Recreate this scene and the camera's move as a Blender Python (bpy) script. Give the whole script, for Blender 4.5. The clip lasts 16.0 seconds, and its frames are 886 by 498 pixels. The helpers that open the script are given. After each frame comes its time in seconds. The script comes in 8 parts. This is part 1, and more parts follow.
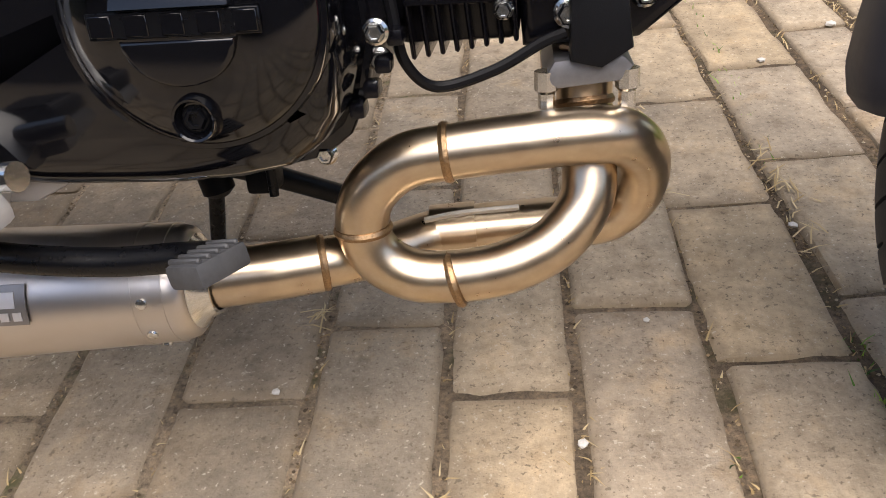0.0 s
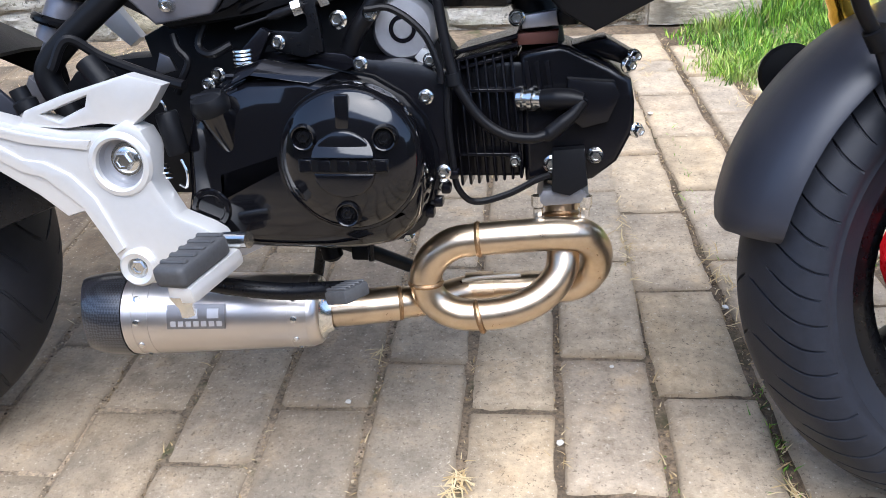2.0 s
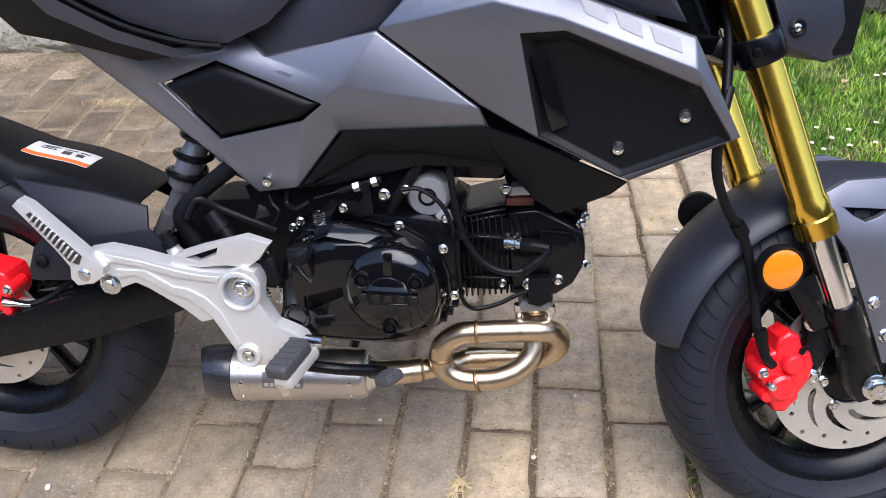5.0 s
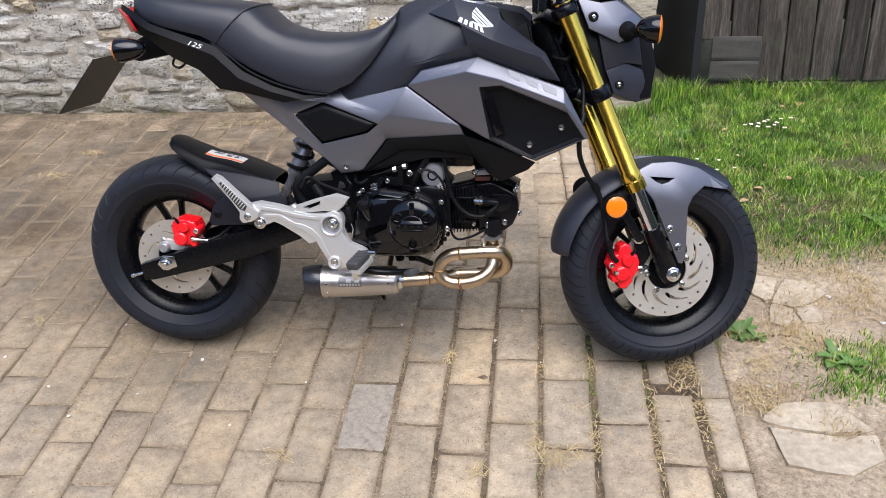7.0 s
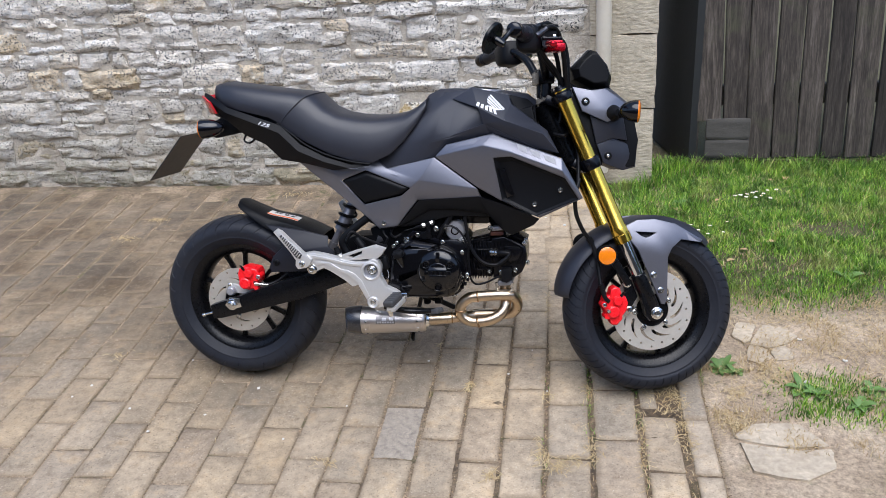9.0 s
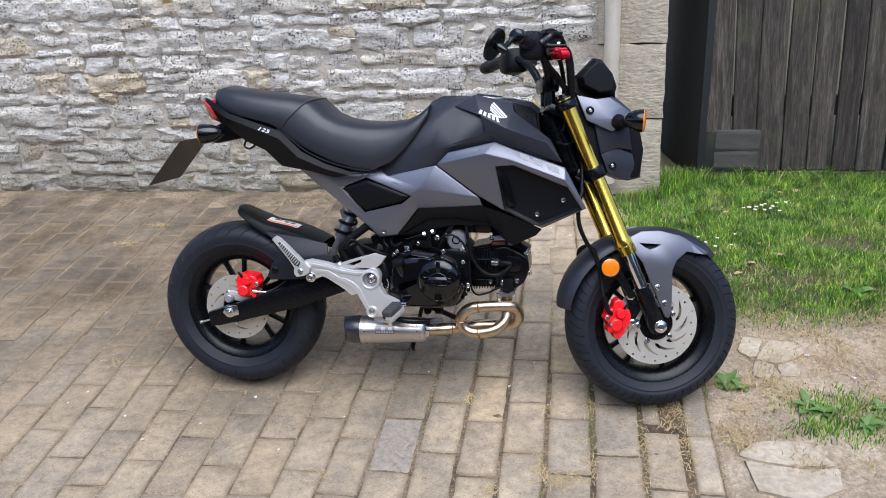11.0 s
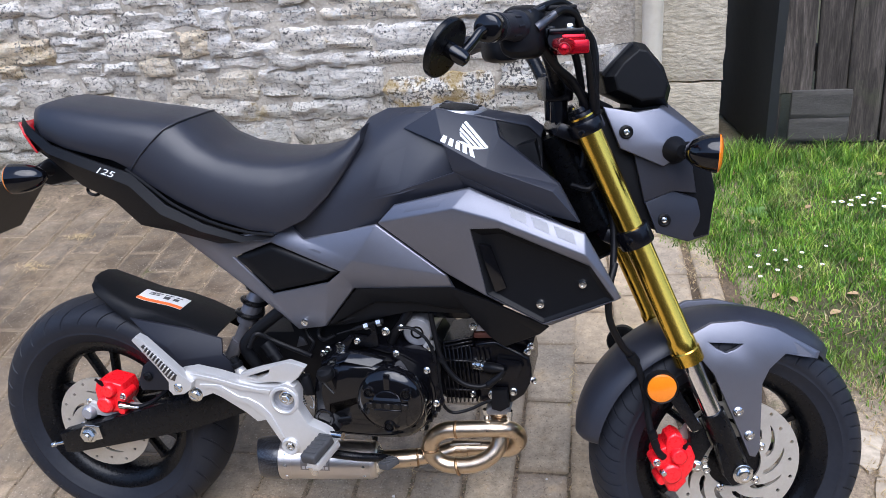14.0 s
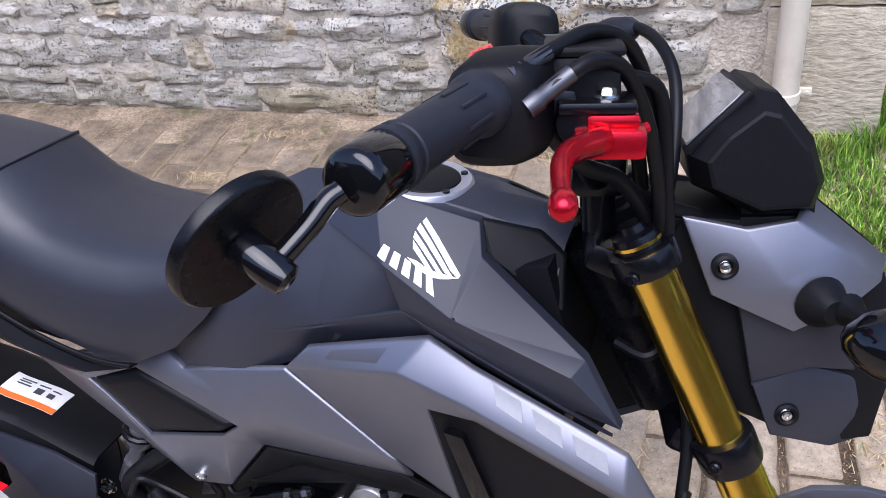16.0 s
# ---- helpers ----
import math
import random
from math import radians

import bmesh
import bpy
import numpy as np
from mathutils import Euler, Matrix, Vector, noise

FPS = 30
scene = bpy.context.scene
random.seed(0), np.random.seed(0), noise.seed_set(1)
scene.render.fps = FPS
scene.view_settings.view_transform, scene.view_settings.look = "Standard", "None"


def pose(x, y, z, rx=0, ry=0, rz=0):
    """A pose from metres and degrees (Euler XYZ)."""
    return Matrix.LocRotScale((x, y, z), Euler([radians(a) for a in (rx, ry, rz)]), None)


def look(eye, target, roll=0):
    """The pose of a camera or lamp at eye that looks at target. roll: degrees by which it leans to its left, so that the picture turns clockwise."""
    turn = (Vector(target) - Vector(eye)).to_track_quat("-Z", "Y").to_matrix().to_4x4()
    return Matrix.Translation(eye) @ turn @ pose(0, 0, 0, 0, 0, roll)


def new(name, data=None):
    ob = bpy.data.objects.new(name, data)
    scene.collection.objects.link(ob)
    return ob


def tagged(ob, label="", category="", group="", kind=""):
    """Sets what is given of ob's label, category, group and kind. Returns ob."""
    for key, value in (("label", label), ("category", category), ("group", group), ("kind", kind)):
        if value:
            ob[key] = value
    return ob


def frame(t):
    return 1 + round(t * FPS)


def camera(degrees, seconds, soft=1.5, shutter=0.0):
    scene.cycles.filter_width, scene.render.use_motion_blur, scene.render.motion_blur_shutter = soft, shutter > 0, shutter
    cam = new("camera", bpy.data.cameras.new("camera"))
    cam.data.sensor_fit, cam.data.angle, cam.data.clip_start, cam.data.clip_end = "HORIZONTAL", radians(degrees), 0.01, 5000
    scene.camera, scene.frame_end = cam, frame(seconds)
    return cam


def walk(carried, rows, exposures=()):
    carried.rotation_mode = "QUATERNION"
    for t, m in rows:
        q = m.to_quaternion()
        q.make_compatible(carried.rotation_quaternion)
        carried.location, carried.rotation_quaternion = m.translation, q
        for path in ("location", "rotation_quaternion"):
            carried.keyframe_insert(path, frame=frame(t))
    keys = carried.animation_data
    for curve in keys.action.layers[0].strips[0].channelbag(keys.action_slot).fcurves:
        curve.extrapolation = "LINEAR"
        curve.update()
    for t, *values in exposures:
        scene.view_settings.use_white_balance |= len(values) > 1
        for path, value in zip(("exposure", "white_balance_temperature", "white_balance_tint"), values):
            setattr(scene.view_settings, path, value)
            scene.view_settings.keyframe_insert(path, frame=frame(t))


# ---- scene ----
cam = camera(55.8, 16.0, soft=0.7)
PATH = [
    (0, (0.774, -0.434, 0.509), (0.586, 1.152, -0.694), -6.5),
    (0.5, (0.767, -0.456, 0.541), (0.64, 1.174, -0.611), -6.9),
    (1, (0.74, -0.526, 0.587), (0.654, 1.129, -0.532), -6.4),
    (1.5, (0.771, -0.637, 0.632), (0.593, 1.052, -0.424), -4.1),
    (2, (0.791, -0.71, 0.664), (0.563, 0.998, -0.351), -4.0),
    (2.5, (0.801, -0.746, 0.677), (0.544, 0.953, -0.346), -4.1),
    (3, (0.793, -0.755, 0.683), (0.549, 0.944, -0.344), -3.8),
    (3.5, (0.761, -0.716, 0.695), (0.573, 0.977, -0.354), -2.7),
    (4, (0.704, -0.651, 0.78), (0.626, 0.926, -0.448), -0.8),
    (4.2, (0.718, -0.658, 0.83), (0.558, 0.924, -0.383), -2.0),
    (6.3, (0.928, -1.505, 1.24), (0.669, 0.175, 0.187), -3.6),
    (6.5, (0.923, -1.576, 1.262), (0.691, 0.124, 0.234), -3.7),
    (7, (0.918, -1.749, 1.302), (0.695, -0.04, 0.288), -3.2),
    (7.5, (0.961, -1.869, 1.338), (0.708, -0.138, 0.37), -3.0),
    (8, (1.001, -1.956, 1.362), (0.705, -0.209, 0.435), -3.0),
    (8.5, (0.989, -2.047, 1.385), (0.698, -0.275, 0.506), -2.9),
    (9, (0.977, -2.13, 1.403), (0.691, -0.337, 0.564), -3.7),
    (11.3, (1.004, -2.091, 1.388), (0.691, -0.293, 0.569), -3.3),
    (11.5, (1.013, -2.086, 1.398), (0.69, -0.298, 0.563), -4.2),
    (12, (1.069, -1.987, 1.387), (0.699, -0.217, 0.533), -4.9),
    (12.5, (1.076, -1.85, 1.359), (0.682, -0.102, 0.471), -5.7),
    (13, (1.048, -1.653, 1.342), (0.67, 0.07, 0.4), -6.1),
    (13.5, (1.031, -1.432, 1.32), (0.665, 0.283, 0.358), -6.1),
    (13.9, (1.005, -1.235, 1.318), (0.636, 0.47, 0.34), -5.7),
    (14, (1.005, -1.177, 1.315), (0.619, 0.521, 0.331), -6.2),
    (14.5, (0.954, -0.93, 1.302), (0.577, 0.773, 0.323), -7.0),
    (15, (0.949, -0.729, 1.288), (0.56, 0.924, 0.232), -7.2),
    (15.2, (0.963, -0.652, 1.266), (0.54, 0.992, 0.208), -6.2),
    (15.5, (1.009, -0.56, 1.271), (0.474, 0.997, 0.135), -7.4),
    (16, (1.031, -0.477, 1.26), (0.396, 0.965, 0.027), -10.2),
]
# seconds, stops, kelvin, tint: the picture drifts cooler
EXPOSURES = [(0.0, 0.92, 6760, 13), (0.5, 1.01, 6190, 13), (1.0, 1.18, 5870, 11), (1.5, 1.27, 5730, 10), (2.0, 1.33, 5700, 10), (3.0, 1.28, 5730, 12), (4.0, 1.11, 5760, 13), (6.5, 0.78, 6130, 12), (7.0, 0.7, 6130, 12), (9.0, 0.58, 5900, 11), (11.5, 0.58, 5760, 10), (13.0, 0.63, 5660, 11), (14.0, 0.75, 5630, 13), (14.5, 0.87, 5650, 16), (16.0, 0.93, 5730, 19)]
walk(cam, [(t, look(eye, target, roll)) for t, eye, target, roll in PATH], EXPOSURES)

# ---- light: a bright, lightly overcast day, sun high and veiled ----
world = bpy.data.worlds.new("sky")
scene.world = world
world.use_nodes = True
wn, wl = world.node_tree.nodes, world.node_tree.links
sky = wn.new("ShaderNodeTexSky")
sky.sky_type = "NISHITA"
sky.sun_disc = False
sky.sun_elevation, sky.sun_rotation = radians(63), radians(162)
sky.air_density, sky.dust_density = 1.0, 1.5
wn["Background"].inputs["Strength"].default_value = 0.15
wl.new(sky.outputs["Color"], wn["Background"].inputs["Color"])
sun = new("sun", bpy.data.lights.new("sun", "SUN"))
sun.data.energy, sun.data.angle, sun.data.color = 2.6, radians(60), (1.0, 0.95, 0.88)
sun.matrix_world = look((1.35, -2.0, 5.0), (0.6, 0.3, 0.0))

# ---- mesh helpers ----
def put(name, bm, material, parent=None, label="", smooth=True, m=None):
    """One mesh object from a bmesh."""
    if m is not None:
        bm.transform(m)
    bmesh.ops.recalc_face_normals(bm, faces=bm.faces[:])
    me = bpy.data.meshes.new(name)
    bm.to_mesh(me)
    bm.free()
    me.materials.append(material)
    if smooth:
        me.polygons.foreach_set("use_smooth", [True] * len(me.polygons))
        me.set_sharp_from_angle(angle=radians(38))
    ob = new(name, me)
    if parent is not None:
        ob.parent = parent
    if label:
        ob["label"] = label
    return ob


def part(name, bm, material, parent, label="", smooth=True, m=None):
    return put(name, bm, material, parent, label, smooth, m)


def box(cx, cy, cz, sx, sy, sz, bevel=0.0, seg=2, bm=None):
    bm = bm or bmesh.new()
    g = bmesh.ops.create_cube(bm, size=1.0)["verts"]
    bmesh.ops.scale(bm, vec=(sx, sy, sz), verts=g)
    bmesh.ops.translate(bm, vec=(cx, cy, cz), verts=g)
    if bevel:
        ed = list({e for v in g for e in v.link_edges})
        bmesh.ops.bevel(bm, geom=ed, offset=bevel, segments=seg, profile=0.6, affect="EDGES")
    return bm


def lathe(profile, seg=48, bm=None, at=(0, 0, 0), closed=False):
    """Turn (radius, y) pairs round the y axis through at."""
    bm = bm or bmesh.new()
    rings = []
    for r, y in profile:
        if r < 1e-6:
            rings.append([bm.verts.new((at[0], at[1] + y, at[2]))])
        else:
            rings.append([bm.verts.new((at[0] + r * math.cos(a), at[1] + y, at[2] + r * math.sin(a)))
                          for a in (2 * math.pi * i / seg for i in range(seg))])
    pairs = list(zip(rings, rings[1:]))
    if closed:
        pairs.append((rings[-1], rings[0]))
    for a, b in pairs:
        for i in range(seg):
            j = (i + 1) % seg
            if len(a) == 1 and len(b) == 1:
                continue
            if len(a) == 1:
                bm.faces.new((a[0], b[j], b[i]))
            elif len(b) == 1:
                bm.faces.new((a[i], a[j], b[0]))
            else:
                bm.faces.new((a[i], a[j], b[j], b[i]))
    return bm


def spline(points, steps=8):
    """Catmull-Rom through points."""
    p = [Vector(q) for q in points]
    if len(p) < 3:
        return p
    p = [2 * p[0] - p[1]] + p + [2 * p[-1] - p[-2]]
    out = []
    for i in range(1, len(p) - 2):
        a, b, c, d = p[i - 1:i + 3]
        for k in range(steps):
            u = k / steps
            out.append(0.5 * (2 * b + (c - a) * u + (2 * a - 5 * b + 4 * c - d) * u * u + (3 * b - a - 3 * c + d) * u ** 3))
    out.append(p[-2])
    return out


def tube(points, radius, seg=12, steps=8, bm=None, caps=True, radii=None, smooth=True):
    """A round bar along points; radii gives the radius at each point."""
    bm = bm or bmesh.new()
    pts = spline(points, steps) if smooth else [Vector(q) for q in points]
    n = len(pts)
    if radii:
        rr = []
        for i in range(n):
            f = i / (n - 1) * (len(radii) - 1)
            k = min(int(f), len(radii) - 2)
            rr.append(radii[k] + (radii[k + 1] - radii[k]) * (f - k))
    else:
        rr = [radius] * n
    d = (pts[1] - pts[0]).normalized()
    u = d.orthogonal().normalized()
    rings = []
    for i, q in enumerate(pts):
        e = (pts[min(i + 1, n - 1)] - pts[max(i - 1, 0)]).normalized()
        u = (u - e * u.dot(e)).normalized()
        w = e.cross(u)
        rings.append([bm.verts.new(q + rr[i] * (u * math.cos(2 * math.pi * k / seg) + w * math.sin(2 * math.pi * k / seg))) for k in range(seg)])
    for a, b in zip(rings, rings[1:]):
        for k in range(seg):
            bm.faces.new((a[k], a[(k + 1) % seg], b[(k + 1) % seg], b[k]))
    if caps:
        bm.faces.new(rings[0][::-1])
        bm.faces.new(rings[-1])
    return bm


def slab(outline, y0, y1, bevel=0.004, seg=2, bm=None, shape=None):
    """A plate with the (x, z) outline between y0 (outer, right) and y1. shape(x, z) moves the outer face's y."""
    bm = bm or bmesh.new()
    outer = [bm.verts.new((x, y0, z)) for x, z in outline]
    inner = [bm.verts.new((x, y1, z)) for x, z in outline]
    n = len(outline)
    f = bm.faces.new(outer)
    bm.faces.new(inner[::-1])
    for i in range(n):
        j = (i + 1) % n
        bm.faces.new((outer[j], outer[i], inner[i], inner[j]))
    bm.normal_update()
    if bevel:
        bmesh.ops.bevel(bm, geom=list(f.edges), offset=bevel, segments=seg, profile=0.6, affect="EDGES")
    if shape:
        for v in bm.verts:
            if abs(v.co.y - y1) > 1e-6 or y0 == y1:
                v.co.y += shape(v.co.x, v.co.z)
    return bm


def holed(outline, holes, y0, y1, bevel=0.003):
    """A plate with (x, z) outline and holes."""
    bm = bmesh.new()
    edges = []
    for ring in [outline] + list(holes):
        vs = [bm.verts.new((x, y0, z)) for x, z in ring]
        edges += [bm.edges.new((vs[i], vs[(i + 1) % len(vs)])) for i in range(len(vs))]
    bmesh.ops.triangle_fill(bm, edges=edges, use_beauty=True)
    faces = bm.faces[:]
    g = bmesh.ops.extrude_face_region(bm, geom=faces)["geom"]
    bmesh.ops.translate(bm, vec=(0, y1 - y0, 0), verts=[v for v in g if isinstance(v, bmesh.types.BMVert)])
    bmesh.ops.recalc_face_normals(bm, faces=bm.faces[:])
    if bevel:
        rim = [e for e in bm.edges if len(e.link_faces) == 2 and e.calc_face_angle(0) > 1.0 and all(abs(v.co.y - y0) < 1e-6 for v in e.verts)]
        bmesh.ops.bevel(bm, geom=rim, offset=bevel, segments=2, profile=0.6, affect="EDGES")
    return bm


def loft(sections, closed_ends=True, bm=None, ring=True):
    """A skin through rings of points, all with the same count."""
    bm = bm or bmesh.new()
    rings = [[bm.verts.new(p) for p in s] for s in sections]
    n = len(rings[0])
    for a, b in zip(rings, rings[1:]):
        for i in range(n if ring else n - 1):
            j = (i + 1) % n
            bm.faces.new((a[i], a[j], b[j], b[i]))
    if closed_ends and ring:
        bm.faces.new(rings[0][::-1])
        bm.faces.new(rings[-1])
    return bm


def along(p, q):
    """Matrix that carries the y axis from the origin to the line p -> q."""
    d = Vector(q) - Vector(p)
    return Matrix.Translation(p) @ d.to_track_quat("Y", "Z").to_matrix().to_4x4()


def rod(p, q, profile, seg=24, bm=None):
    """A lathe whose axis runs from p towards q; profile is (radius, distance from p)."""
    t = lathe(profile, seg)
    t.transform(along(p, q))
    if bm is None:
        return t
    me = bpy.data.meshes.new("t")
    t.to_mesh(me)
    t.free()
    bm.from_mesh(me)
    bpy.data.meshes.remove(me)
    return bm


def bolt(p, way, r=0.007, h=0.006, bm=None, flange=True):
    """A hexagon-headed flange bolt at p, its head towards way."""
    p, w = Vector(p), Vector(way).normalized()
    bm = bm or bmesh.new()
    if flange:
        rod(p - w * 0.002, p + w, [(0, 0), (r * 1.35, 0), (r * 1.35, 0.002), (r * 1.05, 0.0035), (0, 0.0035)], 16, bm)
    rod(p - w * 0.004, p + w, [(0, 0), (r, 0), (r, h + 0.003), (r * 0.8, h + 0.0045), (r * 0.55, h + 0.0045), (r * 0.5, h + 0.003), (0, h + 0.003)], 6, bm)
    return bm


# ---- materials ----
def material(name, color, rough=0.5, metal=0.0, vary=0.15, scale=20.0, bump=0.1, bump_scale=300.0, coat=0.0, dirt=None, dirt_amount=0.4,
             dirt_scale=6.0, rand=0.0, distance=0.001, spec=0.5, stretch=(1, 1, 1), transmission=0.0):
    """Colour varied at two scales, dirt patches, fine bump."""
    mt = bpy.data.materials.new(name)
    mt.use_nodes = True
    n, l = mt.node_tree.nodes, mt.node_tree.links
    b = n["Principled BSDF"]
    tc = n.new("ShaderNodeTexCoord")
    mp = n.new("ShaderNodeMapping")
    mp.inputs["Scale"].default_value = stretch
    l.new(tc.outputs["Object"], mp.inputs["Vector"])

    def noise_at(s, detail=4.0, rough_=0.6):
        t = n.new("ShaderNodeTexNoise")
        t.inputs["Scale"].default_value, t.inputs["Detail"].default_value, t.inputs["Roughness"].default_value = s, detail, rough_
        l.new(mp.outputs["Vector"], t.inputs["Vector"])
        return t

    def mix(kind, a, c, fac):
        x = n.new("ShaderNodeMix")
        x.data_type, x.blend_type = "RGBA", kind
        for v, k in ((a, "A"), (c, "B")):
            s = [i for i in x.inputs if i.name == k and i.type == "RGBA"][0]
            if isinstance(v, tuple):
                s.default_value = (*v[:3], 1)
            else:
                l.new(v, s)
        f = [i for i in x.inputs if i.name == "Factor" and i.type == "VALUE"][0]
        if isinstance(fac, float):
            f.default_value = fac
        else:
            l.new(fac, f)
        return [o for o in x.outputs if o.type == "RGBA"][0]

    big, fine = noise_at(scale), noise_at(scale * 9)
    lo = tuple(c * (1 - vary) for c in color)
    hi = tuple(min(1, c * (1 + vary)) for c in color)
    col = mix("MIX", lo, hi, big.outputs["Fac"])
    col = mix("OVERLAY", col, fine.outputs["Fac"], min(0.6, vary * 1.5))
    if dirt:
        d = noise_at(dirt_scale, 8.0, 0.7)
        r = n.new("ShaderNodeValToRGB")
        r.color_ramp.elements[0].position, r.color_ramp.elements[1].position = 0.5, 0.68
        l.new(d.outputs["Fac"], r.inputs["Fac"])
        m2 = n.new("ShaderNodeMath")
        m2.operation = "MULTIPLY"
        m2.inputs[1].default_value = dirt_amount
        l.new(r.outputs["Color"], m2.inputs[0])
        col = mix("MIX", col, dirt, m2.outputs[0])
    if rand:
        oi = n.new("ShaderNodeObjectInfo")
        hs = n.new("ShaderNodeHueSaturation")
        mr = n.new("ShaderNodeMapRange")
        mr.inputs["To Min"].default_value, mr.inputs["To Max"].default_value = 1 - rand, 1 + rand
        l.new(oi.outputs["Random"], mr.inputs["Value"])
        l.new(mr.outputs[0], hs.inputs["Value"])
        l.new(col, hs.inputs["Color"])
        col = hs.outputs["Color"]
    l.new(col, b.inputs["Base Color"])
    mrr = n.new("ShaderNodeMapRange")
    mrr.inputs["To Min"].default_value, mrr.inputs["To Max"].default_value = max(0.02, rough * 0.85), min(1, rough * 1.15)
    l.new(fine.outputs["Fac"], mrr.inputs["Value"])
    l.new(mrr.outputs[0], b.inputs["Roughness"])
    b.inputs["Metallic"].default_value = metal
    b.inputs["Coat Weight"].default_value = coat
    b.inputs["Specular IOR Level"].default_value = spec
    b.inputs["Transmission Weight"].default_value = transmission
    if bump:
        bn = noise_at(bump_scale, 3.0)
        bp = n.new("ShaderNodeBump")
        bp.inputs["Strength"].default_value, bp.inputs["Distance"].default_value = bump, distance
        l.new(bn.outputs["Fac"], bp.inputs["Height"])
        l.new(bp.outputs["Normal"], b.inputs["Normal"])
    return mt


RUBBER = material("tyre_rubber", (0.014, 0.0158, 0.022), 0.5, vary=0.25, scale=14, bump=0.12, bump_scale=500, dirt=(0.026, 0.026, 0.028), dirt_amount=0.3, dirt_scale=9, spec=0.22)
BLACK_PAINT = material("black_enamel", (0.003, 0.0032, 0.0042), 0.28, vary=0.1, bump=0.02, spec=0.25)
BLACK_GLOSS = material("gloss_black_cover", (0.003, 0.003, 0.004), 0.1, vary=0.1, bump=0.012, bump_scale=50, coat=0.12, spec=0.42)
ENGINE_BLACK = material("engine_black", (0.003, 0.003, 0.0045), 0.24, vary=0.2, bump=0.03, bump_scale=400, spec=0.3)
BLACK_PLASTIC = material("black_plastic", (0.0045, 0.0048, 0.006), 0.45, vary=0.1, bump=0.15, bump_scale=900, spec=0.16)
MATT_BLACK = material("matt_black_panel", (0.022, 0.0242, 0.034), 0.42, 0.0, vary=0.06, bump=0.04, bump_scale=1200, spec=0.38)
GREY_PAINT = material("matt_grey_paint", (0.165, 0.169, 0.198), 0.37, 0.72, vary=0.05, scale=60, bump=0.02, bump_scale=1800)
SKIRT = material("dark_grey_plastic", (0.011, 0.012, 0.018), 0.45, vary=0.06, bump=0.06, bump_scale=900, spec=0.28)
VINYL = material("seat_vinyl", (0.017, 0.018, 0.025), 0.42, vary=0.08, bump=0.2, bump_scale=1100, distance=0.0005, spec=0.5)
HOSE = material("black_hose", (0.005, 0.005, 0.006), 0.4, vary=0.1, bump=0.05, spec=0.17)
SILVER = material("silver_paint", (0.60, 0.59, 0.575), 0.33, 0.5, vary=0.04, bump=0.06, bump_scale=500)
CHROME = material("bright_zinc", (0.68, 0.68, 0.66), 0.2, 1.0, vary=0.1, bump=0.05)
STEEL = material("brushed_disc_steel", (0.66, 0.63, 0.57), 0.48, 0.85, vary=0.12, scale=25, bump=0.05)
GOLD = material("gold_anodised", (0.95, 0.61, 0.09), 0.19, 1.0, vary=0.06, bump=0.02)
LEVER_RED = material("red_anodised", (0.50, 0.008, 0.020), 0.22, 0.75, vary=0.05, bump=0.02)
DULL_STEEL = material("dull_plated_tube", (0.13, 0.13, 0.14), 0.45, 1.0, vary=0.1, bump=0.03)
STARTER_GREY = material("cast_grey", (0.38, 0.385, 0.41), 0.36, 0.6, vary=0.08, bump=0.08, bump_scale=400)
SHOCK_GREY = material("shock_grey", (0.16, 0.16, 0.18), 0.35, 0.6, vary=0.1, bump=0.05)
PEG_RUBBER = material("worn_rubber", (0.045, 0.045, 0.047), 0.6, vary=0.3, scale=40, bump=0.2, bump_scale=400, dirt=(0.07, 0.068, 0.065), dirt_amount=0.5, dirt_scale=30)
RED = material("red_enamel", (0.78, 0.010, 0.016), 0.28, vary=0.1, bump=0.06, bump_scale=80, coat=0.3)

# ---- the place: brick paving, stone wall, gate, lawn ----
PAVE_EDGE = 1.365


def smooth(a, b, v):
    t = min(1.0, max(0.0, (v - a) / (b - a)))
    return t * t * (3 - 2 * t)


def lawn_amount(x, y):
    """How far a spot is turf: 0 bare, 1 thick grass."""
    edge = 1.345 + 0.17 * (1 - smooth(0.35, 0.85, y)) - 0.20 * smooth(0.92, 1.22, y) + 0.03 * noise.noise((x * 9, y * 9, 0))
    near = 0.36 + 0.05 * noise.noise((x * 6, 3.1, 0)) + 0.10 * smooth(1.7, 2.2, x)
    a = smooth(edge - 0.03, edge + 0.09, x) * smooth(near - 0.05, near + 0.22, y)
    patch = smooth(0.15, 0.0, math.hypot((x - 1.62) * 0.6, y - 0.70) - 0.06 + 0.05 * noise.noise((x * 12, y * 12, 2)))
    patch2 = smooth(0.10, 0.0, math.hypot((x - 2.02) * 0.5, y - 1.03) - 0.03)
    weeds = smooth(0.16, 0.04, math.hypot((x - 1.74) * 0.75, (y + 0.10)) - 0.02 + 0.05 * noise.noise((x * 14, y * 14, 5)))
    return max(a * (1 - 0.55 * patch) * (1 - 0.8 * patch2), 0.8 * weeds)


def ground_z(x, y):
    if -3.1 < x < PAVE_EDGE - 0.002 and -2.78 < y < 1.7:
        return -0.03
    z = -0.006 + 0.004 * noise.noise((x * 7, y * 7, 0)) + 0.003 * noise.noise((x * 40, y * 40, 1))
    return z + 0.012 * smooth(PAVE_EDGE, 1.7, x) * smooth(0.2, 0.8, y)


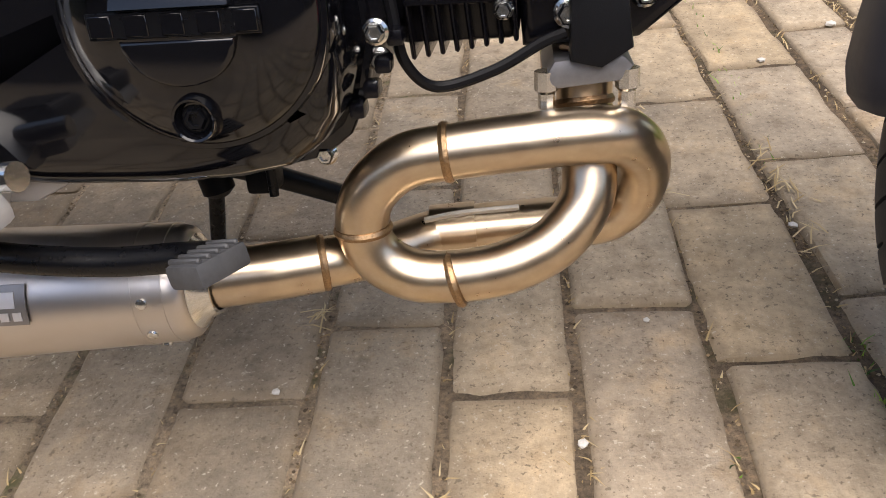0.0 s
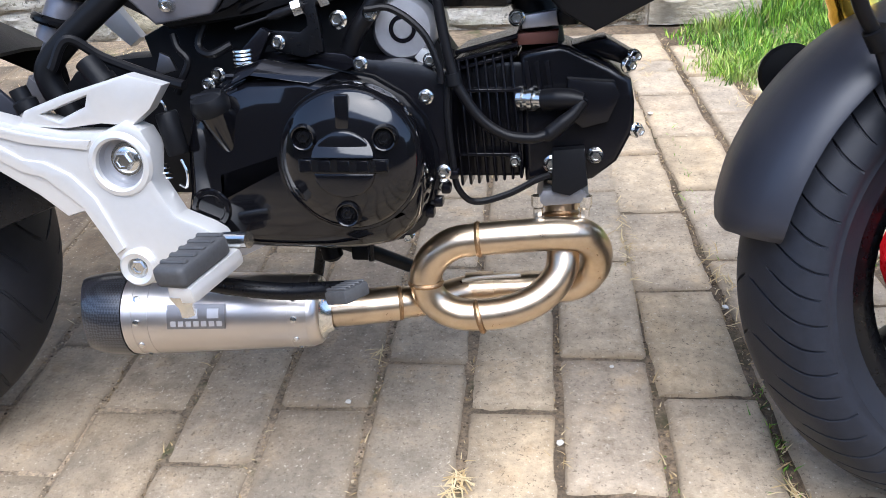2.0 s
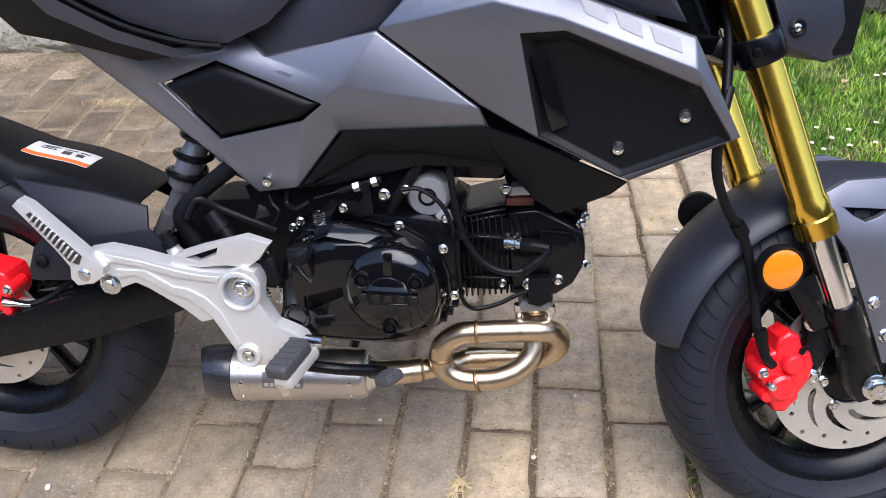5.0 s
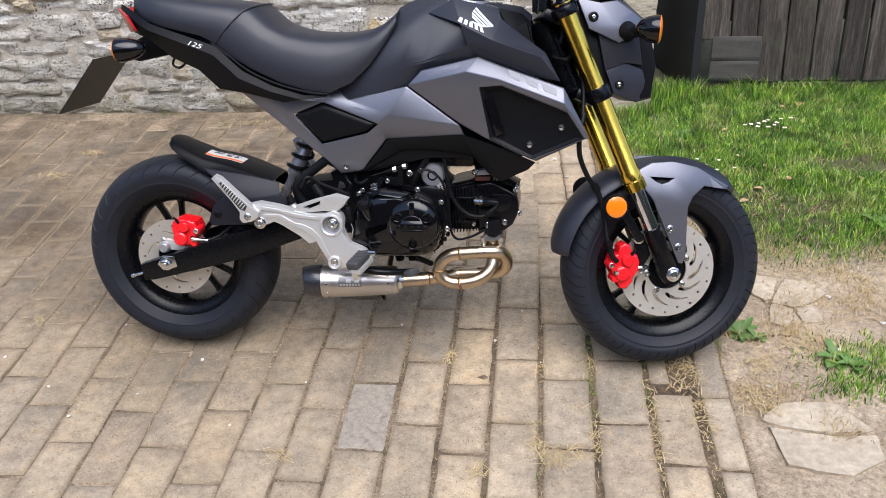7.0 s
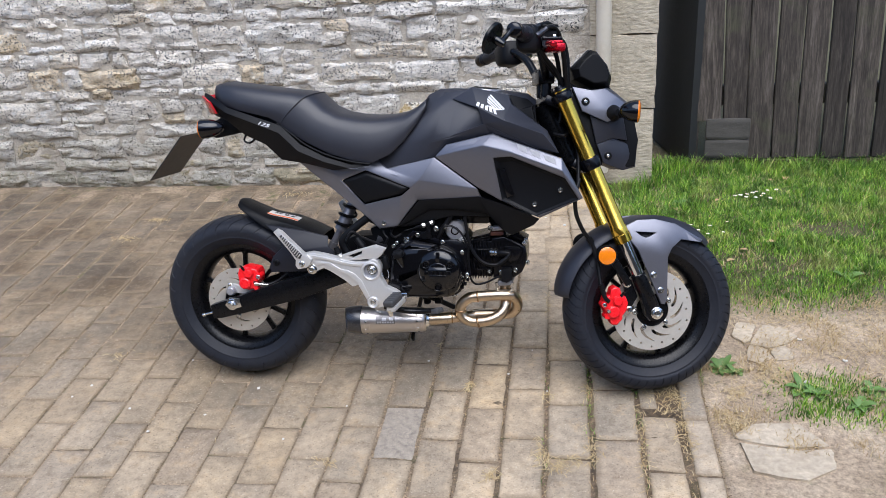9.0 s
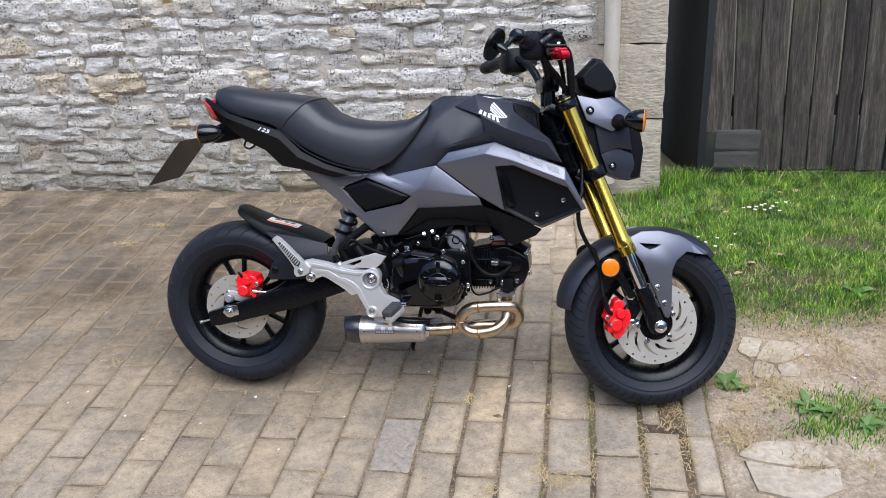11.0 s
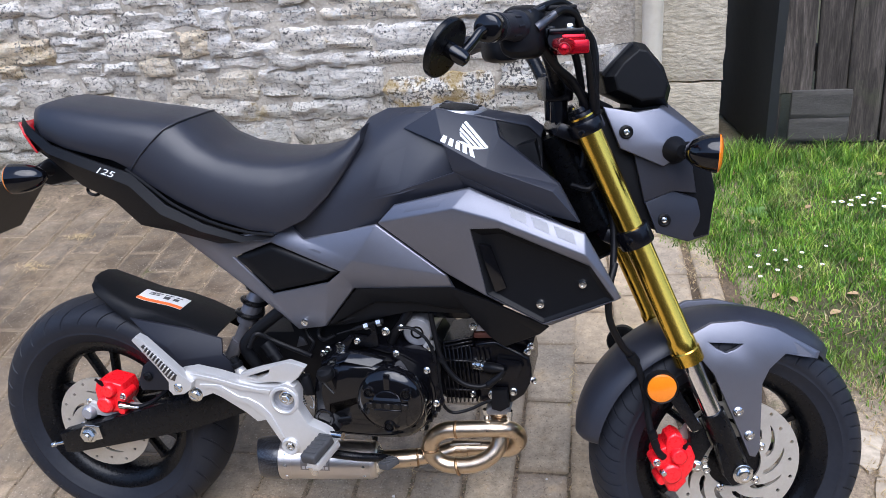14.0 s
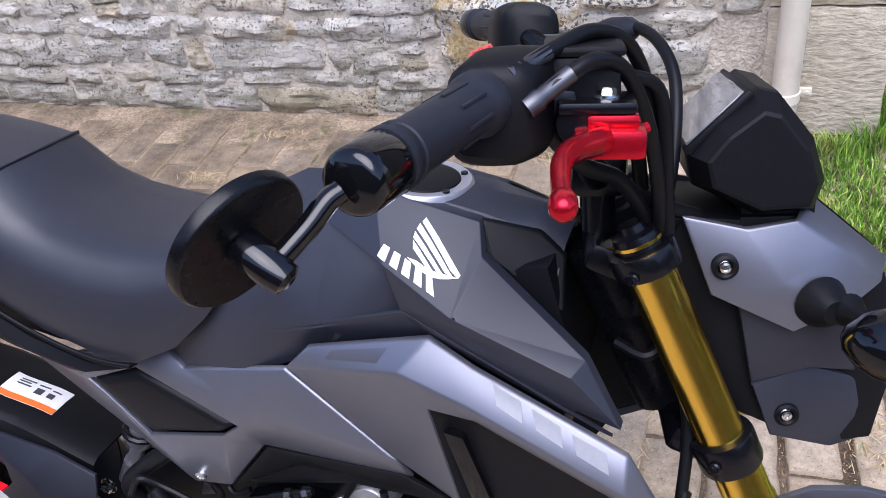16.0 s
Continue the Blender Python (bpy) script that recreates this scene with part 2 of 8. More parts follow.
def node_mat(name):
    mt = bpy.data.materials.new(name)
    mt.use_nodes = True
    return mt, mt.node_tree.nodes, mt.node_tree.links, mt.node_tree.nodes["Principled BSDF"]


def tex(n, l, kind, scale, source, detail=6.0, rough=0.6, **kw):
    t = n.new(kind)
    t.inputs["Scale"].default_value = scale
    if "Detail" in t.inputs:
        t.inputs["Detail"].default_value, t.inputs["Roughness"].default_value = detail, rough
    for k, v in kw.items():
        t.inputs[k].default_value = v
    l.new(source, t.inputs["Vector"])
    return t


def ramp(n, l, source, stops):
    r = n.new("ShaderNodeValToRGB")
    while len(r.color_ramp.elements) < len(stops):
        r.color_ramp.elements.new(0.5)
    for e, (p, c) in zip(r.color_ramp.elements, stops):
        e.position, e.color = p, (*c, 1) if len(c) == 3 else c
    l.new(source, r.inputs["Fac"])
    return r.outputs["Color"]


def blend(n, l, a, b, fac, kind="MIX"):
    x = n.new("ShaderNodeMix")
    x.data_type, x.blend_type = "RGBA", kind
    for v, k in ((a, "A"), (b, "B")):
        s = [i for i in x.inputs if i.name == k and i.type == "RGBA"][0]
        if isinstance(v, tuple):
            s.default_value = (*v, 1)
        else:
            l.new(v, s)
    f = [i for i in x.inputs if i.name == "Factor" and i.type == "VALUE"][0]
    if isinstance(fac, (int, float)):
        f.default_value = fac
    else:
        l.new(fac, f)
    return [o for o in x.outputs if o.type == "RGBA"][0]


def bump_into(n, l, b, height, strength, distance, before=None):
    bp = n.new("ShaderNodeBump")
    bp.inputs["Strength"].default_value, bp.inputs["Distance"].default_value = strength, distance
    l.new(height, bp.inputs["Height"])
    if before is not None:
        l.new(before, bp.inputs["Normal"])
    l.new(bp.outputs["Normal"], b.inputs["Normal"])
    return bp.outputs["Normal"]


def world_place(n):
    return n.new("ShaderNodeNewGeometry").outputs["Position"]


W0, W1 = (0, 0, 0), (1, 1, 1)
# paving brick: buff-brown clay, worn, speckled, with dusty and blue-grey stains
PAVER, n, l, b = node_mat("paving_brick")
pos = world_place(n)
oi = n.new("ShaderNodeMath")
oi.operation = "ADD"
l.new(n.new("ShaderNodeObjectInfo").outputs["Random"], oi.inputs[0])
l.new(n.new("ShaderNodeNewGeometry").outputs["Random Per Island"], oi.inputs[1])
fr = n.new("ShaderNodeMath")
fr.operation = "FRACT"
l.new(oi.outputs[0], fr.inputs[0])
oi = fr.outputs[0]
base = ramp(n, l, oi, [(0.0, (0.37, 0.305, 0.235)), (0.2, (0.46, 0.38, 0.28)), (0.4, (0.42, 0.362, 0.29)), (0.55, (0.49, 0.405, 0.295)), (0.75, (0.40, 0.345, 0.28)), (0.9, (0.47, 0.378, 0.26)), (1.0, (0.36, 0.308, 0.25))])
cloud = tex(n, l, "ShaderNodeTexNoise", 7.0, pos, 6, 0.65)
base = blend(n, l, base, ramp(n, l, cloud.outputs["Fac"], [(0.3, (0.55, 0.55, 0.56)), (0.7, (1.28, 1.25, 1.2))]), 0.8, "MULTIPLY")
stain = tex(n, l, "ShaderNodeTexNoise", 2.6, pos, 4, 0.5)
base = blend(n, l, base, (0.235, 0.205, 0.165), ramp(n, l, stain.outputs["Fac"], [(0.50, W0), (0.68, (0.8, 0.8, 0.8))]))
rust = tex(n, l, "ShaderNodeTexNoise", 14.0, pos, 5, 0.7)
base = blend(n, l, base, (0.44, 0.32, 0.19), ramp(n, l, rust.outputs["Fac"], [(0.54, W0), (0.70, (0.55, 0.55, 0.55))]))
grit = tex(n, l, "ShaderNodeTexNoise", 190.0, pos, 4, 0.8)
base = blend(n, l, base, ramp(n, l, grit.outputs["Fac"], [(0.30, (0.42, 0.40, 0.37)), (0.45, (0.96, 0.95, 0.94)), (0.58, (1.06, 1.05, 1.04)), (0.72, (1.55, 1.53, 1.5))]), 0.4, "MULTIPLY")
mott = tex(n, l, "ShaderNodeTexNoise", 34.0, pos, 6, 0.75)
base = blend(n, l, base, ramp(n, l, mott.outputs["Fac"], [(0.32, (0.58, 0.55, 0.51)), (0.5, (1, 1, 1)), (0.68, (1.3, 1.28, 1.25))]), 0.7, "MULTIPLY")
pit = tex(n, l, "ShaderNodeTexVoronoi", 95.0, pos)
pits = ramp(n, l, pit.outputs["Distance"], [(0.14, W1), (0.26, W0)])
where = tex(n, l, "ShaderNodeTexNoise", 9.0, pos, 5, 0.7)
pitfac = blend(n, l, W0, pits, ramp(n, l, where.outputs["Fac"], [(0.42, W0), (0.56, (0.9, 0.9, 0.9))]))
base = blend(n, l, base, (0.05, 0.04, 0.032), pitfac)
pit2 = tex(n, l, "ShaderNodeTexVoronoi", 62.0, pos, Randomness=1.0)
sx0 = n.new("ShaderNodeSeparateXYZ")
l.new(pos, sx0.inputs[0])
pm = n.new("ShaderNodeMapRange")
pm.inputs["From Min"].default_value, pm.inputs["From Max"].default_value, pm.inputs["To Max"].default_value = 0.45, 0.95, 0.95
l.new(sx0.outputs["X"], pm.inputs["Value"])
pmul = n.new("ShaderNodeMath")
pmul.operation = "MULTIPLY"
l.new(pm.outputs[0], pmul.inputs[0])
l.new(blend(n, l, W0, ramp(n, l, pit2.outputs["Distance"], [(0.13, W1), (0.27, W0)]), ramp(n, l, tex(n, l, "ShaderNodeTexNoise", 30.0, pos, 3, 0.6).outputs["Fac"], [(0.42, W0), (0.50, W1)])), pmul.inputs[1])
base = blend(n, l, base, (0.045, 0.037, 0.028), pmul.outputs[0])
pale = tex(n, l, "ShaderNodeTexNoise", 24.0, pos, 8, 0.75)
base = blend(n, l, base, (0.47, 0.43, 0.37), ramp(n, l, pale.outputs["Fac"], [(0.62, W0), (0.76, (0.5, 0.5, 0.5))]))
# bricks go darker towards low x and high y, broken up by noise
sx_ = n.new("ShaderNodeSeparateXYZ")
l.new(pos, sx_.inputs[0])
leftward = n.new("ShaderNodeMapRange")
leftward.inputs["From Min"].default_value, leftward.inputs["From Max"].default_value = 0.85, 0.25
l.new(sx_.outputs["X"], leftward.inputs["Value"])
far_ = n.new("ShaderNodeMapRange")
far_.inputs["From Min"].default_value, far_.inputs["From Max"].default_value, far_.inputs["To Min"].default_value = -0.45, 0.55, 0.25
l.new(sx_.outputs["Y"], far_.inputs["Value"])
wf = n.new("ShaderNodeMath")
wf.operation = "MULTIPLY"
l.new(leftward.outputs[0], wf.inputs[0])
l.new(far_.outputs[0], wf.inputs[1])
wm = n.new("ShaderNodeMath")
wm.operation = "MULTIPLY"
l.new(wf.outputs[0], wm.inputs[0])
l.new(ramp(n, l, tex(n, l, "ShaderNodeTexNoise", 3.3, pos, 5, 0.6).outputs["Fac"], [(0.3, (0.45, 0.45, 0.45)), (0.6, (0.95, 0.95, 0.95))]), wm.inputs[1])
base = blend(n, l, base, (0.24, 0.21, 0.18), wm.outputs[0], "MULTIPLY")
# earth trodden in from the joints, uneven along each brick's rim
uvs = n.new("ShaderNodeSeparateXYZ")
l.new(n.new("ShaderNodeUVMap").outputs["UV"], uvs.inputs[0])


def arith(kind, a, c):
    t = n.new("ShaderNodeMath")
    t.operation = kind
    for k, v in enumerate((a, c)):
        if isinstance(v, (int, float)):
            t.inputs[k].default_value = v
        else:
            l.new(v, t.inputs[k])
    return t.outputs[0]


du = arith("MULTIPLY", arith("SUBTRACT", 0.5, arith("ABSOLUTE", arith("SUBTRACT", uvs.outputs["X"], 0.5), 0.0)), 0.110)
dv = arith("MULTIPLY", arith("SUBTRACT", 0.5, arith("ABSOLUTE", arith("SUBTRACT", uvs.outputs["Y"], 0.5), 0.0)), 0.2275)
rim_d = arith("SUBTRACT", arith("MINIMUM", du, dv), arith("MULTIPLY", tex(n, l, "ShaderNodeTexNoise", 38.0, pos, 4, 0.7).outputs["Fac"], 0.022))
trod = n.new("ShaderNodeMapRange")
trod.inputs["From Min"].default_value, trod.inputs["From Max"].default_value, trod.inputs["To Min"].default_value, trod.inputs["To Max"].default_value = -0.008, 0.003, 0.6, 0.0
l.new(rim_d, trod.inputs["Value"])
base = blend(n, l, base, (0.245, 0.192, 0.132), trod.outputs[0])
fleck = tex(n, l, "ShaderNodeTexNoise", 210.0, pos, 3, 0.6)
base = blend(n, l, base, (0.12, 0.095, 0.068), ramp(n, l, fleck.outputs["Fac"], [(0.60, W0), (0.68, (0.7, 0.7, 0.7))]))
base = blend(n, l, base, (0.60, 0.54, 0.45), ramp(n, l, fleck.outputs["Fac"], [(0.30, (0.6, 0.6, 0.6)), (0.37, W0)]))
base = blend(n, l, base, (1.0, 0.97, 0.91), 1.0, "MULTIPLY")
l.new(base, b.inputs["Base Color"])
b.inputs["Roughness"].default_value = 0.9
nm = bump_into(n, l, b, pale.outputs["Fac"], 0.6, 0.007)
nm = bump_into(n, l, b, mott.outputs["Fac"], 0.5, 0.005, nm)
bump_into(n, l, b, grit.outputs["Fac"], 0.35, 0.0015, nm)

# soil in the joints and beside the paving, turf under the lawn
SOIL, n, l, b = node_mat("soil")
pos = world_place(n)
a1 = tex(n, l, "ShaderNodeTexNoise", 5.0, pos, 6, 0.6)
a2 = tex(n, l, "ShaderNodeTexNoise", 85.0, pos, 7, 0.85)
base = ramp(n, l, a1.outputs["Fac"], [(0.3, (0.25, 0.19, 0.125)), (0.5, (0.39, 0.305, 0.215)), (0.7, (0.49, 0.40, 0.295))])
base = blend(n, l, base, ramp(n, l, a2.outputs["Fac"], [(0.34, (0.38, 0.35, 0.31)), (0.5, (1, 1, 1)), (0.66, (1.7, 1.65, 1.55))]), 0.9, "MULTIPLY")
moss = tex(n, l, "ShaderNodeTexNoise", 11.0, pos, 5, 0.7)
base = blend(n, l, base, (0.09, 0.10, 0.03), ramp(n, l, moss.outputs["Fac"], [(0.58, W0), (0.70, (0.6, 0.6, 0.6))]))
sep = n.new("ShaderNodeSeparateXYZ")
l.new(pos, sep.inputs[0])
my = n.new("ShaderNodeMapRange")
my.inputs["From Min"].default_value, my.inputs["From Max"].default_value = 0.3, 0.6
l.new(sep.outputs["Y"], my.inputs["Value"])
mx = n.new("ShaderNodeMapRange")
mx.inputs["From Min"].default_value, mx.inputs["From Max"].default_value = 1.34, 1.5
l.new(sep.outputs["X"], mx.inputs["Value"])
mm = n.new("ShaderNodeMath")
mm.operation = "MULTIPLY"
l.new(my.outputs[0], mm.inputs[0])
l.new(mx.outputs[0], mm.inputs[1])
base = blend(n, l, base, blend(n, l, (0.045, 0.05, 0.018), (0.12, 0.10, 0.05), a2.outputs["Fac"]), mm.outputs[0])
l.new(base, b.inputs["Base Color"])
b.inputs["Roughness"].default_value = 0.95
nm = bump_into(n, l, b, a2.outputs["Fac"], 0.8, 0.006)

# damp earth between the bricks, mossy in places
JOINT_EARTH, n, l, b = node_mat("joint_earth")
pos = world_place(n)
a2 = tex(n, l, "ShaderNodeTexNoise", 120.0, pos, 6, 0.8)
a1 = tex(n, l, "ShaderNodeTexNoise", 6.0, pos, 5, 0.6)
base = ramp(n, l, a1.outputs["Fac"], [(0.3, (0.10, 0.075, 0.050)), (0.48, (0.21, 0.160, 0.105)), (0.62, (0.33, 0.255, 0.175))])
base = blend(n, l, base, ramp(n, l, a2.outputs["Fac"], [(0.34, (0.35, 0.33, 0.30)), (0.5, (1, 1, 1)), (0.68, (1.9, 1.8, 1.65))]), 0.9, "MULTIPLY")
base = blend(n, l, base, (0.085, 0.088, 0.03), ramp(n, l, tex(n, l, "ShaderNodeTexNoise", 9.0, pos, 5, 0.7).outputs["Fac"], [(0.56, W0), (0.66, (0.8, 0.8, 0.8))]))
sx_ = n.new("ShaderNodeSeparateXYZ")
l.new(pos, sx_.inputs[0])
loam = n.new("ShaderNodeMapRange")
loam.inputs["From Min"].default_value, loam.inputs["From Max"].default_value = 0.4, 1.1
l.new(sx_.outputs["X"], loam.inputs["Value"])
base = blend(n, l, base, (0.58, 0.54, 0.50), loam.outputs[0], "MULTIPLY")
l.new(base, b.inputs["Base Color"])
b.inputs["Roughness"].default_value = 0.95
bump_into(n, l, b, a2.outputs["Fac"], 0.9, 0.006)

# limestone: grey-buff, with lichen in black, ochre and white, weathered in beds
def limestone(name, bare, spot_from, pale_from, ochre_from, green, speck=0.55):
    """Weathered limestone; the lower the three levels, the more black, white and ochre lichen."""
    mt, n, l, b = node_mat(name)
    pos = world_place(n)
    mp = n.new("ShaderNodeMapping")
    mp.inputs["Scale"].default_value = (1, 1, 2.6)
    l.new(pos, mp.inputs["Vector"])
    oi = n.new("ShaderNodeObjectInfo").outputs["Random"]
    base = ramp(n, l, oi, bare or [(0.0, (0.66, 0.62, 0.56)), (0.35, (0.80, 0.77, 0.72)), (0.6, (0.73, 0.69, 0.63)), (0.84, (0.79, 0.74, 0.66)), (0.92, (0.71, 0.61, 0.46)), (1.0, (0.66, 0.56, 0.41))])
    c1 = tex(n, l, "ShaderNodeTexNoise", 9.0, mp.outputs[0], 8, 0.65)
    base = blend(n, l, base, ramp(n, l, c1.outputs["Fac"], [(0.30, (0.52, 0.49, 0.45)), (0.46, (1.0, 0.99, 0.97)), (0.70, (1.35, 1.33, 1.3))]), 0.9, "MULTIPLY")
    c2 = tex(n, l, "ShaderNodeTexNoise", 45.0, mp.outputs[0], 8, 0.75)
    base = blend(n, l, base, ramp(n, l, c2.outputs["Fac"], [(0.32, (0.42, 0.40, 0.38)), (0.46, (1.0, 0.99, 0.98)), (0.66, (1.35, 1.34, 1.32))]), 0.8, "MULTIPLY")
    spots = tex(n, l, "ShaderNodeTexNoise", 95.0, pos, 4, 0.65)
    area = tex(n, l, "ShaderNodeTexNoise", 7.5, pos, 5, 0.65)
    sp = ramp(n, l, spots.outputs["Fac"], [(speck, W0), (speck + 0.04, W1)])
    base = blend(n, l, base, (0.07, 0.068, 0.066), blend(n, l, W0, sp, ramp(n, l, area.outputs["Fac"], [(spot_from, (0.15, 0.15, 0.15)), (spot_from + 0.15, (0.95, 0.95, 0.95))])))
    white = tex(n, l, "ShaderNodeTexNoise", 26.0, pos, 6, 0.65)
    area2 = tex(n, l, "ShaderNodeTexNoise", 2.3, pos, 3, 0.5)
    base = blend(n, l, base, (0.76, 0.75, 0.72), blend(n, l, W0, ramp(n, l, white.outputs["Fac"], [(0.52, W0), (0.66, W1)]), ramp(n, l, area2.outputs["Fac"], [(pale_from, W0), (pale_from + 0.16, (0.85, 0.85, 0.85))])))
    och = tex(n, l, "ShaderNodeTexNoise", 5.0, pos, 6, 0.7)
    base = blend(n, l, base, (0.47, 0.32, 0.10), ramp(n, l, och.outputs["Fac"], [(ochre_from, W0), (ochre_from + 0.09, (0.75, 0.75, 0.75))]))
    sepz = n.new("ShaderNodeSeparateXYZ")
    l.new(pos, sepz.inputs[0])
    low = n.new("ShaderNodeMapRange")
    low.inputs["From Min"].default_value, low.inputs["From Max"].default_value = 0.55, 0.05
    l.new(sepz.outputs["Z"], low.inputs["Value"])
    algae = n.new("ShaderNodeMath")
    algae.operation = "MULTIPLY"
    l.new(low.outputs[0], algae.inputs[0])
    l.new(ramp(n, l, c1.outputs["Fac"], [(0.33, (0.1 * green, 0.1 * green, 0.1 * green)), (0.58, (0.9 * green, 0.9 * green, 0.9 * green))]), algae.inputs[1])
    base = blend(n, l, base, (0.20, 0.185, 0.115), algae.outputs[0])
    l.new(base, b.inputs["Base Color"])
    b.inputs["Roughness"].default_value = 0.95
    nm = bump_into(n, l, b, c1.outputs["Fac"], 1.0, 0.034)
    nm = bump_into(n, l, b, c2.outputs["Fac"], 1.0, 0.010, nm)
    return mt


STONE = limestone("limestone", None, 0.40, 0.42, 0.60, 0.9)
LICHEN_STONE = limestone("lichened_limestone", [(0.0, (0.66, 0.63, 0.55)), (1.0, (0.72, 0.69, 0.62))], 0.05, 0.05, 0.48, 0.08, 0.50)
MORTAR = material("lime_mortar", (0.50, 0.45, 0.37), 0.95, vary=0.5, scale=12, bump=1.0, bump_scale=70, distance=0.010, dirt=(0.30, 0.26, 0.20), dirt_amount=0.7, dirt_scale=9)
# dressed quoin: tooled buff limestone
QUOIN = material("dressed_limestone", (0.47, 0.415, 0.315), 0.92, vary=0.35, scale=7, bump=1.0, bump_scale=30, distance=0.007, stretch=(1, 1, 2.0), dirt=(0.26, 0.215, 0.14), dirt_amount=0.55, dirt_scale=5)
# weathered oak boards
BOARD, n, l, b = node_mat("weathered_board")
tc = n.new("ShaderNodeTexCoord").outputs["Object"]
oi = n.new("ShaderNodeObjectInfo").outputs["Random"]
off = n.new("ShaderNodeVectorMath")
off.operation = "MULTIPLY_ADD"
comb = n.new("ShaderNodeCombineXYZ")
for k in ("X", "Y", "Z"):
    l.new(oi, comb.inputs[k])
l.new(comb.outputs[0], off.inputs[0])
off.inputs[1].default_value = (37, 11, 53)
l.new(tc, off.inputs[2])
mp = n.new("ShaderNodeMapping")
mp.inputs["Scale"].default_value = (14, 14, 1.1)
l.new(off.outputs[0], mp.inputs["Vector"])
g1 = tex(n, l, "ShaderNodeTexNoise", 3.0, mp.outputs[0], 8, 0.7, Distortion=0.6)
g2 = tex(n, l, "ShaderNodeTexNoise", 14.0, mp.outputs[0], 5, 0.7)
base = ramp(n, l, g1.outputs["Fac"], [(0.3, (0.020, 0.017, 0.014)), (0.5, (0.058, 0.049, 0.041)), (0.7, (0.120, 0.105, 0.09))])
base = blend(n, l, base, ramp(n, l, g2.outputs["Fac"], [(0.35, (0.45, 0.44, 0.43)), (0.65, (1.35, 1.33, 1.3))]), 0.8, "MULTIPLY")
base = blend(n, l, base, ramp(n, l, oi, [(0, (0.55, 0.53, 0.52)), (1, (1.45, 1.42, 1.4))]), 1.0, "MULTIPLY")
mo = tex(n, l, "ShaderNodeTexNoise", 4.0, off.outputs[0], 5, 0.6)
base = blend(n, l, base, (0.085, 0.092, 0.045), ramp(n, l, mo.outputs["Fac"], [(0.55, W0), (0.7, (0.55, 0.55, 0.55))]))
l.new(base, b.inputs["Base Color"])
b.inputs["Roughness"].default_value = 0.85
nm = bump_into(n, l, b, g2.outputs["Fac"], 0.5, 0.002)
PALE_BOARD = material("silvered_board", (0.075, 0.069, 0.060), 0.85, vary=0.35, scale=9, bump=0.6, bump_scale=60, distance=0.003, stretch=(6, 6, 1), dirt=(0.10, 0.095, 0.08), dirt_amount=0.5)
CREAM = material("cream_pipe_paint", (0.68, 0.625, 0.52), 0.4, vary=0.06, scale=5, bump=0.05, dirt=(0.42, 0.36, 0.26), dirt_amount=0.35, dirt_scale=7)
# slate grey taken darker, with the shade inside the passage in the colour
SLATE = material("shaded_grey_board", (0.022, 0.024, 0.025), 0.7, vary=0.2, scale=5, bump=0.2, bump_scale=60)
# near black: the deep shade of the passage put into the colour
DARK = material("passage_shade", (0.010, 0.009, 0.008), 0.9, vary=0.2, scale=6, bump=0.2)


def leafy(name, stops, rough=0.55, patchy=False):
    mt, n, l, b = node_mat(name)
    isl = n.new("ShaderNodeNewGeometry").outputs["Random Per Island"]
    col = ramp(n, l, isl, stops)
    if patchy:
        pos = world_place(n)
        col = blend(n, l, col, ramp(n, l, tex(n, l, "ShaderNodeTexNoise", 13.0, pos, 4, 0.6).outputs["Fac"], [(0.34, (0.38, 0.44, 0.36)), (0.50, (1, 1, 1)), (0.66, (1.55, 1.4, 1.2))]), 1.0, "MULTIPLY")
        col = blend(n, l, col, (0.42, 0.38, 0.14), ramp(n, l, tex(n, l, "ShaderNodeTexNoise", 4.5, pos, 4, 0.6).outputs["Fac"], [(0.55, W0), (0.72, (0.5, 0.5, 0.5))]))
    l.new(col, b.inputs["Base Color"])
    b.inputs["Roughness"].default_value = rough
    b.inputs["Subsurface Weight"].default_value = 0.0
    b.inputs["Transmission Weight"].default_value = 0.0
    return mt


GRASS = leafy("grass_blade", [(0.0, (0.035, 0.10, 0.010)), (0.35, (0.11, 0.25, 0.020)), (0.7, (0.21, 0.385, 0.038)), (0.9, (0.33, 0.46, 0.07)), (1.0, (0.52, 0.45, 0.23))], patchy=True)
STRAW = leafy("dry_straw", [(0.0, (0.36, 0.25, 0.11)), (0.5, (0.47, 0.345, 0.17)), (1.0, (0.56, 0.45, 0.26))], 0.7)
LEAF = leafy("weed_leaf", [(0.0, (0.07, 0.14, 0.025)), (0.5, (0.11, 0.20, 0.045)), (1.0, (0.17, 0.26, 0.08))], 0.5)
DEADLEAF = leafy("fallen_leaf", [(0.0, (0.30, 0.17, 0.08)), (0.5, (0.42, 0.27, 0.14)), (1.0, (0.5, 0.37, 0.22))], 0.7)
PETAL = material("daisy_petal", (0.82, 0.82, 0.80), 0.6, vary=0.03, bump=0)
DAISY_EYE = material("daisy_eye", (0.75, 0.5, 0.04), 0.7, vary=0.1, bump=0)
FLAG = material("flagstone", (0.44, 0.37, 0.275), 0.92, vary=0.35, scale=6, bump=0.6, bump_scale=35, distance=0.006, dirt=(0.28, 0.22, 0.15), dirt_amount=0.6, dirt_scale=8)
PEBBLE = material("pale_pebble", (0.6, 0.57, 0.52), 0.8, vary=0.2, scale=60, bump=0.3)

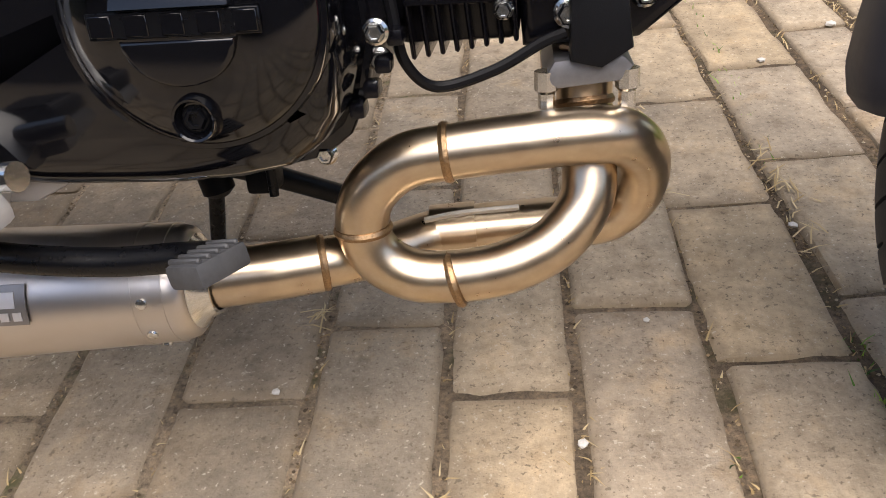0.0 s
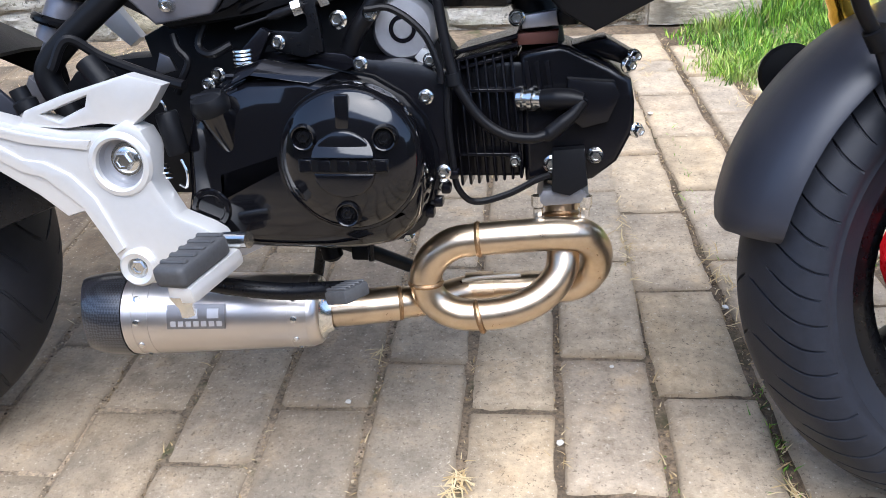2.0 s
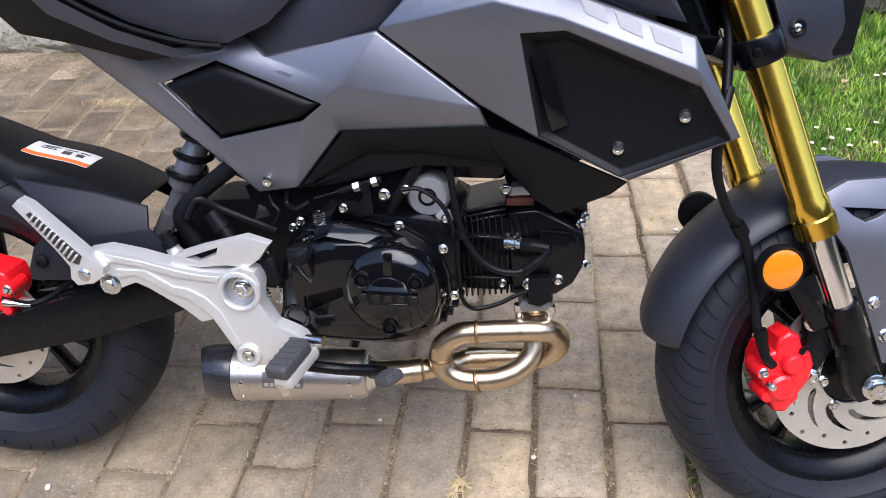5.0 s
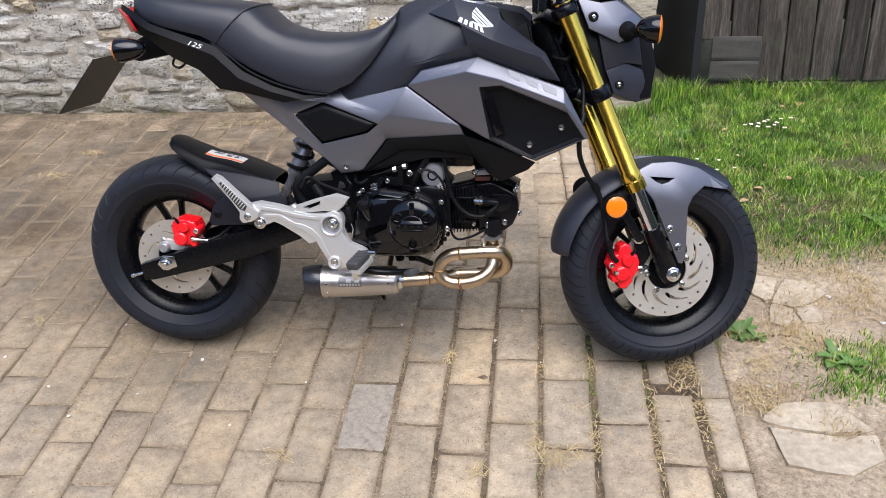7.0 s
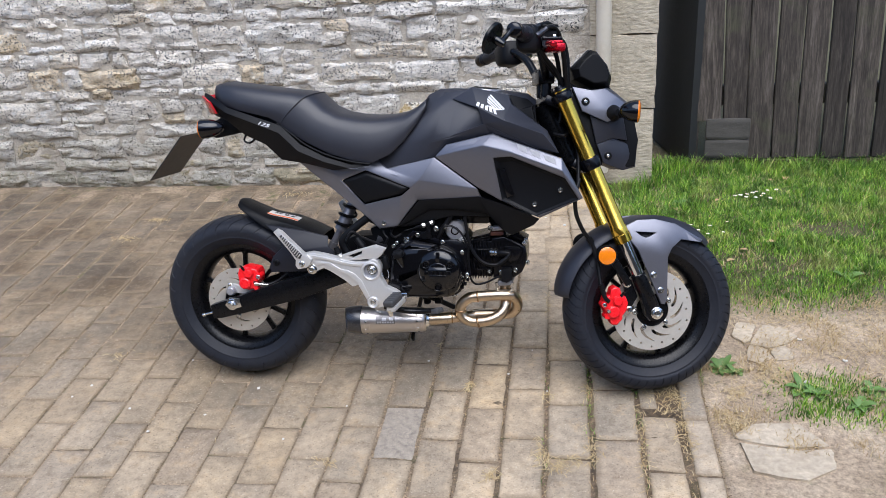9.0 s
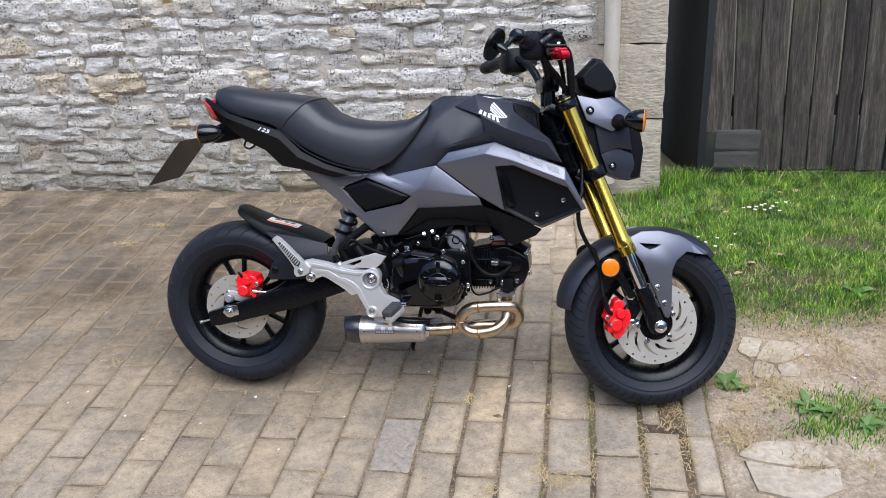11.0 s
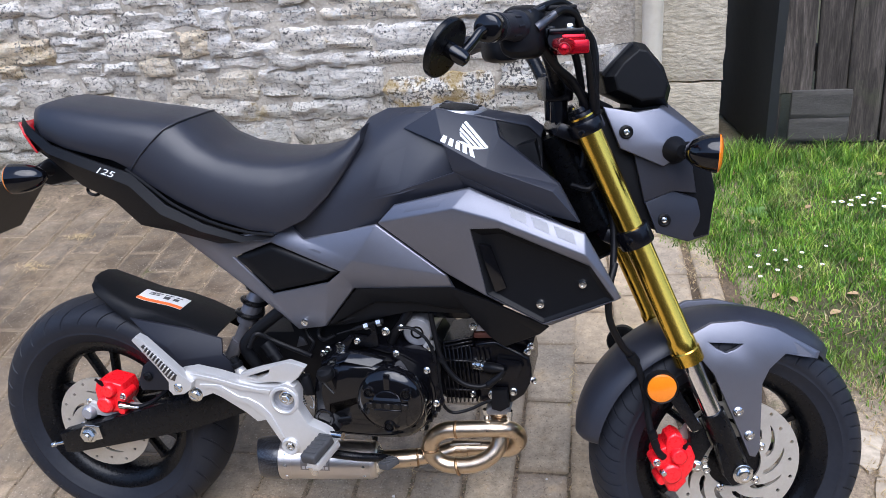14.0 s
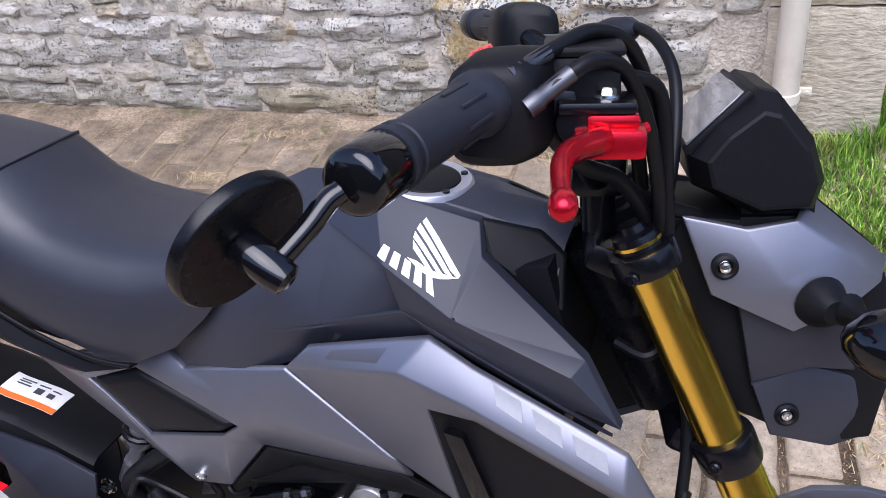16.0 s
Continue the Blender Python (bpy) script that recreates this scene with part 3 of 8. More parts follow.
# ground: one sheet, fine near the paving, out to the horizon
xs = sorted(set([-400, -120, -40, -15, -8, -5, -3.5] + [round(-3.0 + 0.15 * i, 3) for i in range(27)] + [round(1.0 + 0.03 * i, 3) for i in range(60)] + [PAVE_EDGE - 0.003, PAVE_EDGE + 0.003, 3.2, 4, 6, 10, 20, 60, 200, 400]))
ys = sorted(set([-400, -120, -40, -15, -8, -5, -3] + [round(-2.0 + 0.05 * i, 3) for i in range(80)] + [2.4, 3, 5, 9, 20, 60, 200, 400]))
verts = [(x, y, ground_z(x, y) if -4 < x < 5 and -4 < y < 3 else -0.01) for x in xs for y in ys]
nx, ny = len(xs), len(ys)
faces = [(i * ny + j, (i + 1) * ny + j, (i + 1) * ny + j + 1, i * ny + j + 1) for i in range(nx - 1) for j in range(ny - 1)]
me = bpy.data.meshes.new("ground")
me.from_pydata(verts, [], faces)
me.materials.append(SOIL)
me.polygons.foreach_set("use_smooth", [True] * len(me.polygons))
tagged(new("ground", me), "dry brown soil with thin turf", "ground", kind="structure")

# earth and sand between the bricks
xs, ys = [round(-3.1 + 0.022 * i, 3) for i in range(203)] + [PAVE_EDGE - 0.001], [round(-2.78 + 0.022 * i, 3) for i in range(201)]
verts = [(x, y, -0.0036 - 0.0014 * smooth(0.45, 1.0, x) + (0.0014 + 0.0018 * smooth(0.45, 1.0, x)) * noise.noise((x * 22, y * 22, 0)) + (0.0008 + 0.0012 * smooth(0.45, 1.0, x)) * noise.noise((x * 60, y * 60, 2))) for x in xs for y in ys]
nx, ny = len(xs), len(ys)
me = bpy.data.meshes.new("joint_bed")
me.from_pydata(verts, [], [(i * ny + j, (i + 1) * ny + j, (i + 1) * ny + j + 1, i * ny + j + 1) for i in range(nx - 1) for j in range(ny - 1)])
me.materials.append(JOINT_EARTH)
me.polygons.foreach_set("use_smooth", [True] * len(me.polygons))
tagged(new("joint_bed", me), "dark brown earth and moss between the paving bricks", "earth", kind="structure")

# wall: mortar core, its end at the gate; courses of stones set proud of it further down
WALL_Y, WALL_END = 1.585, 1.374
wall = put("wall_north", box(-3.315, WALL_Y + 0.335, 1.55, 9.35, 0.60, 3.3), MORTAR, smooth=False)
tagged(wall, "weathered rubble limestone wall with lime mortar", "wall", kind="structure")

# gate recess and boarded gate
# back of the passage, coloured as the shadow seen in it
recess_end = put("wall_recess", box(1.50, 2.75, 1.2, 0.40, 0.08, 2.6), DARK, smooth=False)
tagged(recess_end, "back of the passage beside the gate, its deep shade put into the colour", "wall", kind="structure")
bm = box(0, 0, 0, 0.62, 0.035, 2.2, 0.003)
bm.transform(Matrix.Translation((1.50, 2.06, 1.11)) @ Matrix.Rotation(radians(-76), 4, "Z"))
tagged(put("door_leaf", bm, SLATE), "slate-grey painted door leaf standing open, darkened for the passage's shade", "door", kind="structure")
# added out of view, only to block sky light from the passage
tagged(put("passage_roof", box(1.60, 2.3, 2.35, 0.75, 1.2, 0.06), DARK, smooth=False), "unseen roof added to keep sky light out of the passage", "roof", kind="structure")
tagged(put("gate_sill", box(2.35, 1.80, 0.012, 1.56, 0.07, 0.07, 0.004), SOIL), "earthy stone sill under the gate", "sill", kind="structure")
gate = new("gate")
tagged(gate, "weathered dark timber boarded gate", "gate")
x = 1.572
rng = random.Random(4)
k = 0
while x < 3.1:
    w_ = (0.118, 0.112, 0.120, 0.112, 0.108, 0.100, 0.118)[k % 7]
    hgt = 1.96
    bm = box(0, 0, hgt / 2, w_ - 0.009, 0.022, hgt, 0.003, 1)
    bmesh.ops.subdivide_edges(bm, edges=[e for e in bm.edges if abs(e.verts[0].co.z - e.verts[1].co.z) > 0.5], cuts=8)
    for v in bm.verts:
        v.co.x += 0.002 * math.sin(v.co.z * 5 + k)
        v.co.y += 0.003 * math.sin(v.co.z * 3 + k * 2)
    z0 = 0.055 if k > 1 else 0.24
    ob = part("board", bm, BOARD, gate)
    ob.matrix_world = Matrix.Translation((x + w_ / 2 + 0.010, 1.775 + rng.uniform(-0.004, 0.004), z0)) @ Matrix.Rotation(radians(-2.2 + rng.uniform(-0.4, 0.4)), 4, "Y")
    x += w_
    k += 1
for zc, hh in ((0.202, 0.098), (0.108, 0.086)):
    ob = part("patch_board", box(0, 0, 0, 0.020, 0.020, 0.198, 0.003, 1), PALE_BOARD, gate, "pale horizontal patch board")
    ob.data.transform(Matrix.Scale(hh / 0.020, 4, (1, 0, 0)))
    ob.matrix_world = Matrix.Translation((1.728, 1.757, zc)) @ Matrix.Rotation(radians(90), 4, "Y") @ Matrix.Rotation(radians(0), 4, "Z")
part("gate_stile", box(1.585, 1.79, 1.0, 0.030, 0.045, 1.95, 0.004), BOARD, gate)
part("gate_rail", box(2.35, 1.812, 0.35, 1.5, 0.04, 0.09, 0.004), BOARD, gate)
part("gate_rail", box(2.35, 1.812, 1.6, 1.5, 0.04, 0.09, 0.004), BOARD, gate)

# downpipe with its foot bracket
pipe = new("downpipe")
tagged(pipe, "cream painted round downpipe on the wall", "downpipe")
bm = lathe([(0.0315, 0.0), (0.0325, 0.004), (0.0325, 3.0), (0.029, 3.0), (0.029, 0.0)], 40, closed=True)
bm.transform(Matrix.Translation((1.142, 1.525, 0.085)) @ Matrix.Rotation(radians(90), 4, "X"))
part("pipe", bm, CREAM, pipe)
bm = lathe([(0.033, 0.0), (0.0365, 0.002), (0.0365, 0.028), (0.033, 0.030)], 40)
bm.transform(Matrix.Translation((1.142, 1.525, 0.135)) @ Matrix.Rotation(radians(90), 4, "X"))
part("pipe_collar", bm, CREAM, pipe)
for sx in (-1, 1):
    bm = box(1.142 + sx * 0.046, 1.545, 0.150, 0.034, 0.012, 0.024, 0.004)
    part("fixing_ear", bm, CREAM, pipe)
    part("fixing_screw", rod((1.142 + sx * 0.052, 1.540, 0.150), (1.142 + sx * 0.052, 0, 0.150), [(0, 0), (0.006, 0), (0.005, 0.004), (0, 0.005)], 12), CREAM, pipe)

# lines of the paving's long joints, where they cross y = 0
COLUMN_LINES = [round(0.253 - 0.1145 * i, 4) for i in range(29, 0, -1)] + [0.253, 0.367, 0.475, 0.592, 0.705, 0.814, 0.929, 1.052, 1.182, 1.285, 1.297, 1.367]
# where the cross joints fall in each column
PHASES = {0.253: 0.025, 0.367: -0.060, 0.475: 0.038, 0.592: 0.126, 0.705: 0.040, 0.814: 0.141, 0.929: 0.068, 1.052: -0.080, 1.182: 0.03, 1.297: -0.210}
PHASES.update({x: (-0.085 if i % 2 == 0 else 0.022) for i, x in enumerate(reversed(COLUMN_LINES[:29]))})


def column_slant(x, y=1.0):
    right = -0.05 * smooth(0.85, 1.05, x) if y > 0 else 0.0
    return right - 0.045 * smooth(0.5, -0.5, x) - 0.03 * smooth(-0.7, -1.5, x)


# plain unseen walls added round the yard; the south one blocks low sky from reflections
SCREEN_WALL = material("screen_wall", (0.10, 0.09, 0.075), 0.95, vary=0.3, scale=2, bump=0.4, bump_scale=20)
HEDGE = material("dark_hedge", (0.035, 0.05, 0.02), 0.9, vary=0.4, scale=5, bump=1.0, bump_scale=12, distance=0.05)
tagged(put("wall_south", box(0, -5.3, 1.6, 15.4, 0.3, 3.2), SCREEN_WALL, smooth=False), "plain brown unseen wall added to block low sky from the south", "wall", kind="structure")
tagged(put("wall_west", box(-7.6, -1.4, 1.1, 0.3, 8.0, 2.2), HEDGE, smooth=False), "plain dark hedge closing the yard", "hedge", kind="structure")
tagged(put("wall_east", box(7.6, -1.4, 1.1, 0.3, 8.0, 2.2), HEDGE, smooth=False), "plain dark hedge closing the yard", "hedge", kind="structure")

# ---- motorcycle ----
LEAN, YAW, PITCH = 12.0, -1.5, 0.3
bike = new("motorcycle")
bike.empty_display_size = 0.1
tagged(bike, "dark grey and black small motorcycle leaning on its side stand", "motorcycle")
TURN_B = Matrix.Rotation(radians(YAW), 4, "Z") @ Matrix.Rotation(radians(PITCH), 4, "Y") @ Matrix.Rotation(radians(-LEAN), 4, "X")
BIKE = Matrix.Translation(Vector((0.029, 0.014, 0.250)) - TURN_B.to_3x3() @ Vector((0, 0, 0.2435))) @ TURN_B
bike.matrix_world = BIKE
CASTER = radians(25)
PIVOT = Vector((1.178 - 0.027 / math.cos(CASTER), 0, 0.2365))
STEER = Matrix.Translation(PIVOT) @ Matrix.Rotation(radians(15), 4, Vector((-math.sin(CASTER), 0, math.cos(CASTER)))) @ Matrix.Translation(-PIVOT)


def pair(name, bm, material, parent, label="", smooth=True, m=None):
    """A part on the right and its twin on the left. Returns the right one."""
    me = bpy.data.meshes.new("t")
    bm.to_mesh(me)
    twin = bmesh.new()
    twin.from_mesh(me)
    bpy.data.meshes.remove(me)
    for v in twin.verts:
        v.co.y = -v.co.y
    ob = part(name, bm, material, parent, label, smooth, m)
    part(name, twin, material, parent, label, smooth, m)
    return ob


def sheet(rows, thick=0.004, bm=None, inward=(0, 1, 0)):
    """A formed panel through rows of points, with thickness."""
    bm = bm or bmesh.new()
    d = Vector(inward) * thick
    top = [[bm.verts.new(p) for p in r] for r in rows]
    low = [[bm.verts.new(Vector(p) + d) for p in r] for r in rows]
    m, n = len(rows), len(rows[0])
    for i in range(m - 1):
        for j in range(n - 1):
            bm.faces.new((top[i][j], top[i][j + 1], top[i + 1][j + 1], top[i + 1][j]))
            bm.faces.new((low[i + 1][j], low[i + 1][j + 1], low[i][j + 1], low[i][j]))
    for j in range(n - 1):
        bm.faces.new((top[0][j + 1], top[0][j], low[0][j], low[0][j + 1]))
        bm.faces.new((top[-1][j], top[-1][j + 1], low[-1][j + 1], low[-1][j]))
    for i in range(m - 1):
        bm.faces.new((top[i][0], top[i + 1][0], low[i + 1][0], low[i][0]))
        bm.faces.new((top[i + 1][-1], top[i][-1], low[i][-1], low[i + 1][-1]))
    return bm


def facets(points, faces, thick=0.004, bevel=0.0025, bm=None, inward=(0, 1, 0)):
    """A panel of flat facets, with thickness and softened creases."""
    t = bmesh.new()
    vs = [t.verts.new(p) for p in points]
    for f in faces:
        t.faces.new([vs[i] for i in f])
    t.normal_update()
    if thick:
        d = Vector(inward) * thick
        back = [t.verts.new(Vector(p) + d) for p in points]
        rim = [e for e in t.edges if len(e.link_faces) == 1]
        idx = {v: i for i, v in enumerate(vs)}
        for e in rim:
            a, b = idx[e.verts[0]], idx[e.verts[1]]
            t.faces.new((vs[a], vs[b], back[b], back[a]))
        for f in faces:
            t.faces.new([back[i] for i in reversed(f)])
    bmesh.ops.recalc_face_normals(t, faces=t.faces[:])
    if bevel:
        ed = [e for e in t.edges if len(e.link_faces) == 2 and all(v in idx for v in e.verts) and e.calc_face_angle(0) > 0.13] if thick else t.edges[:]
        bmesh.ops.bevel(t, geom=ed, offset=bevel, segments=2, profile=0.5, affect="EDGES", clamp_overlap=True)
    if bm is None:
        return t
    me = bpy.data.meshes.new("t")
    t.to_mesh(me)
    t.free()
    bm.from_mesh(me)
    bpy.data.meshes.remove(me)
    return bm


def ring_of(cx, cz, r, n=24, turn=0.0):
    return [(cx + r * math.cos(2 * math.pi * i / n + turn), cz + r * math.sin(2 * math.pi * i / n + turn)) for i in range(n)]


# wheels
def tyre_mesh(cx, cz, R, h, repeats, cut=0.0035):
    """A tyre with cut grooves: a grid round the wheel, pushed in along the pattern."""
    prof = [(0.150, -0.041), (0.164, -0.047), (0.168, -h * 0.80), (0.180, -h * 0.90), (0.184, -h * 0.945), (0.186, -h * 0.965), (0.189, -h * 0.955), (0.192, -h * 0.97), (R - 0.041, -h)]
    prof += [(R - 0.036, -h * 0.995), (R - 0.030, -h * 0.975), (R - 0.024, -h * 0.93), (R - 0.019, -h * 0.88), (R - 0.0145, -h * 0.80), (R - 0.011, -h * 0.72), (R - 0.0082, -h * 0.63),
             (R - 0.0058, -h * 0.53), (R - 0.0037, -h * 0.42), (R - 0.002, -h * 0.3), (R - 0.0008, -h * 0.18), (R - 0.0001, -h * 0.06)]
    prof += [(r, -y) for r, y in reversed(prof)]
    k = len(prof)
    turn = 2 * math.pi / repeats
    # columns of one repeat: two cut grooves, one long and one short, that the mesh follows as they sweep back
    cols = (-0.030, -0.020, 0.020, 0.030, 0.16, 0.32, 0.470, 0.480, 0.520, 0.530, 0.68, 0.84)
    verts, faces = [], []
    for rep_ in range(repeats):
        for q, c in enumerate(cols):
            for r, y in prof:
                s = abs(y) / h
                sweep = 0.75 * min(s, 1.0) ** 1.3 if r > 0.19 else 0.75
                a = turn * (rep_ + c + sweep)
                d = 0.0
                if r > R - 0.040 and ((q in (1, 2) and 0.16 < s < 0.996) or (q in (7, 8) and 0.5 < s < 0.985)):
                    d = cut
                rr = r - d * (1 - 0.5 * s)
                verts.append((cx + rr * math.cos(a), y * (1 - d * 9 * s), cz + rr * math.sin(a)))
    n = repeats * len(cols)
    for i in range(n):
        j = (i + 1) % n
        for q in range(k - 1):
            faces.append((i * k + q, j * k + q, j * k + q + 1, i * k + q + 1))
    me = bpy.data.meshes.new("tyre")
    me.from_pydata(verts, [], faces)
    bm = bmesh.new()
    bm.from_mesh(me)
    bpy.data.meshes.remove(me)
    return bm


def disc_mesh(cx, cz, R, r_in, y, slots):
    holes = [ring_of(cx, cz, r_in, 40)]
    n = 20 if R > 0.1 else 16
    for i in range(n):
        a = 2 * math.pi * i / n
        rr = R - (0.009 if i % 2 else 0.016)
        holes.append(ring_of(cx + rr * math.cos(a), cz + rr * math.sin(a), 0.0032, 8))
    for i in range(slots):
        a = 2 * math.pi * (i + 0.3) / slots
        up, down = [], []
        for f in (0.0, 0.2, 0.45, 0.7, 0.9, 1.0):
            rr, aa = r_in + 0.009 + (R - r_in - 0.034) * f, a + 0.62 * f ** 1.4
            wd = 0.0068 * math.sin(math.pi * (0.12 + 0.80 * f)) ** 0.7 / rr
            up.append((cx + rr * math.cos(aa + wd), cz + rr * math.sin(aa + wd)))
            down.append((cx + rr * math.cos(aa - wd), cz + rr * math.sin(aa - wd)))
        holes.append(up + down[::-1])
    return holed(ring_of(cx, cz, R, 72), holes, y - 0.002, y + 0.002, bevel=0)


def wheel(cx, cz, R, h, m, disc_r, disc_in, disc_y, repeats, slots, spin):
    w = new("wheel")
    w.parent = bike
    part("tyre", tyre_mesh(cx, cz, R, h, repeats, 0.0035 if repeats > 20 else 0.0026), RUBBER, w, "black rubber tyre with cut grooves", m=m)
    bm = lathe([(0.1655, -0.0475), (0.1655, -0.0445), (0.158, -0.0425), (0.150, -0.035), (0.144, -0.032), (0.139, -0.022), (0.137, 0.0), (0.139, 0.022), (0.150, 0.035), (0.158, 0.0425), (0.1655, 0.0445), (0.1655, 0.0475),
                (0.155, 0.0455), (0.146, 0.038), (0.133, 0.022), (0.131, 0), (0.133, -0.022), (0.140, -0.036), (0.148, -0.040), (0.156, -0.046)], 96, at=(cx, 0, cz), closed=True)
    part("rim", bm, BLACK_PAINT, w, "gloss black cast rim", m=m)
    for i in range(5):
        a = spin + 2 * math.pi * i / 5
        for da in (-0.24, 0.24):
            p = Vector((cx + 0.028 * math.cos(a + da * 0.4), 0, cz + 0.028 * math.sin(a + da * 0.4)))
            q = Vector((cx + 0.139 * math.cos(a + da), 0, cz + 0.139 * math.sin(a + da)))
            d = (q - p)
            side = Vector((-d.z, 0, d.x)).normalized()
            secs = []
            for f, wd, th in ((0, 0.0075, 0.014), (0.45, 0.0055, 0.011), (0.85, 0.006, 0.011), (1, 0.010, 0.013)):
                c = p + d * f
                secs.append([c + side * wd * sx + Vector((0, th * sy, 0)) for sx, sy in ((-1, -0.6), (-0.6, -1), (0.6, -1), (1, -0.6), (1, 0.6), (0.6, 1), (-0.6, 1), (-1, 0.6))])
            part("spoke", loft(secs), BLACK_PAINT, w, m=m)
    bm = lathe([(0, -0.05), (0.02, -0.05), (0.024, -0.044), (0.034, -0.03), (0.034, 0.03), (0.026, 0.045), (0, 0.045)], 32, at=(cx, 0, cz))
    part("hub", bm, BLACK_PAINT, w, m=m)
    disc = part("brake_disc", disc_mesh(cx, cz, disc_r, disc_in, disc_y, slots), STEEL, w, "drilled steel brake disc", smooth=False, m=m)
    bm = lathe([(disc_in + 0.004, disc_y + 0.004), (disc_in + 0.004, disc_y + 0.009), (0.02, disc_y + 0.02), (0.02, disc_y + 0.004)], 32, at=(cx, 0, cz), closed=True)
    part("disc_carrier", bm, BLACK_PAINT, w, m=m)
    for i in range(5):
        a = spin + 0.3 + 2 * math.pi * i / 5
        part("disc_bolt", bolt((cx + (disc_in + 0.006) * math.cos(a), disc_y - 0.003, cz + (disc_in + 0.006) * math.sin(a)), (0, -1, 0), 0.0055, 0.003), CHROME, disc, m=m)
    return w


wheel(0.0, 0.2435, 0.2435, 0.065, None, 0.096, 0.044, -0.066, 16, 6, 0.55)
wheel(1.178, 0.2365, 0.2365, 0.060, STEER, 0.112, 0.046, -0.054, 28, 11, 0.2)

# swing arm, rear axle, rear brake
bm = slab([(-0.072, 0.236), (0.02, 0.268), (0.16, 0.318), (0.33, 0.366), (0.36, 0.350), (0.35, 0.318), (0.20, 0.262), (0.06, 0.224), (-0.04, 0.198), (-0.066, 0.196)], -0.112, -0.084, 0.004)
pair("swing_arm", bm, BLACK_PAINT, bike, "satin black box-section swing arm")
bm = slab([(-0.012, 0.262), (0.022, 0.262), (0.026, 0.236), (-0.010, 0.226), (-0.024, 0.240)], -0.1165, -0.112, 0.001)
axle = part("axle_plate", bm, CHROME, bike, "zinc chain adjuster plate")
bm = bolt((-0.002, -0.1165, 0.243), (0, -1, 0), 0.0125, 0.010)
rod((-0.002, -0.13, 0.243), (-0.002, 1, 0.243), [(0, 0), (0.0065, 0), (0.0065, 0.22), (0, 0.22)], 12, bm)
part("rear_axle", bm, CHROME, axle)
bm = rod((-0.066, -0.098, 0.213), (-0.10, -0.098, 0.203), [(0, 0), (0.0035, 0), (0.0035, 0.034), (0.0055, 0.034), (0.0055, 0.040), (0, 0.040)], 10)
part("chain_adjuster", bm, CHROME, bike)


def caliper(c, m, flip, scale=1.0, tilt=0.0):
    """A small two-pot brake caliper round c in the wheel's plane."""
    cal = part("brake_caliper", slab([(c[0] + scale * x, c[2] + scale * z) for x, z in ((-0.032, 0.012), (-0.026, 0.028), (-0.008, 0.034), (0.012, 0.030), (0.028, 0.026), (0.034, 0.010), (0.030, -0.012), (0.016, -0.032), (-0.004, -0.036), (-0.022, -0.026), (-0.030, -0.008))],
                                    c[1] - 0.018, c[1] + 0.030, 0.006, 3), RED, bike, "red painted brake caliper", m=m)
    for dx, dz, r in ((-0.008, -0.014, 0.0175), (0.004, 0.016, 0.014)):
        part("piston_boss", lathe([(0, -0.030), (r * 0.75, -0.030), (r * 0.95, -0.027), (r, -0.022), (r, 0)], 24, at=(c[0] + scale * dx, c[1], c[2] + scale * dz)), RED, cal, m=m)
    part("lug", lathe([(0, -0.024), (0.008, -0.024), (0.009, -0.020), (0.009, 0.01)], 16, at=(c[0] + 0.032 * scale * flip, c[1], c[2] + 0.006)), RED, cal, m=m)
    part("lug", lathe([(0, -0.024), (0.007, -0.024), (0.008, -0.020), (0.008, 0.01)], 16, at=(c[0] + 0.024 * scale * flip, c[1], c[2] - 0.026)), RED, cal, m=m)
    part("slide_bolt", bolt((c[0] + 0.032 * scale * flip, c[1] - 0.024, c[2] + 0.006), (0, -1, 0), 0.005, 0.004), CHROME, cal, m=m)
    part("bleed_nipple", rod((c[0] - 0.012 * flip, c[1] - 0.016, c[2] + 0.024), (c[0] - 0.02 * flip, c[1] - 0.030, c[2] + 0.045), [(0, 0), (0.004, 0), (0.004, 0.01), (0.0028, 0.012), (0.0028, 0.02), (0, 0.02)], 8), BLACK_PLASTIC, cal, m=m)
    return cal


caliper((0.045, -0.080, 0.318), None, 1)
bm = slab([(-0.03, 0.272), (-0.01, 0.296), (0.02, 0.290), (0.06, 0.300), (0.098, 0.296), (0.098, 0.276), (0.03, 0.266)], -0.086, -0.076, 0.002)
part("caliper_bracket", bm, SILVER, bike, "grey cast caliper bracket")
part("caliper_cover", lathe([(0, -0.012), (0.010, -0.012), (0.013, -0.009), (0.015, 0)], 24, at=(-0.014, -0.086, 0.276)), STARTER_GREY, bike)
bm = tube([(0.062, -0.098, 0.306), (0.10, -0.100, 0.302), (0.13, -0.09, 0.31), (0.18, -0.08, 0.34), (0.30, -0.07, 0.36)], 0.0045, 8)
part("brake_hose", bm, HOSE, bike)
bm = rod((0.066, -0.102, 0.303), (0.11, -0.100, 0.300), [(0, 0), (0.006, 0), (0.006, 0.012), (0.0045, 0.014), (0.0045, 0.04), (0, 0.04)], 10)
part("hose_fitting", bm, CHROME, bike)

# rear hugger with its warning label
HUG = [(0.004, 0.528, 0.026, 0.006), (0.016, 0.524, 0.040, 0.010), (0.057, 0.503, 0.054, 0.014), (0.100, 0.485, 0.060, 0.022), (0.160, 0.474, 0.062, 0.036), (0.205, 0.459, 0.062, 0.040), (0.262, 0.434, 0.060, 0.040)]
rows = []
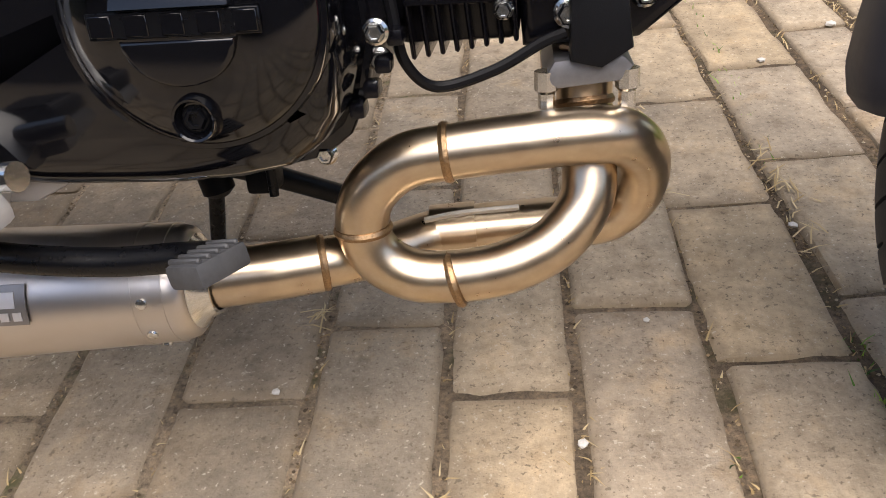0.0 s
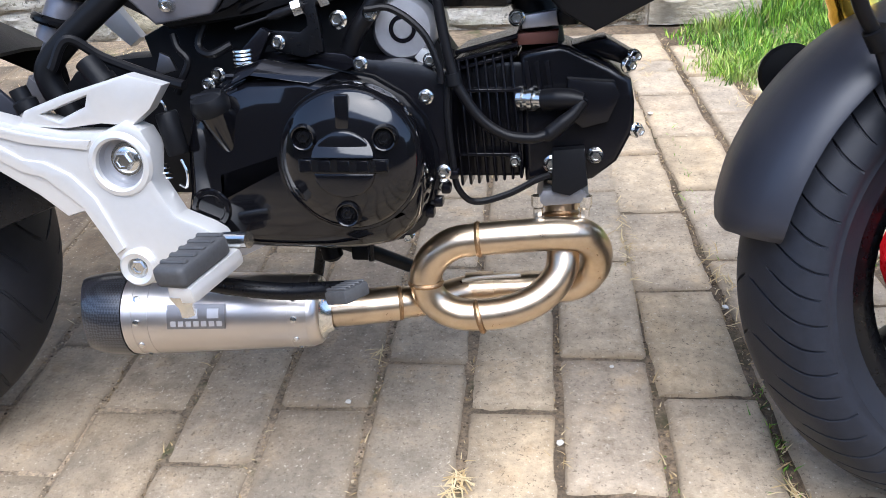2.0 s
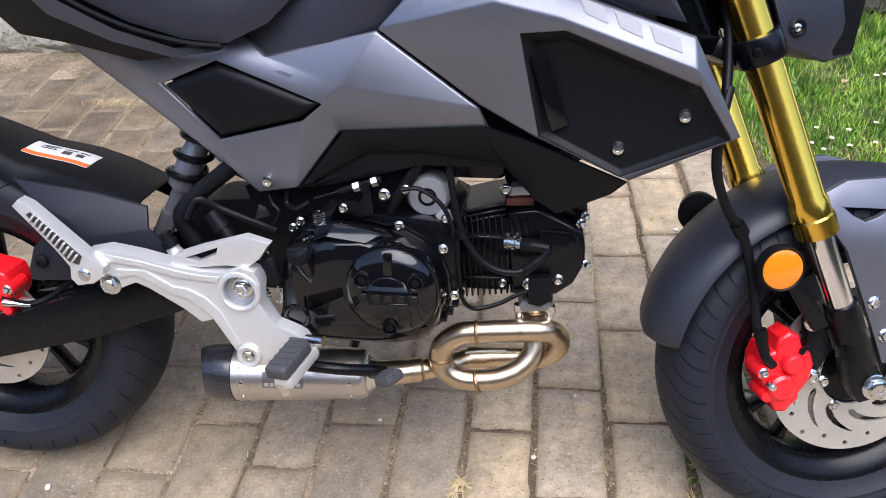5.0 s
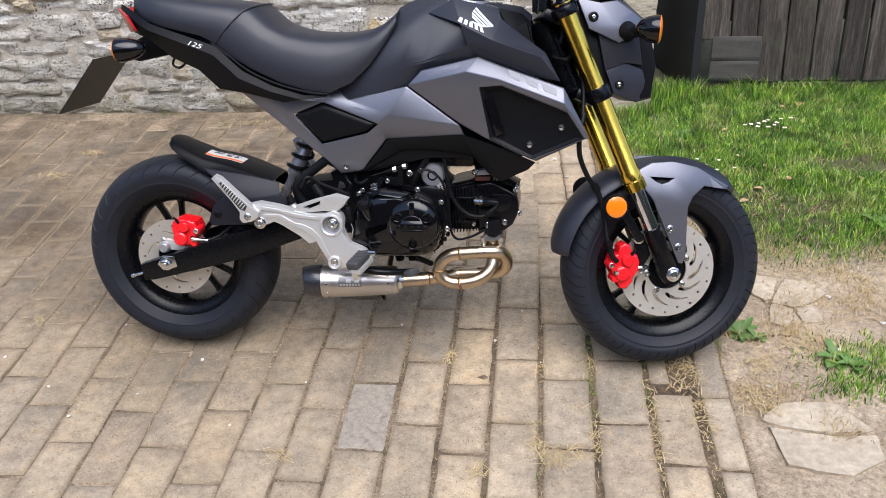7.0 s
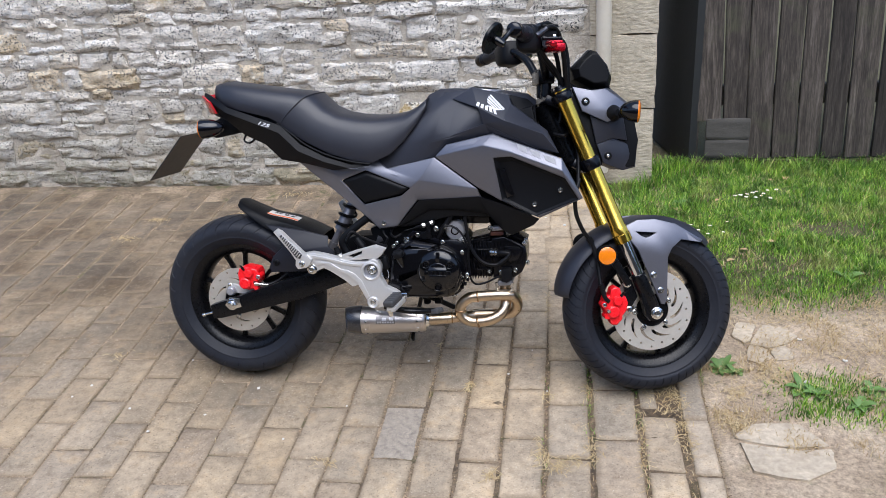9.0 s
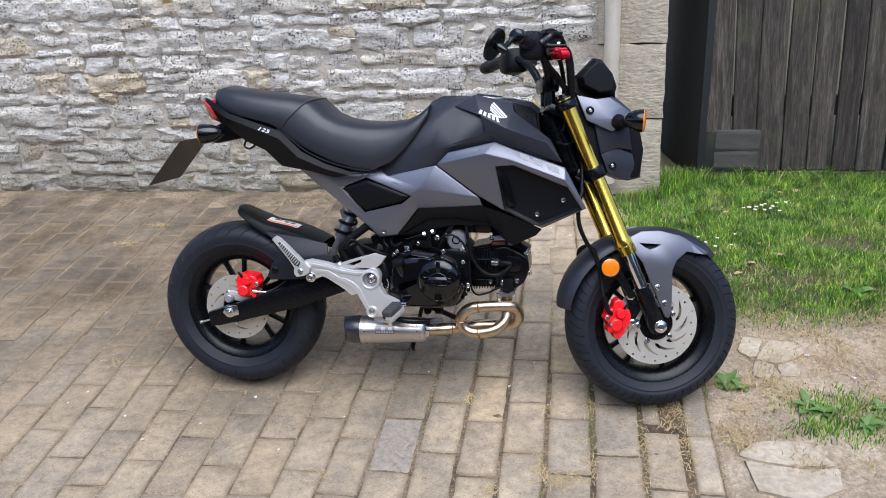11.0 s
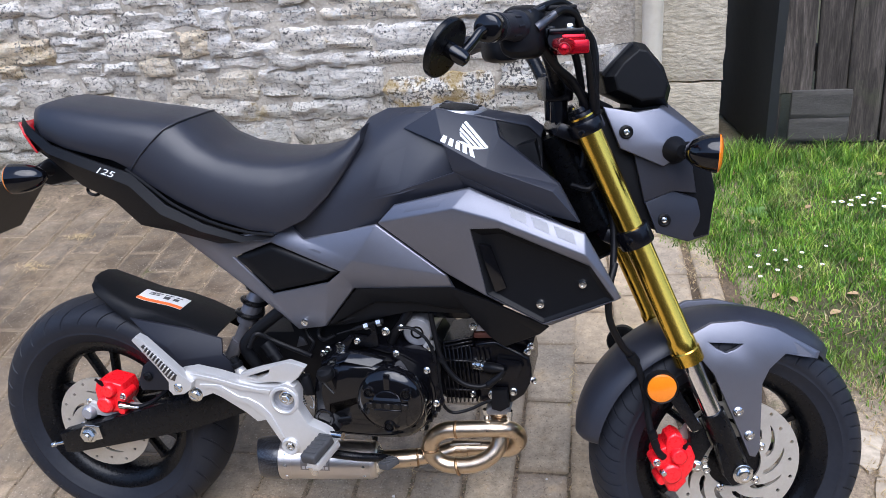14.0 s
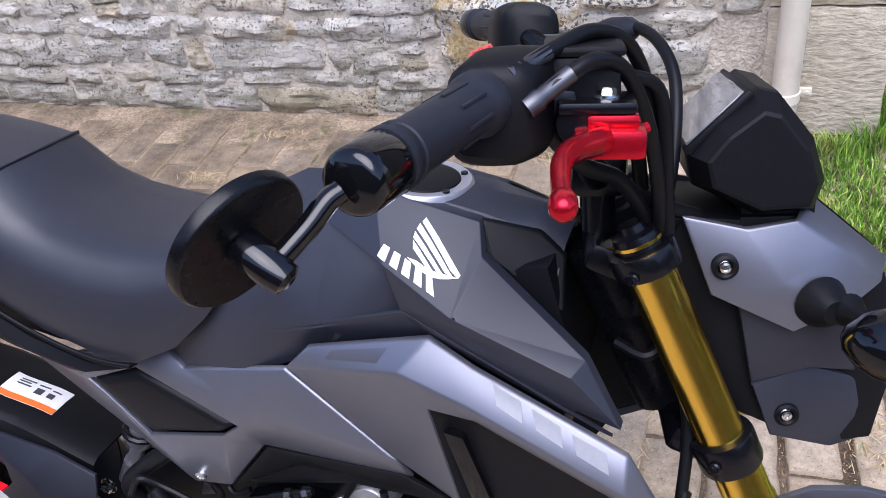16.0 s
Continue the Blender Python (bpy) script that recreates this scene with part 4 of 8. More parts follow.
for x, z, hw, drop in HUG:
    rows.append([(x, y, z2) for y, z2 in ((-hw - 0.010, z - drop), (-hw, z), (-hw * 0.82, z + 0.006), (0, z + 0.008), (hw * 0.82, z + 0.006), (hw, z), (hw + 0.010, z - drop))])
hugger = part("rear_fender", sheet(rows, 0.003, inward=(0, 0, -1)), BLACK_PLASTIC, bike, "black plastic rear wheel hugger")
bm = facets([(0.098, -0.072, 0.472), (0.215, -0.073, 0.456), (0.181, -0.096, 0.428), (0.140, -0.088, 0.440), (0.286, -0.082, 0.443), (0.288, -0.092, 0.416), (0.204, -0.101, 0.404), (0.320, -0.094, 0.388), (0.265, -0.100, 0.345), (0.118, -0.100, 0.338), (0.112, -0.099, 0.352), (0.126, -0.099, 0.386), (0.153, -0.097, 0.410)],
            [(0, 1, 2, 3), (1, 4, 5, 6, 2), (3, 2, 6, 12), (12, 6, 8, 9, 10, 11), (6, 5, 7, 8)], 0.004, 0.002)
part("side_skirt", bm, SKIRT, hugger, "dark grey faceted hugger side")
part("skirt_bolt", bolt((0.136, -0.104, 0.368), (0, -1, 0), 0.007, 0.003), BLACK_PLASTIC, hugger)


def on_hugger(x, v, lift):
    """A point on the hugger's top, x along the wheel, v across."""
    for (x0, z0, h0, _), (x1, z1, h1, _) in zip(HUG, HUG[1:]):
        if x <= x1:
            f = (x - x0) / (x1 - x0)
            return Vector((x, v, z0 + (z1 - z0) * f + 0.0062 + 0.002 * (1 - abs(v) / (0.82 * h0)) + lift))


LABEL_WHITE = material("label_white", (0.75, 0.75, 0.74), 0.35, vary=0.03, bump=0)
LABEL_ORANGE = material("label_orange", (0.85, 0.16, 0.02), 0.35, vary=0.03, bump=0)
LABEL_INK = material("label_ink", (0.05, 0.05, 0.06), 0.4, vary=0.03, bump=0)
US = (0.090, 0.106, 0.122, 0.138, 0.152, 0.166, 0.180)
lab = part("warning_label", sheet([[on_hugger(u, v, 0.0012) for v in (-0.030, -0.015, 0.0, 0.014)] for u in US], 0.0008, inward=(0, 0, -1)), LABEL_WHITE, hugger, "white and orange warning label")
part("orange_band", sheet([[on_hugger(u, v, 0.0019) for v in (-0.030, -0.021)] for u in US], 0.0006, inward=(0, 0, -1)), LABEL_ORANGE, lab)
for u0, u1, v0, v1 in ((0.100, 0.126, 0.006, 0.008), (0.100, 0.120, 0.002, 0.004), (0.100, 0.124, -0.003, -0.001), (0.134, 0.146, -0.010, 0.000), (0.154, 0.164, -0.010, -0.002), (0.132, 0.150, 0.005, 0.007), (0.155, 0.168, 0.003, 0.005)):
    part("print_bar", sheet([[on_hugger(u, v, 0.0019) for v in (v0, v1)] for u in (u0, (u0 + u1) / 2, u1)], 0.0005, inward=(0, 0, -1)), LABEL_INK, lab)

# dark pivot plate and airbox bottom behind the engine
part("pivot_plate", slab([(0.30, 0.40), (0.318, 0.420), (0.346, 0.431), (0.397, 0.434), (0.392, 0.452), (0.44, 0.475), (0.487, 0.50), (0.655, 0.50), (0.661, 0.459), (0.683, 0.427), (0.690, 0.40), (0.60, 0.38), (0.48, 0.30), (0.38, 0.300), (0.29, 0.365)], -0.015, 0.06, 0.006), BLACK_PLASTIC, bike)
# rear shock with spring, remote reservoir hose
p, q = Vector((0.270, -0.015, 0.385)), Vector((0.362, -0.010, 0.560))
d = (q - p).normalized()
shock = part("shock_absorber", rod(p, q, [(0, -0.01), (0.013, -0.01), (0.013, 0.03), (0.010, 0.03), (0.010, 0.07), (0.018, 0.072), (0.018, 0.125), (0.016, 0.128), (0.016, 0.2), (0, 0.2)], 24), SHOCK_GREY, bike, "grey rear shock absorber body")
pts = []
u = d.orthogonal().normalized()
w = d.cross(u)
for i in range(4 * 16 + 1):
    a = 2 * math.pi * i / 16
    pts.append(p + d * (0.075 + 0.115 * i / 64) + 0.0225 * (u * math.cos(a) + w * math.sin(a)))
part("spring", tube(pts, 0.0048, 8, smooth=False), BLACK_PAINT, shock)
part("lower_bolt", bolt(p + Vector((-0.012, -0.03, 0)), (0, -1, 0), 0.009, 0.006), CHROME, shock)
bm = tube([(0.400, -0.06, 0.495), (0.372, -0.062, 0.474), (0.351, -0.064, 0.457), (0.332, -0.066, 0.439), (0.324, -0.067, 0.425), (0.328, -0.066, 0.408), (0.338, -0.064, 0.390), (0.345, -0.062, 0.37)], 0.0115, 14)
part("frame_tube", bm, BLACK_PLASTIC, bike)
uj = part("shock_eye", rod((0.328, -0.098, 0.378), (0.313, -0.098, 0.416), [(0, 0), (0.0115, 0), (0.0105, 0.012), (0.009, 0.014), (0.009, 0.020), (0, 0.020)], 18), SILVER, bike)
part("eye_nut", rod((0.3205, -0.098, 0.397), (0.313, -0.098, 0.416), [(0, 0), (0.0105, 0), (0.0105, 0.008), (0.008, 0.010), (0.008, 0.020), (0, 0.020)], 16), BLACK_PLASTIC, uj)
bm = tube([(0.34, -0.085, 0.43), (0.356, -0.08, 0.455), (0.382, -0.07, 0.438), (0.43, -0.07, 0.42), (0.455, -0.075, 0.414)], 0.0045, 8)
part("cable", bm, HOSE, bike)
bm = rod((0.368, -0.075, 0.436), (0.386, -0.078, 0.412), [(0, 0), (0.011, 0), (0.011, 0.02), (0.013, 0.02), (0.013, 0.026), (0.010, 0.026), (0.010, 0.04), (0, 0.04)], 16)
part("switch_boot", bm, BLACK_PLASTIC, bike)
part("wiring_clip", facets([(0.424, -0.05, 0.440), (0.434, -0.052, 0.436), (0.438, -0.05, 0.424), (0.417, -0.052, 0.419)], [(0, 1, 2, 3)], 0.004, 0.001), DULL_STEEL, bike)
part("wiring_loom", tube([(0.440, -0.052, 0.456), (0.444, -0.054, 0.444), (0.453, -0.056, 0.433), (0.446, -0.056, 0.418), (0.438, -0.054, 0.404)], 0.0034, 8), HOSE, bike)
part("wiring_loom", tube([(0.470, -0.045, 0.470), (0.462, -0.050, 0.446), (0.474, -0.055, 0.438), (0.492, -0.050, 0.446)], 0.0038, 8), HOSE, bike)
part("wiring_loom", tube([(0.500, -0.050, 0.470), (0.512, -0.060, 0.478), (0.535, -0.058, 0.486), (0.575, -0.055, 0.498)], 0.0045, 8), HOSE, bike)
# left pillion footrest, seen beyond the shock
bm = slab([(0.255, 0.500), (0.270, 0.512), (0.292, 0.470), (0.315, 0.440), (0.300, 0.430), (0.272, 0.455)], 0.135, 0.150, 0.003)
lp = part("pillion_footrest", bm, SILVER, bike, "silver folding pillion footrest")

# silver footrest hanger
outline = [(0.222, 0.398), (0.250, 0.404), (0.292, 0.397), (0.339, 0.385), (0.371, 0.380), (0.404, 0.380), (0.424, 0.388), (0.440, 0.382), (0.447, 0.368), (0.443, 0.341), (0.460, 0.310), (0.484, 0.300), (0.494, 0.294),
           (0.502, 0.280), (0.496, 0.262), (0.478, 0.257), (0.440, 0.250), (0.424, 0.248), (0.412, 0.256), (0.400, 0.276), (0.380, 0.313), (0.364, 0.308), (0.342, 0.326), (0.318, 0.341), (0.300, 0.352), (0.284, 0.359), (0.262, 0.350), (0.236, 0.362), (0.214, 0.372)]
hanger = part("footrest_hanger", holed(outline, [ring_of(0.418, 0.354, 0.0212, 32)], -0.146, -0.122, 0.0045), SILVER, bike, "silver painted cast footrest hanger")
bm = slab([(0.262, 0.366), (0.286, 0.372), (0.306, 0.362), (0.330, 0.348), (0.350, 0.343), (0.366, 0.330), (0.380, 0.318), (0.404, 0.276), (0.412, 0.282), (0.392, 0.326), (0.374, 0.345), (0.352, 0.356), (0.334, 0.358), (0.300, 0.378), (0.262, 0.378)], -0.1490, -0.144, 0.0015)
part("rib", bm, SILVER, hanger)
bm = slab([(0.226, 0.390), (0.252, 0.397), (0.292, 0.391), (0.339, 0.380), (0.371, 0.375), (0.396, 0.374), (0.392, 0.366), (0.338, 0.371), (0.292, 0.383), (0.252, 0.388), (0.228, 0.382)], -0.1485, -0.144, 0.0015)
part("rib", bm, SILVER, hanger)
hanger.location = (0.006, 0, 0.006)
bm = lathe([(0.0205, 0.004), (0.0205, -0.001), (0.0225, -0.003), (0.026, -0.002), (0.028, 0.001)], 40, at=(0.418, -0.146, 0.354))
part("pivot_boss", bm, SILVER, hanger)
# greyer than the silver hanger, to deepen the shade in the recess
part("pivot_recess", lathe([(0, 0.011), (0.0195, 0.011), (0.0210, 0.006), (0.0215, 0.0)], 32, at=(0.418, -0.146, 0.354)), STARTER_GREY, hanger)
part("pivot_washer", lathe([(0, -0.002), (0.0135, -0.002), (0.0145, 0.0), (0.0145, 0.003)], 28, at=(0.420, -0.136, 0.356)), CHROME, hanger)
part("pivot_bolt", bolt((0.420, -0.138, 0.356), (0, -1, 0), 0.0085, 0.008), CHROME, hanger)
bm = lathe([(0.009, 0), (0.009, -0.004), (0.014, -0.006), (0.0165, -0.003), (0.0165, 0)], 28, at=(0.422, -0.146, 0.265))
part("bolt_boss", bm, SILVER, hanger)
part("hanger_bolt", bolt((0.422, -0.146, 0.265), (0, -1, 0), 0.0075, 0.004), CHROME, hanger)
part("hanger_bolt", bolt((0.250, -0.146, 0.356), (0, -1, 0), 0.0105, 0.008), CHROME, hanger)
bm = holed([(0.330, 0.384), (0.337, 0.397), (0.374, 0.410), (0.431, 0.426), (0.461, 0.417), (0.447, 0.397), (0.430, 0.384), (0.402, 0.386), (0.371, 0.382)], [[(0.352, 0.394), (0.394, 0.409), (0.391, 0.400), (0.366, 0.389)]], -0.140, -0.126, 0.003)
part("heel_guard", bm, SILVER, hanger, "silver triangular heel guard")
bm = slab([(0.148, 0.462), (0.157, 0.470), (0.170, 0.464), (0.238, 0.398), (0.254, 0.386), (0.250, 0.372), (0.236, 0.362), (0.214, 0.358), (0.206, 0.368), (0.208, 0.384), (0.192, 0.408)], -0.160, -0.142, 0.004)
rest = part("pillion_peg", bm, SILVER, hanger, "folded silver pillion footrest")
# no hollow here: a darker plate gives the shade between the teeth
part("peg_bed", slab([(0.166, 0.452), (0.172, 0.456), (0.228, 0.400), (0.222, 0.388), (0.210, 0.392)], -0.1612, -0.158, 0.0008), DULL_STEEL, rest, "thin dark plate behind the teeth, in place of a shaded recess")
for i in range(11):
    f = i / 10
    x, z = 0.174 + 0.046 * f, 0.448 - 0.050 * f
    b = box(0, 0, 0, 0.0026, 0.006, 0.012, 0.0006, 1)
    b.transform(Matrix.Translation((x, -0.1625, z)) @ Matrix.Rotation(radians(40), 4, "Y"))
    part("peg_tooth", b, SILVER, rest)
part("peg_pin", bolt((0.226, -0.160, 0.374), (0, -1, 0), 0.0065, 0.003), CHROME, rest)
bm = slab([(0.478, 0.298), (0.506, 0.296), (0.536, 0.286), (0.530, 0.276), (0.50, 0.262), (0.478, 0.262)], -0.104, -0.094, 0.002)
part("lower_plate", bm, STARTER_GREY, hanger)
# rider's footrest
m = Matrix.Translation((0.491, -0.178, 0.289)) @ Matrix.Rotation(radians(-15), 4, "Z") @ Matrix.Rotation(radians(10), 4, "X") @ Matrix.Rotation(radians(-6), 4, "Y")
bm = box(0, 0, 0, 0.031, 0.062, 0.018, 0.006, 3)
peg = part("footrest", bm, PEG_RUBBER, bike, "black ribbed rubber footrest", m=m)
for i in range(5):
    b = box(0.0, -0.025 + 0.0115 * i, 0.0092, 0.026, 0.005, 0.0030, 0.001, 1)
    b.verts.ensure_lookup_table()
    for v in b.verts:
        v.co.y += abs(v.co.x) * 0.5
    part("rubber_rib", b, PEG_RUBBER, peg, m=m)
part("peg_bracket", box(0.004, 0.006, -0.016, 0.026, 0.070, 0.016, 0.006, 2), SILVER, peg, "silver footrest casting", m=m)
part("feeler_bolt", rod((-0.002, -0.020, -0.018), (-0.002, -0.022, -0.05), [(0, 0), (0.011, 0), (0.006, 0.012), (0.006, 0.020), (0, 0.021)], 6), CHROME, peg, m=m)
part("peg_pivot", rod((0.0, 0.044, -0.004), (0.03, 0.044, -0.004), [(0, -0.024), (0.007, -0.024), (0.007, 0.024), (0, 0.024)], 12), CHROME, peg, m=m)
# brake pedal, light switch and springs
bm = tube([(0.452, -0.118, 0.252), (0.49, -0.116, 0.243), (0.54, -0.113, 0.238), (0.580, -0.118, 0.242), (0.603, -0.130, 0.248)], 0.008, 10)
pedal = part("brake_pedal", bm, BLACK_PAINT, bike, "black steel brake pedal")
m = Matrix.Translation((0.608, -0.148, 0.252)) @ Matrix.Rotation(radians(-28), 4, "Z") @ Matrix.Rotation(radians(-14), 4, "Y")
part("pedal_pad", box(0, 0, 0, 0.024, 0.030, 0.012, 0.003, 2), PEG_RUBBER, pedal, "ribbed black rubber pad", m=m)
for i in range(5):
    part("pad_rib", box(0, -0.011 + 0.0055 * i, 0.0065, 0.022, 0.0026, 0.003, 0.0008, 1), PEG_RUBBER, pedal, m=m)
sw = part("brake_switch", rod((0.457, -0.118, 0.392), (0.463, -0.118, 0.362), [(0, -0.006), (0.0085, -0.006), (0.0095, -0.004), (0.0095, 0.028), (0.0085, 0.030), (0, 0.030)], 20), BLACK_PLASTIC, bike)
part("switch_wire", tube([(0.456, -0.118, 0.394), (0.4565, -0.120, 0.404), (0.451, -0.122, 0.410), (0.449, -0.120, 0.402)], 0.0012, 6), CHROME, sw)
pts = []
for i in range(8 * 10 + 1):
    a = 2 * math.pi * i / 10
    pts.append((0.436 + 0.014 * i / 80 + 0.0048 * math.cos(a) * 0.9, -0.118 + 0.0048 * math.sin(a), 0.376 - 0.034 * i / 80))
part("return_spring", tube(pts, 0.0011, 6, smooth=False), CHROME, bike, "thin coiled return spring")
part("spring_hook", tube([(0.464, -0.118, 0.358), (0.468, -0.118, 0.346), (0.466, -0.118, 0.334), (0.460, -0.118, 0.336)], 0.0012, 6), CHROME, bike)

# engine: crankcase, covers
ENG = part("crankcase", slab([(0.470, 0.41), (0.52, 0.436), (0.60, 0.436), (0.66, 0.43), (0.690, 0.415), (0.690, 0.34), (0.66, 0.290), (0.49, 0.283), (0.462, 0.31)], -0.058, 0.11, 0.012), ENGINE_BLACK, bike, "black painted crankcase")
cover = [(0.462, 0.276), (0.452, 0.288), (0.451, 0.304), (0.456, 0.325), (0.459, 0.370), (0.466, 0.398), (0.494, 0.416), (0.522, 0.4275), (0.574, 0.430), (0.622, 0.419), (0.649, 0.403), (0.666, 0.383), (0.6755, 0.356), (0.677, 0.328), (0.671, 0.304), (0.661, 0.284), (0.645, 0.272), (0.619, 0.267), (0.585, 0.265), (0.516, 0.266), (0.487, 0.269)]
ring = [Vector((x, 0, z)) for x, z in cover]
secs = []
for f, y in ((1.0, -0.052), (1.0, -0.0600), (0.992, -0.0615), (0.962, -0.062), (0.955, -0.066), (0.945, -0.092), (0.930, -0.104), (0.90, -0.112), (0.84, -0.117), (0.6, -0.119)):
    secs.append([(0.566 + (v.x - 0.566) * f, y, 0.350 + (v.z - 0.350) * f + (0.010 * (1 - f) * 8 if v.z < 0.30 and f < 0.97 else 0)) for v in ring])
part("clutch_cover", loft(secs), BLACK_GLOSS, ENG, "gloss black right crankcase cover")
bm = lathe([(0, -0.0196), (0.0245, -0.0192), (0.0262, -0.0183), (0.0268, -0.0166), (0.0285, -0.0162), (0.036, -0.0150), (0.044, -0.0128), (0.051, -0.0095), (0.0555, -0.0060), (0.0575, -0.0040), (0.0582, -0.0025), (0.0605, -0.0022), (0.0615, 0.0), (0.0625, 0.012)], 80, at=(0.609, -0.117, 0.358))
part("clutch_dome", bm, BLACK_GLOSS, ENG, "round gloss black clutch dome")
for px, pz in ((0.5765, 0.379), (0.6425, 0.3785), (0.609, 0.3155)):
    part("bolt_pocket", lathe([(0.0068, -0.0085), (0.0085, -0.0130), (0.0095, -0.0135), (0.0105, -0.011), (0.012, 0.004)], 24, at=(px, -0.1225, pz)), BLACK_GLOSS, ENG)
    part("cover_bolt", bolt((px, -0.131, pz), (0, -1, 0), 0.0055, 0.003), BLACK_PAINT, ENG)
half = [(0.609 + 0.0255 * math.cos(a), 0.3635 + 0.0215 * math.sin(a)) for a in (math.pi * i / 14 for i in range(15))]
bm = slab(half, -0.1398, -0.126, 0.0008)
for v in bm.verts:
    v.co.y += 0.40 * max(0, v.co.z - 0.3635)
part("badge_moon", bm, BLACK_GLOSS, ENG, "sloped gloss black half-moon")
half = [(0.609 + 0.0250 * math.cos(a), 0.3505 + 0.0200 * math.sin(a)) for a in (math.pi + math.pi * i / 14 for i in range(15))]
part("badge_moon", slab(half, -0.1374, -0.130, 0.0022, 3), BLACK_GLOSS, ENG)
part("dome_rib", box(0.609, -0.1295, 0.399, 0.011, 0.008, 0.028, 0.002), BLACK_GLOSS, ENG)
part("badge_bar", box(0.609, -0.1366, 0.357, 0.074, 0.0014, 0.011, 0.0005, 1), BLACK_PAINT, ENG, "raised black badge strip")
for i in range(5):
    part("badge_block", box(0.578 + 0.0155 * i, -0.1374, 0.357, 0.010, 0.001, 0.009, 0.0004, 1), BLACK_GLOSS, ENG)
bm = facets([(0.512, -0.098, 0.431), (0.538, -0.099, 0.438), (0.599, -0.099, 0.426), (0.580, -0.1165, 0.4195), (0.530, -0.1165, 0.4265), (0.514, -0.1165, 0.420), (0.561, -0.1195, 0.402)], [(0, 1, 4, 5), (1, 2, 3, 4), (2, 6, 3)], 0.012, 0.0015)
part("cover_shoulder", bm, BLACK_GLOSS, ENG)
for px, pz in ((0.518, 0.2705), (0.584, 0.269), (0.645, 0.2725), (0.679, 0.321), (0.470, 0.412), (0.480, 0.421)):
    part("case_bolt", bolt((px, -0.058, pz), (0, -1, 0), 0.0047, 0.005), CHROME, ENG)
bm = lathe([(0, -0.0065), (0.0115, -0.0065), (0.0130, -0.0085), (0.0165, -0.0085), (0.0180, -0.0060), (0.0205, -0.0010), (0.0225, 0.010)], 36, at=(0.486, -0.112, 0.315))
part("timing_plug", bm, BLACK_GLOSS, ENG, "black round plug")
part("filler_neck", rod((0.512, -0.108, 0.350), (0.4985, -0.122, 0.402), [(0, 0), (0.002, 0), (0.007, 0.018), (0.0125, 0.042), (0.0135, 0.052), (0, 0.052)], 20), BLACK_GLOSS, ENG)
part("filler_cap", rod((0.4985, -0.121, 0.3985), (0.4950, -0.127, 0.418), [(0, 0), (0.0150, 0), (0.0162, 0.004), (0.0162, 0.009), (0.0140, 0.014), (0.008, 0.0165), (0, 0.017)], 24), BLACK_PLASTIC, ENG, "black oil filler cap")
part("cap_grip", rod((0.484, -0.125, 0.409), (0.510, -0.125, 0.412), [(0, 0), (0.004, 0), (0.005, 0.013), (0.004, 0.026), (0, 0.026)], 10), BLACK_PLASTIC, ENG)
# starter motor and fittings on top
st = part("starter_motor", rod((0.645, -0.046, 0.456), (0.645, 1, 0.456), [(0, 0.0), (0.008, 0.0), (0.0085, 0.003), (0.0115, 0.003), (0.012, 0.0005), (0.024, 0.001), (0.0275, 0.005), (0.028, 0.012), (0.028, 0.10), (0, 0.10)], 40), STARTER_GREY, ENG, "silver starter motor end cap")
# black ring laid in the groove as its shade
part("cap_groove", lathe([(0.0085, -0.0006), (0.0118, -0.0006), (0.0118, 0.003), (0.0085, 0.003)], 32, at=(0.645, -0.0455, 0.456), closed=True), ENGINE_BLACK, st)
part("starter_ear", slab([(0.662, 0.44), (0.672, 0.436), (0.676, 0.424), (0.666, 0.420), (0.655, 0.432)], -0.05, -0.035, 0.002), SILVER, ENG)
part("case_bolt", bolt((0.666, -0.094, 0.343), (0, -1, 0), 0.0035, 0.004), CHROME, ENG)
for px, py, pz in ((0.669, -0.052, 0.430), (0.670, -0.088, 0.404), (0.615, -0.084, 0.431), (0.544, -0.078, 0.449), (0.620, -0.06, 0.470), (0.683, -0.086, 0.340)):
    part("case_bolt", bolt((px, py, pz), (0, -1, 0), 0.0047, 0.005), CHROME, ENG)
part("mount_bolt", bolt((0.595, -0.07, 0.466), (0, -1, 0), 0.0058, 0.007), CHROME, ENG)
bm = slab([(0.536, 0.459), (0.533, 0.448), (0.543, 0.441), (0.566, 0.436), (0.582, 0.441), (0.5805, 0.461), (0.577, 0.484), (0.562, 0.480), (0.569, 0.470), (0.570, 0.462), (0.563, 0.457), (0.550, 0.458)], -0.075, -0.070, 0.001)
part("cable_bracket", bm, BLACK_PAINT, ENG)
bm = rod((0.508, -0.078, 0.461), (0.562, -0.072, 0.477), [(0, 0), (0.0016, 0), (0.0014, 0.030), (0.0030, 0.030), (0.0030, 0.034), (0.0042, 0.036), (0.0042, 0.056), (0.0058, 0.056), (0.0058, 0.062), (0.0042, 0.062), (0.0042, 0.088), (0, 0.088)], 10)
part("clutch_cable_end", bm, HOSE, ENG)
part("cable_nut", rod((0.5615, -0.0722, 0.4768), (0.5675, -0.0715, 0.4786), [(0, -0.004), (0.0068, -0.004), (0.0068, 0.004), (0, 0.004)], 6), CHROME, ENG)
part("cable_nut", rod((0.584, -0.070, 0.4835), (0.590, -0.0695, 0.4853), [(0, -0.004), (0.0068, -0.004), (0.0068, 0.004), (0, 0.004)], 6), CHROME, ENG)
part("rivet", bolt((0.577, -0.0755, 0.4405), (0, -1, 0), 0.0022, 0.001, flange=False), BLACK_PAINT, ENG)
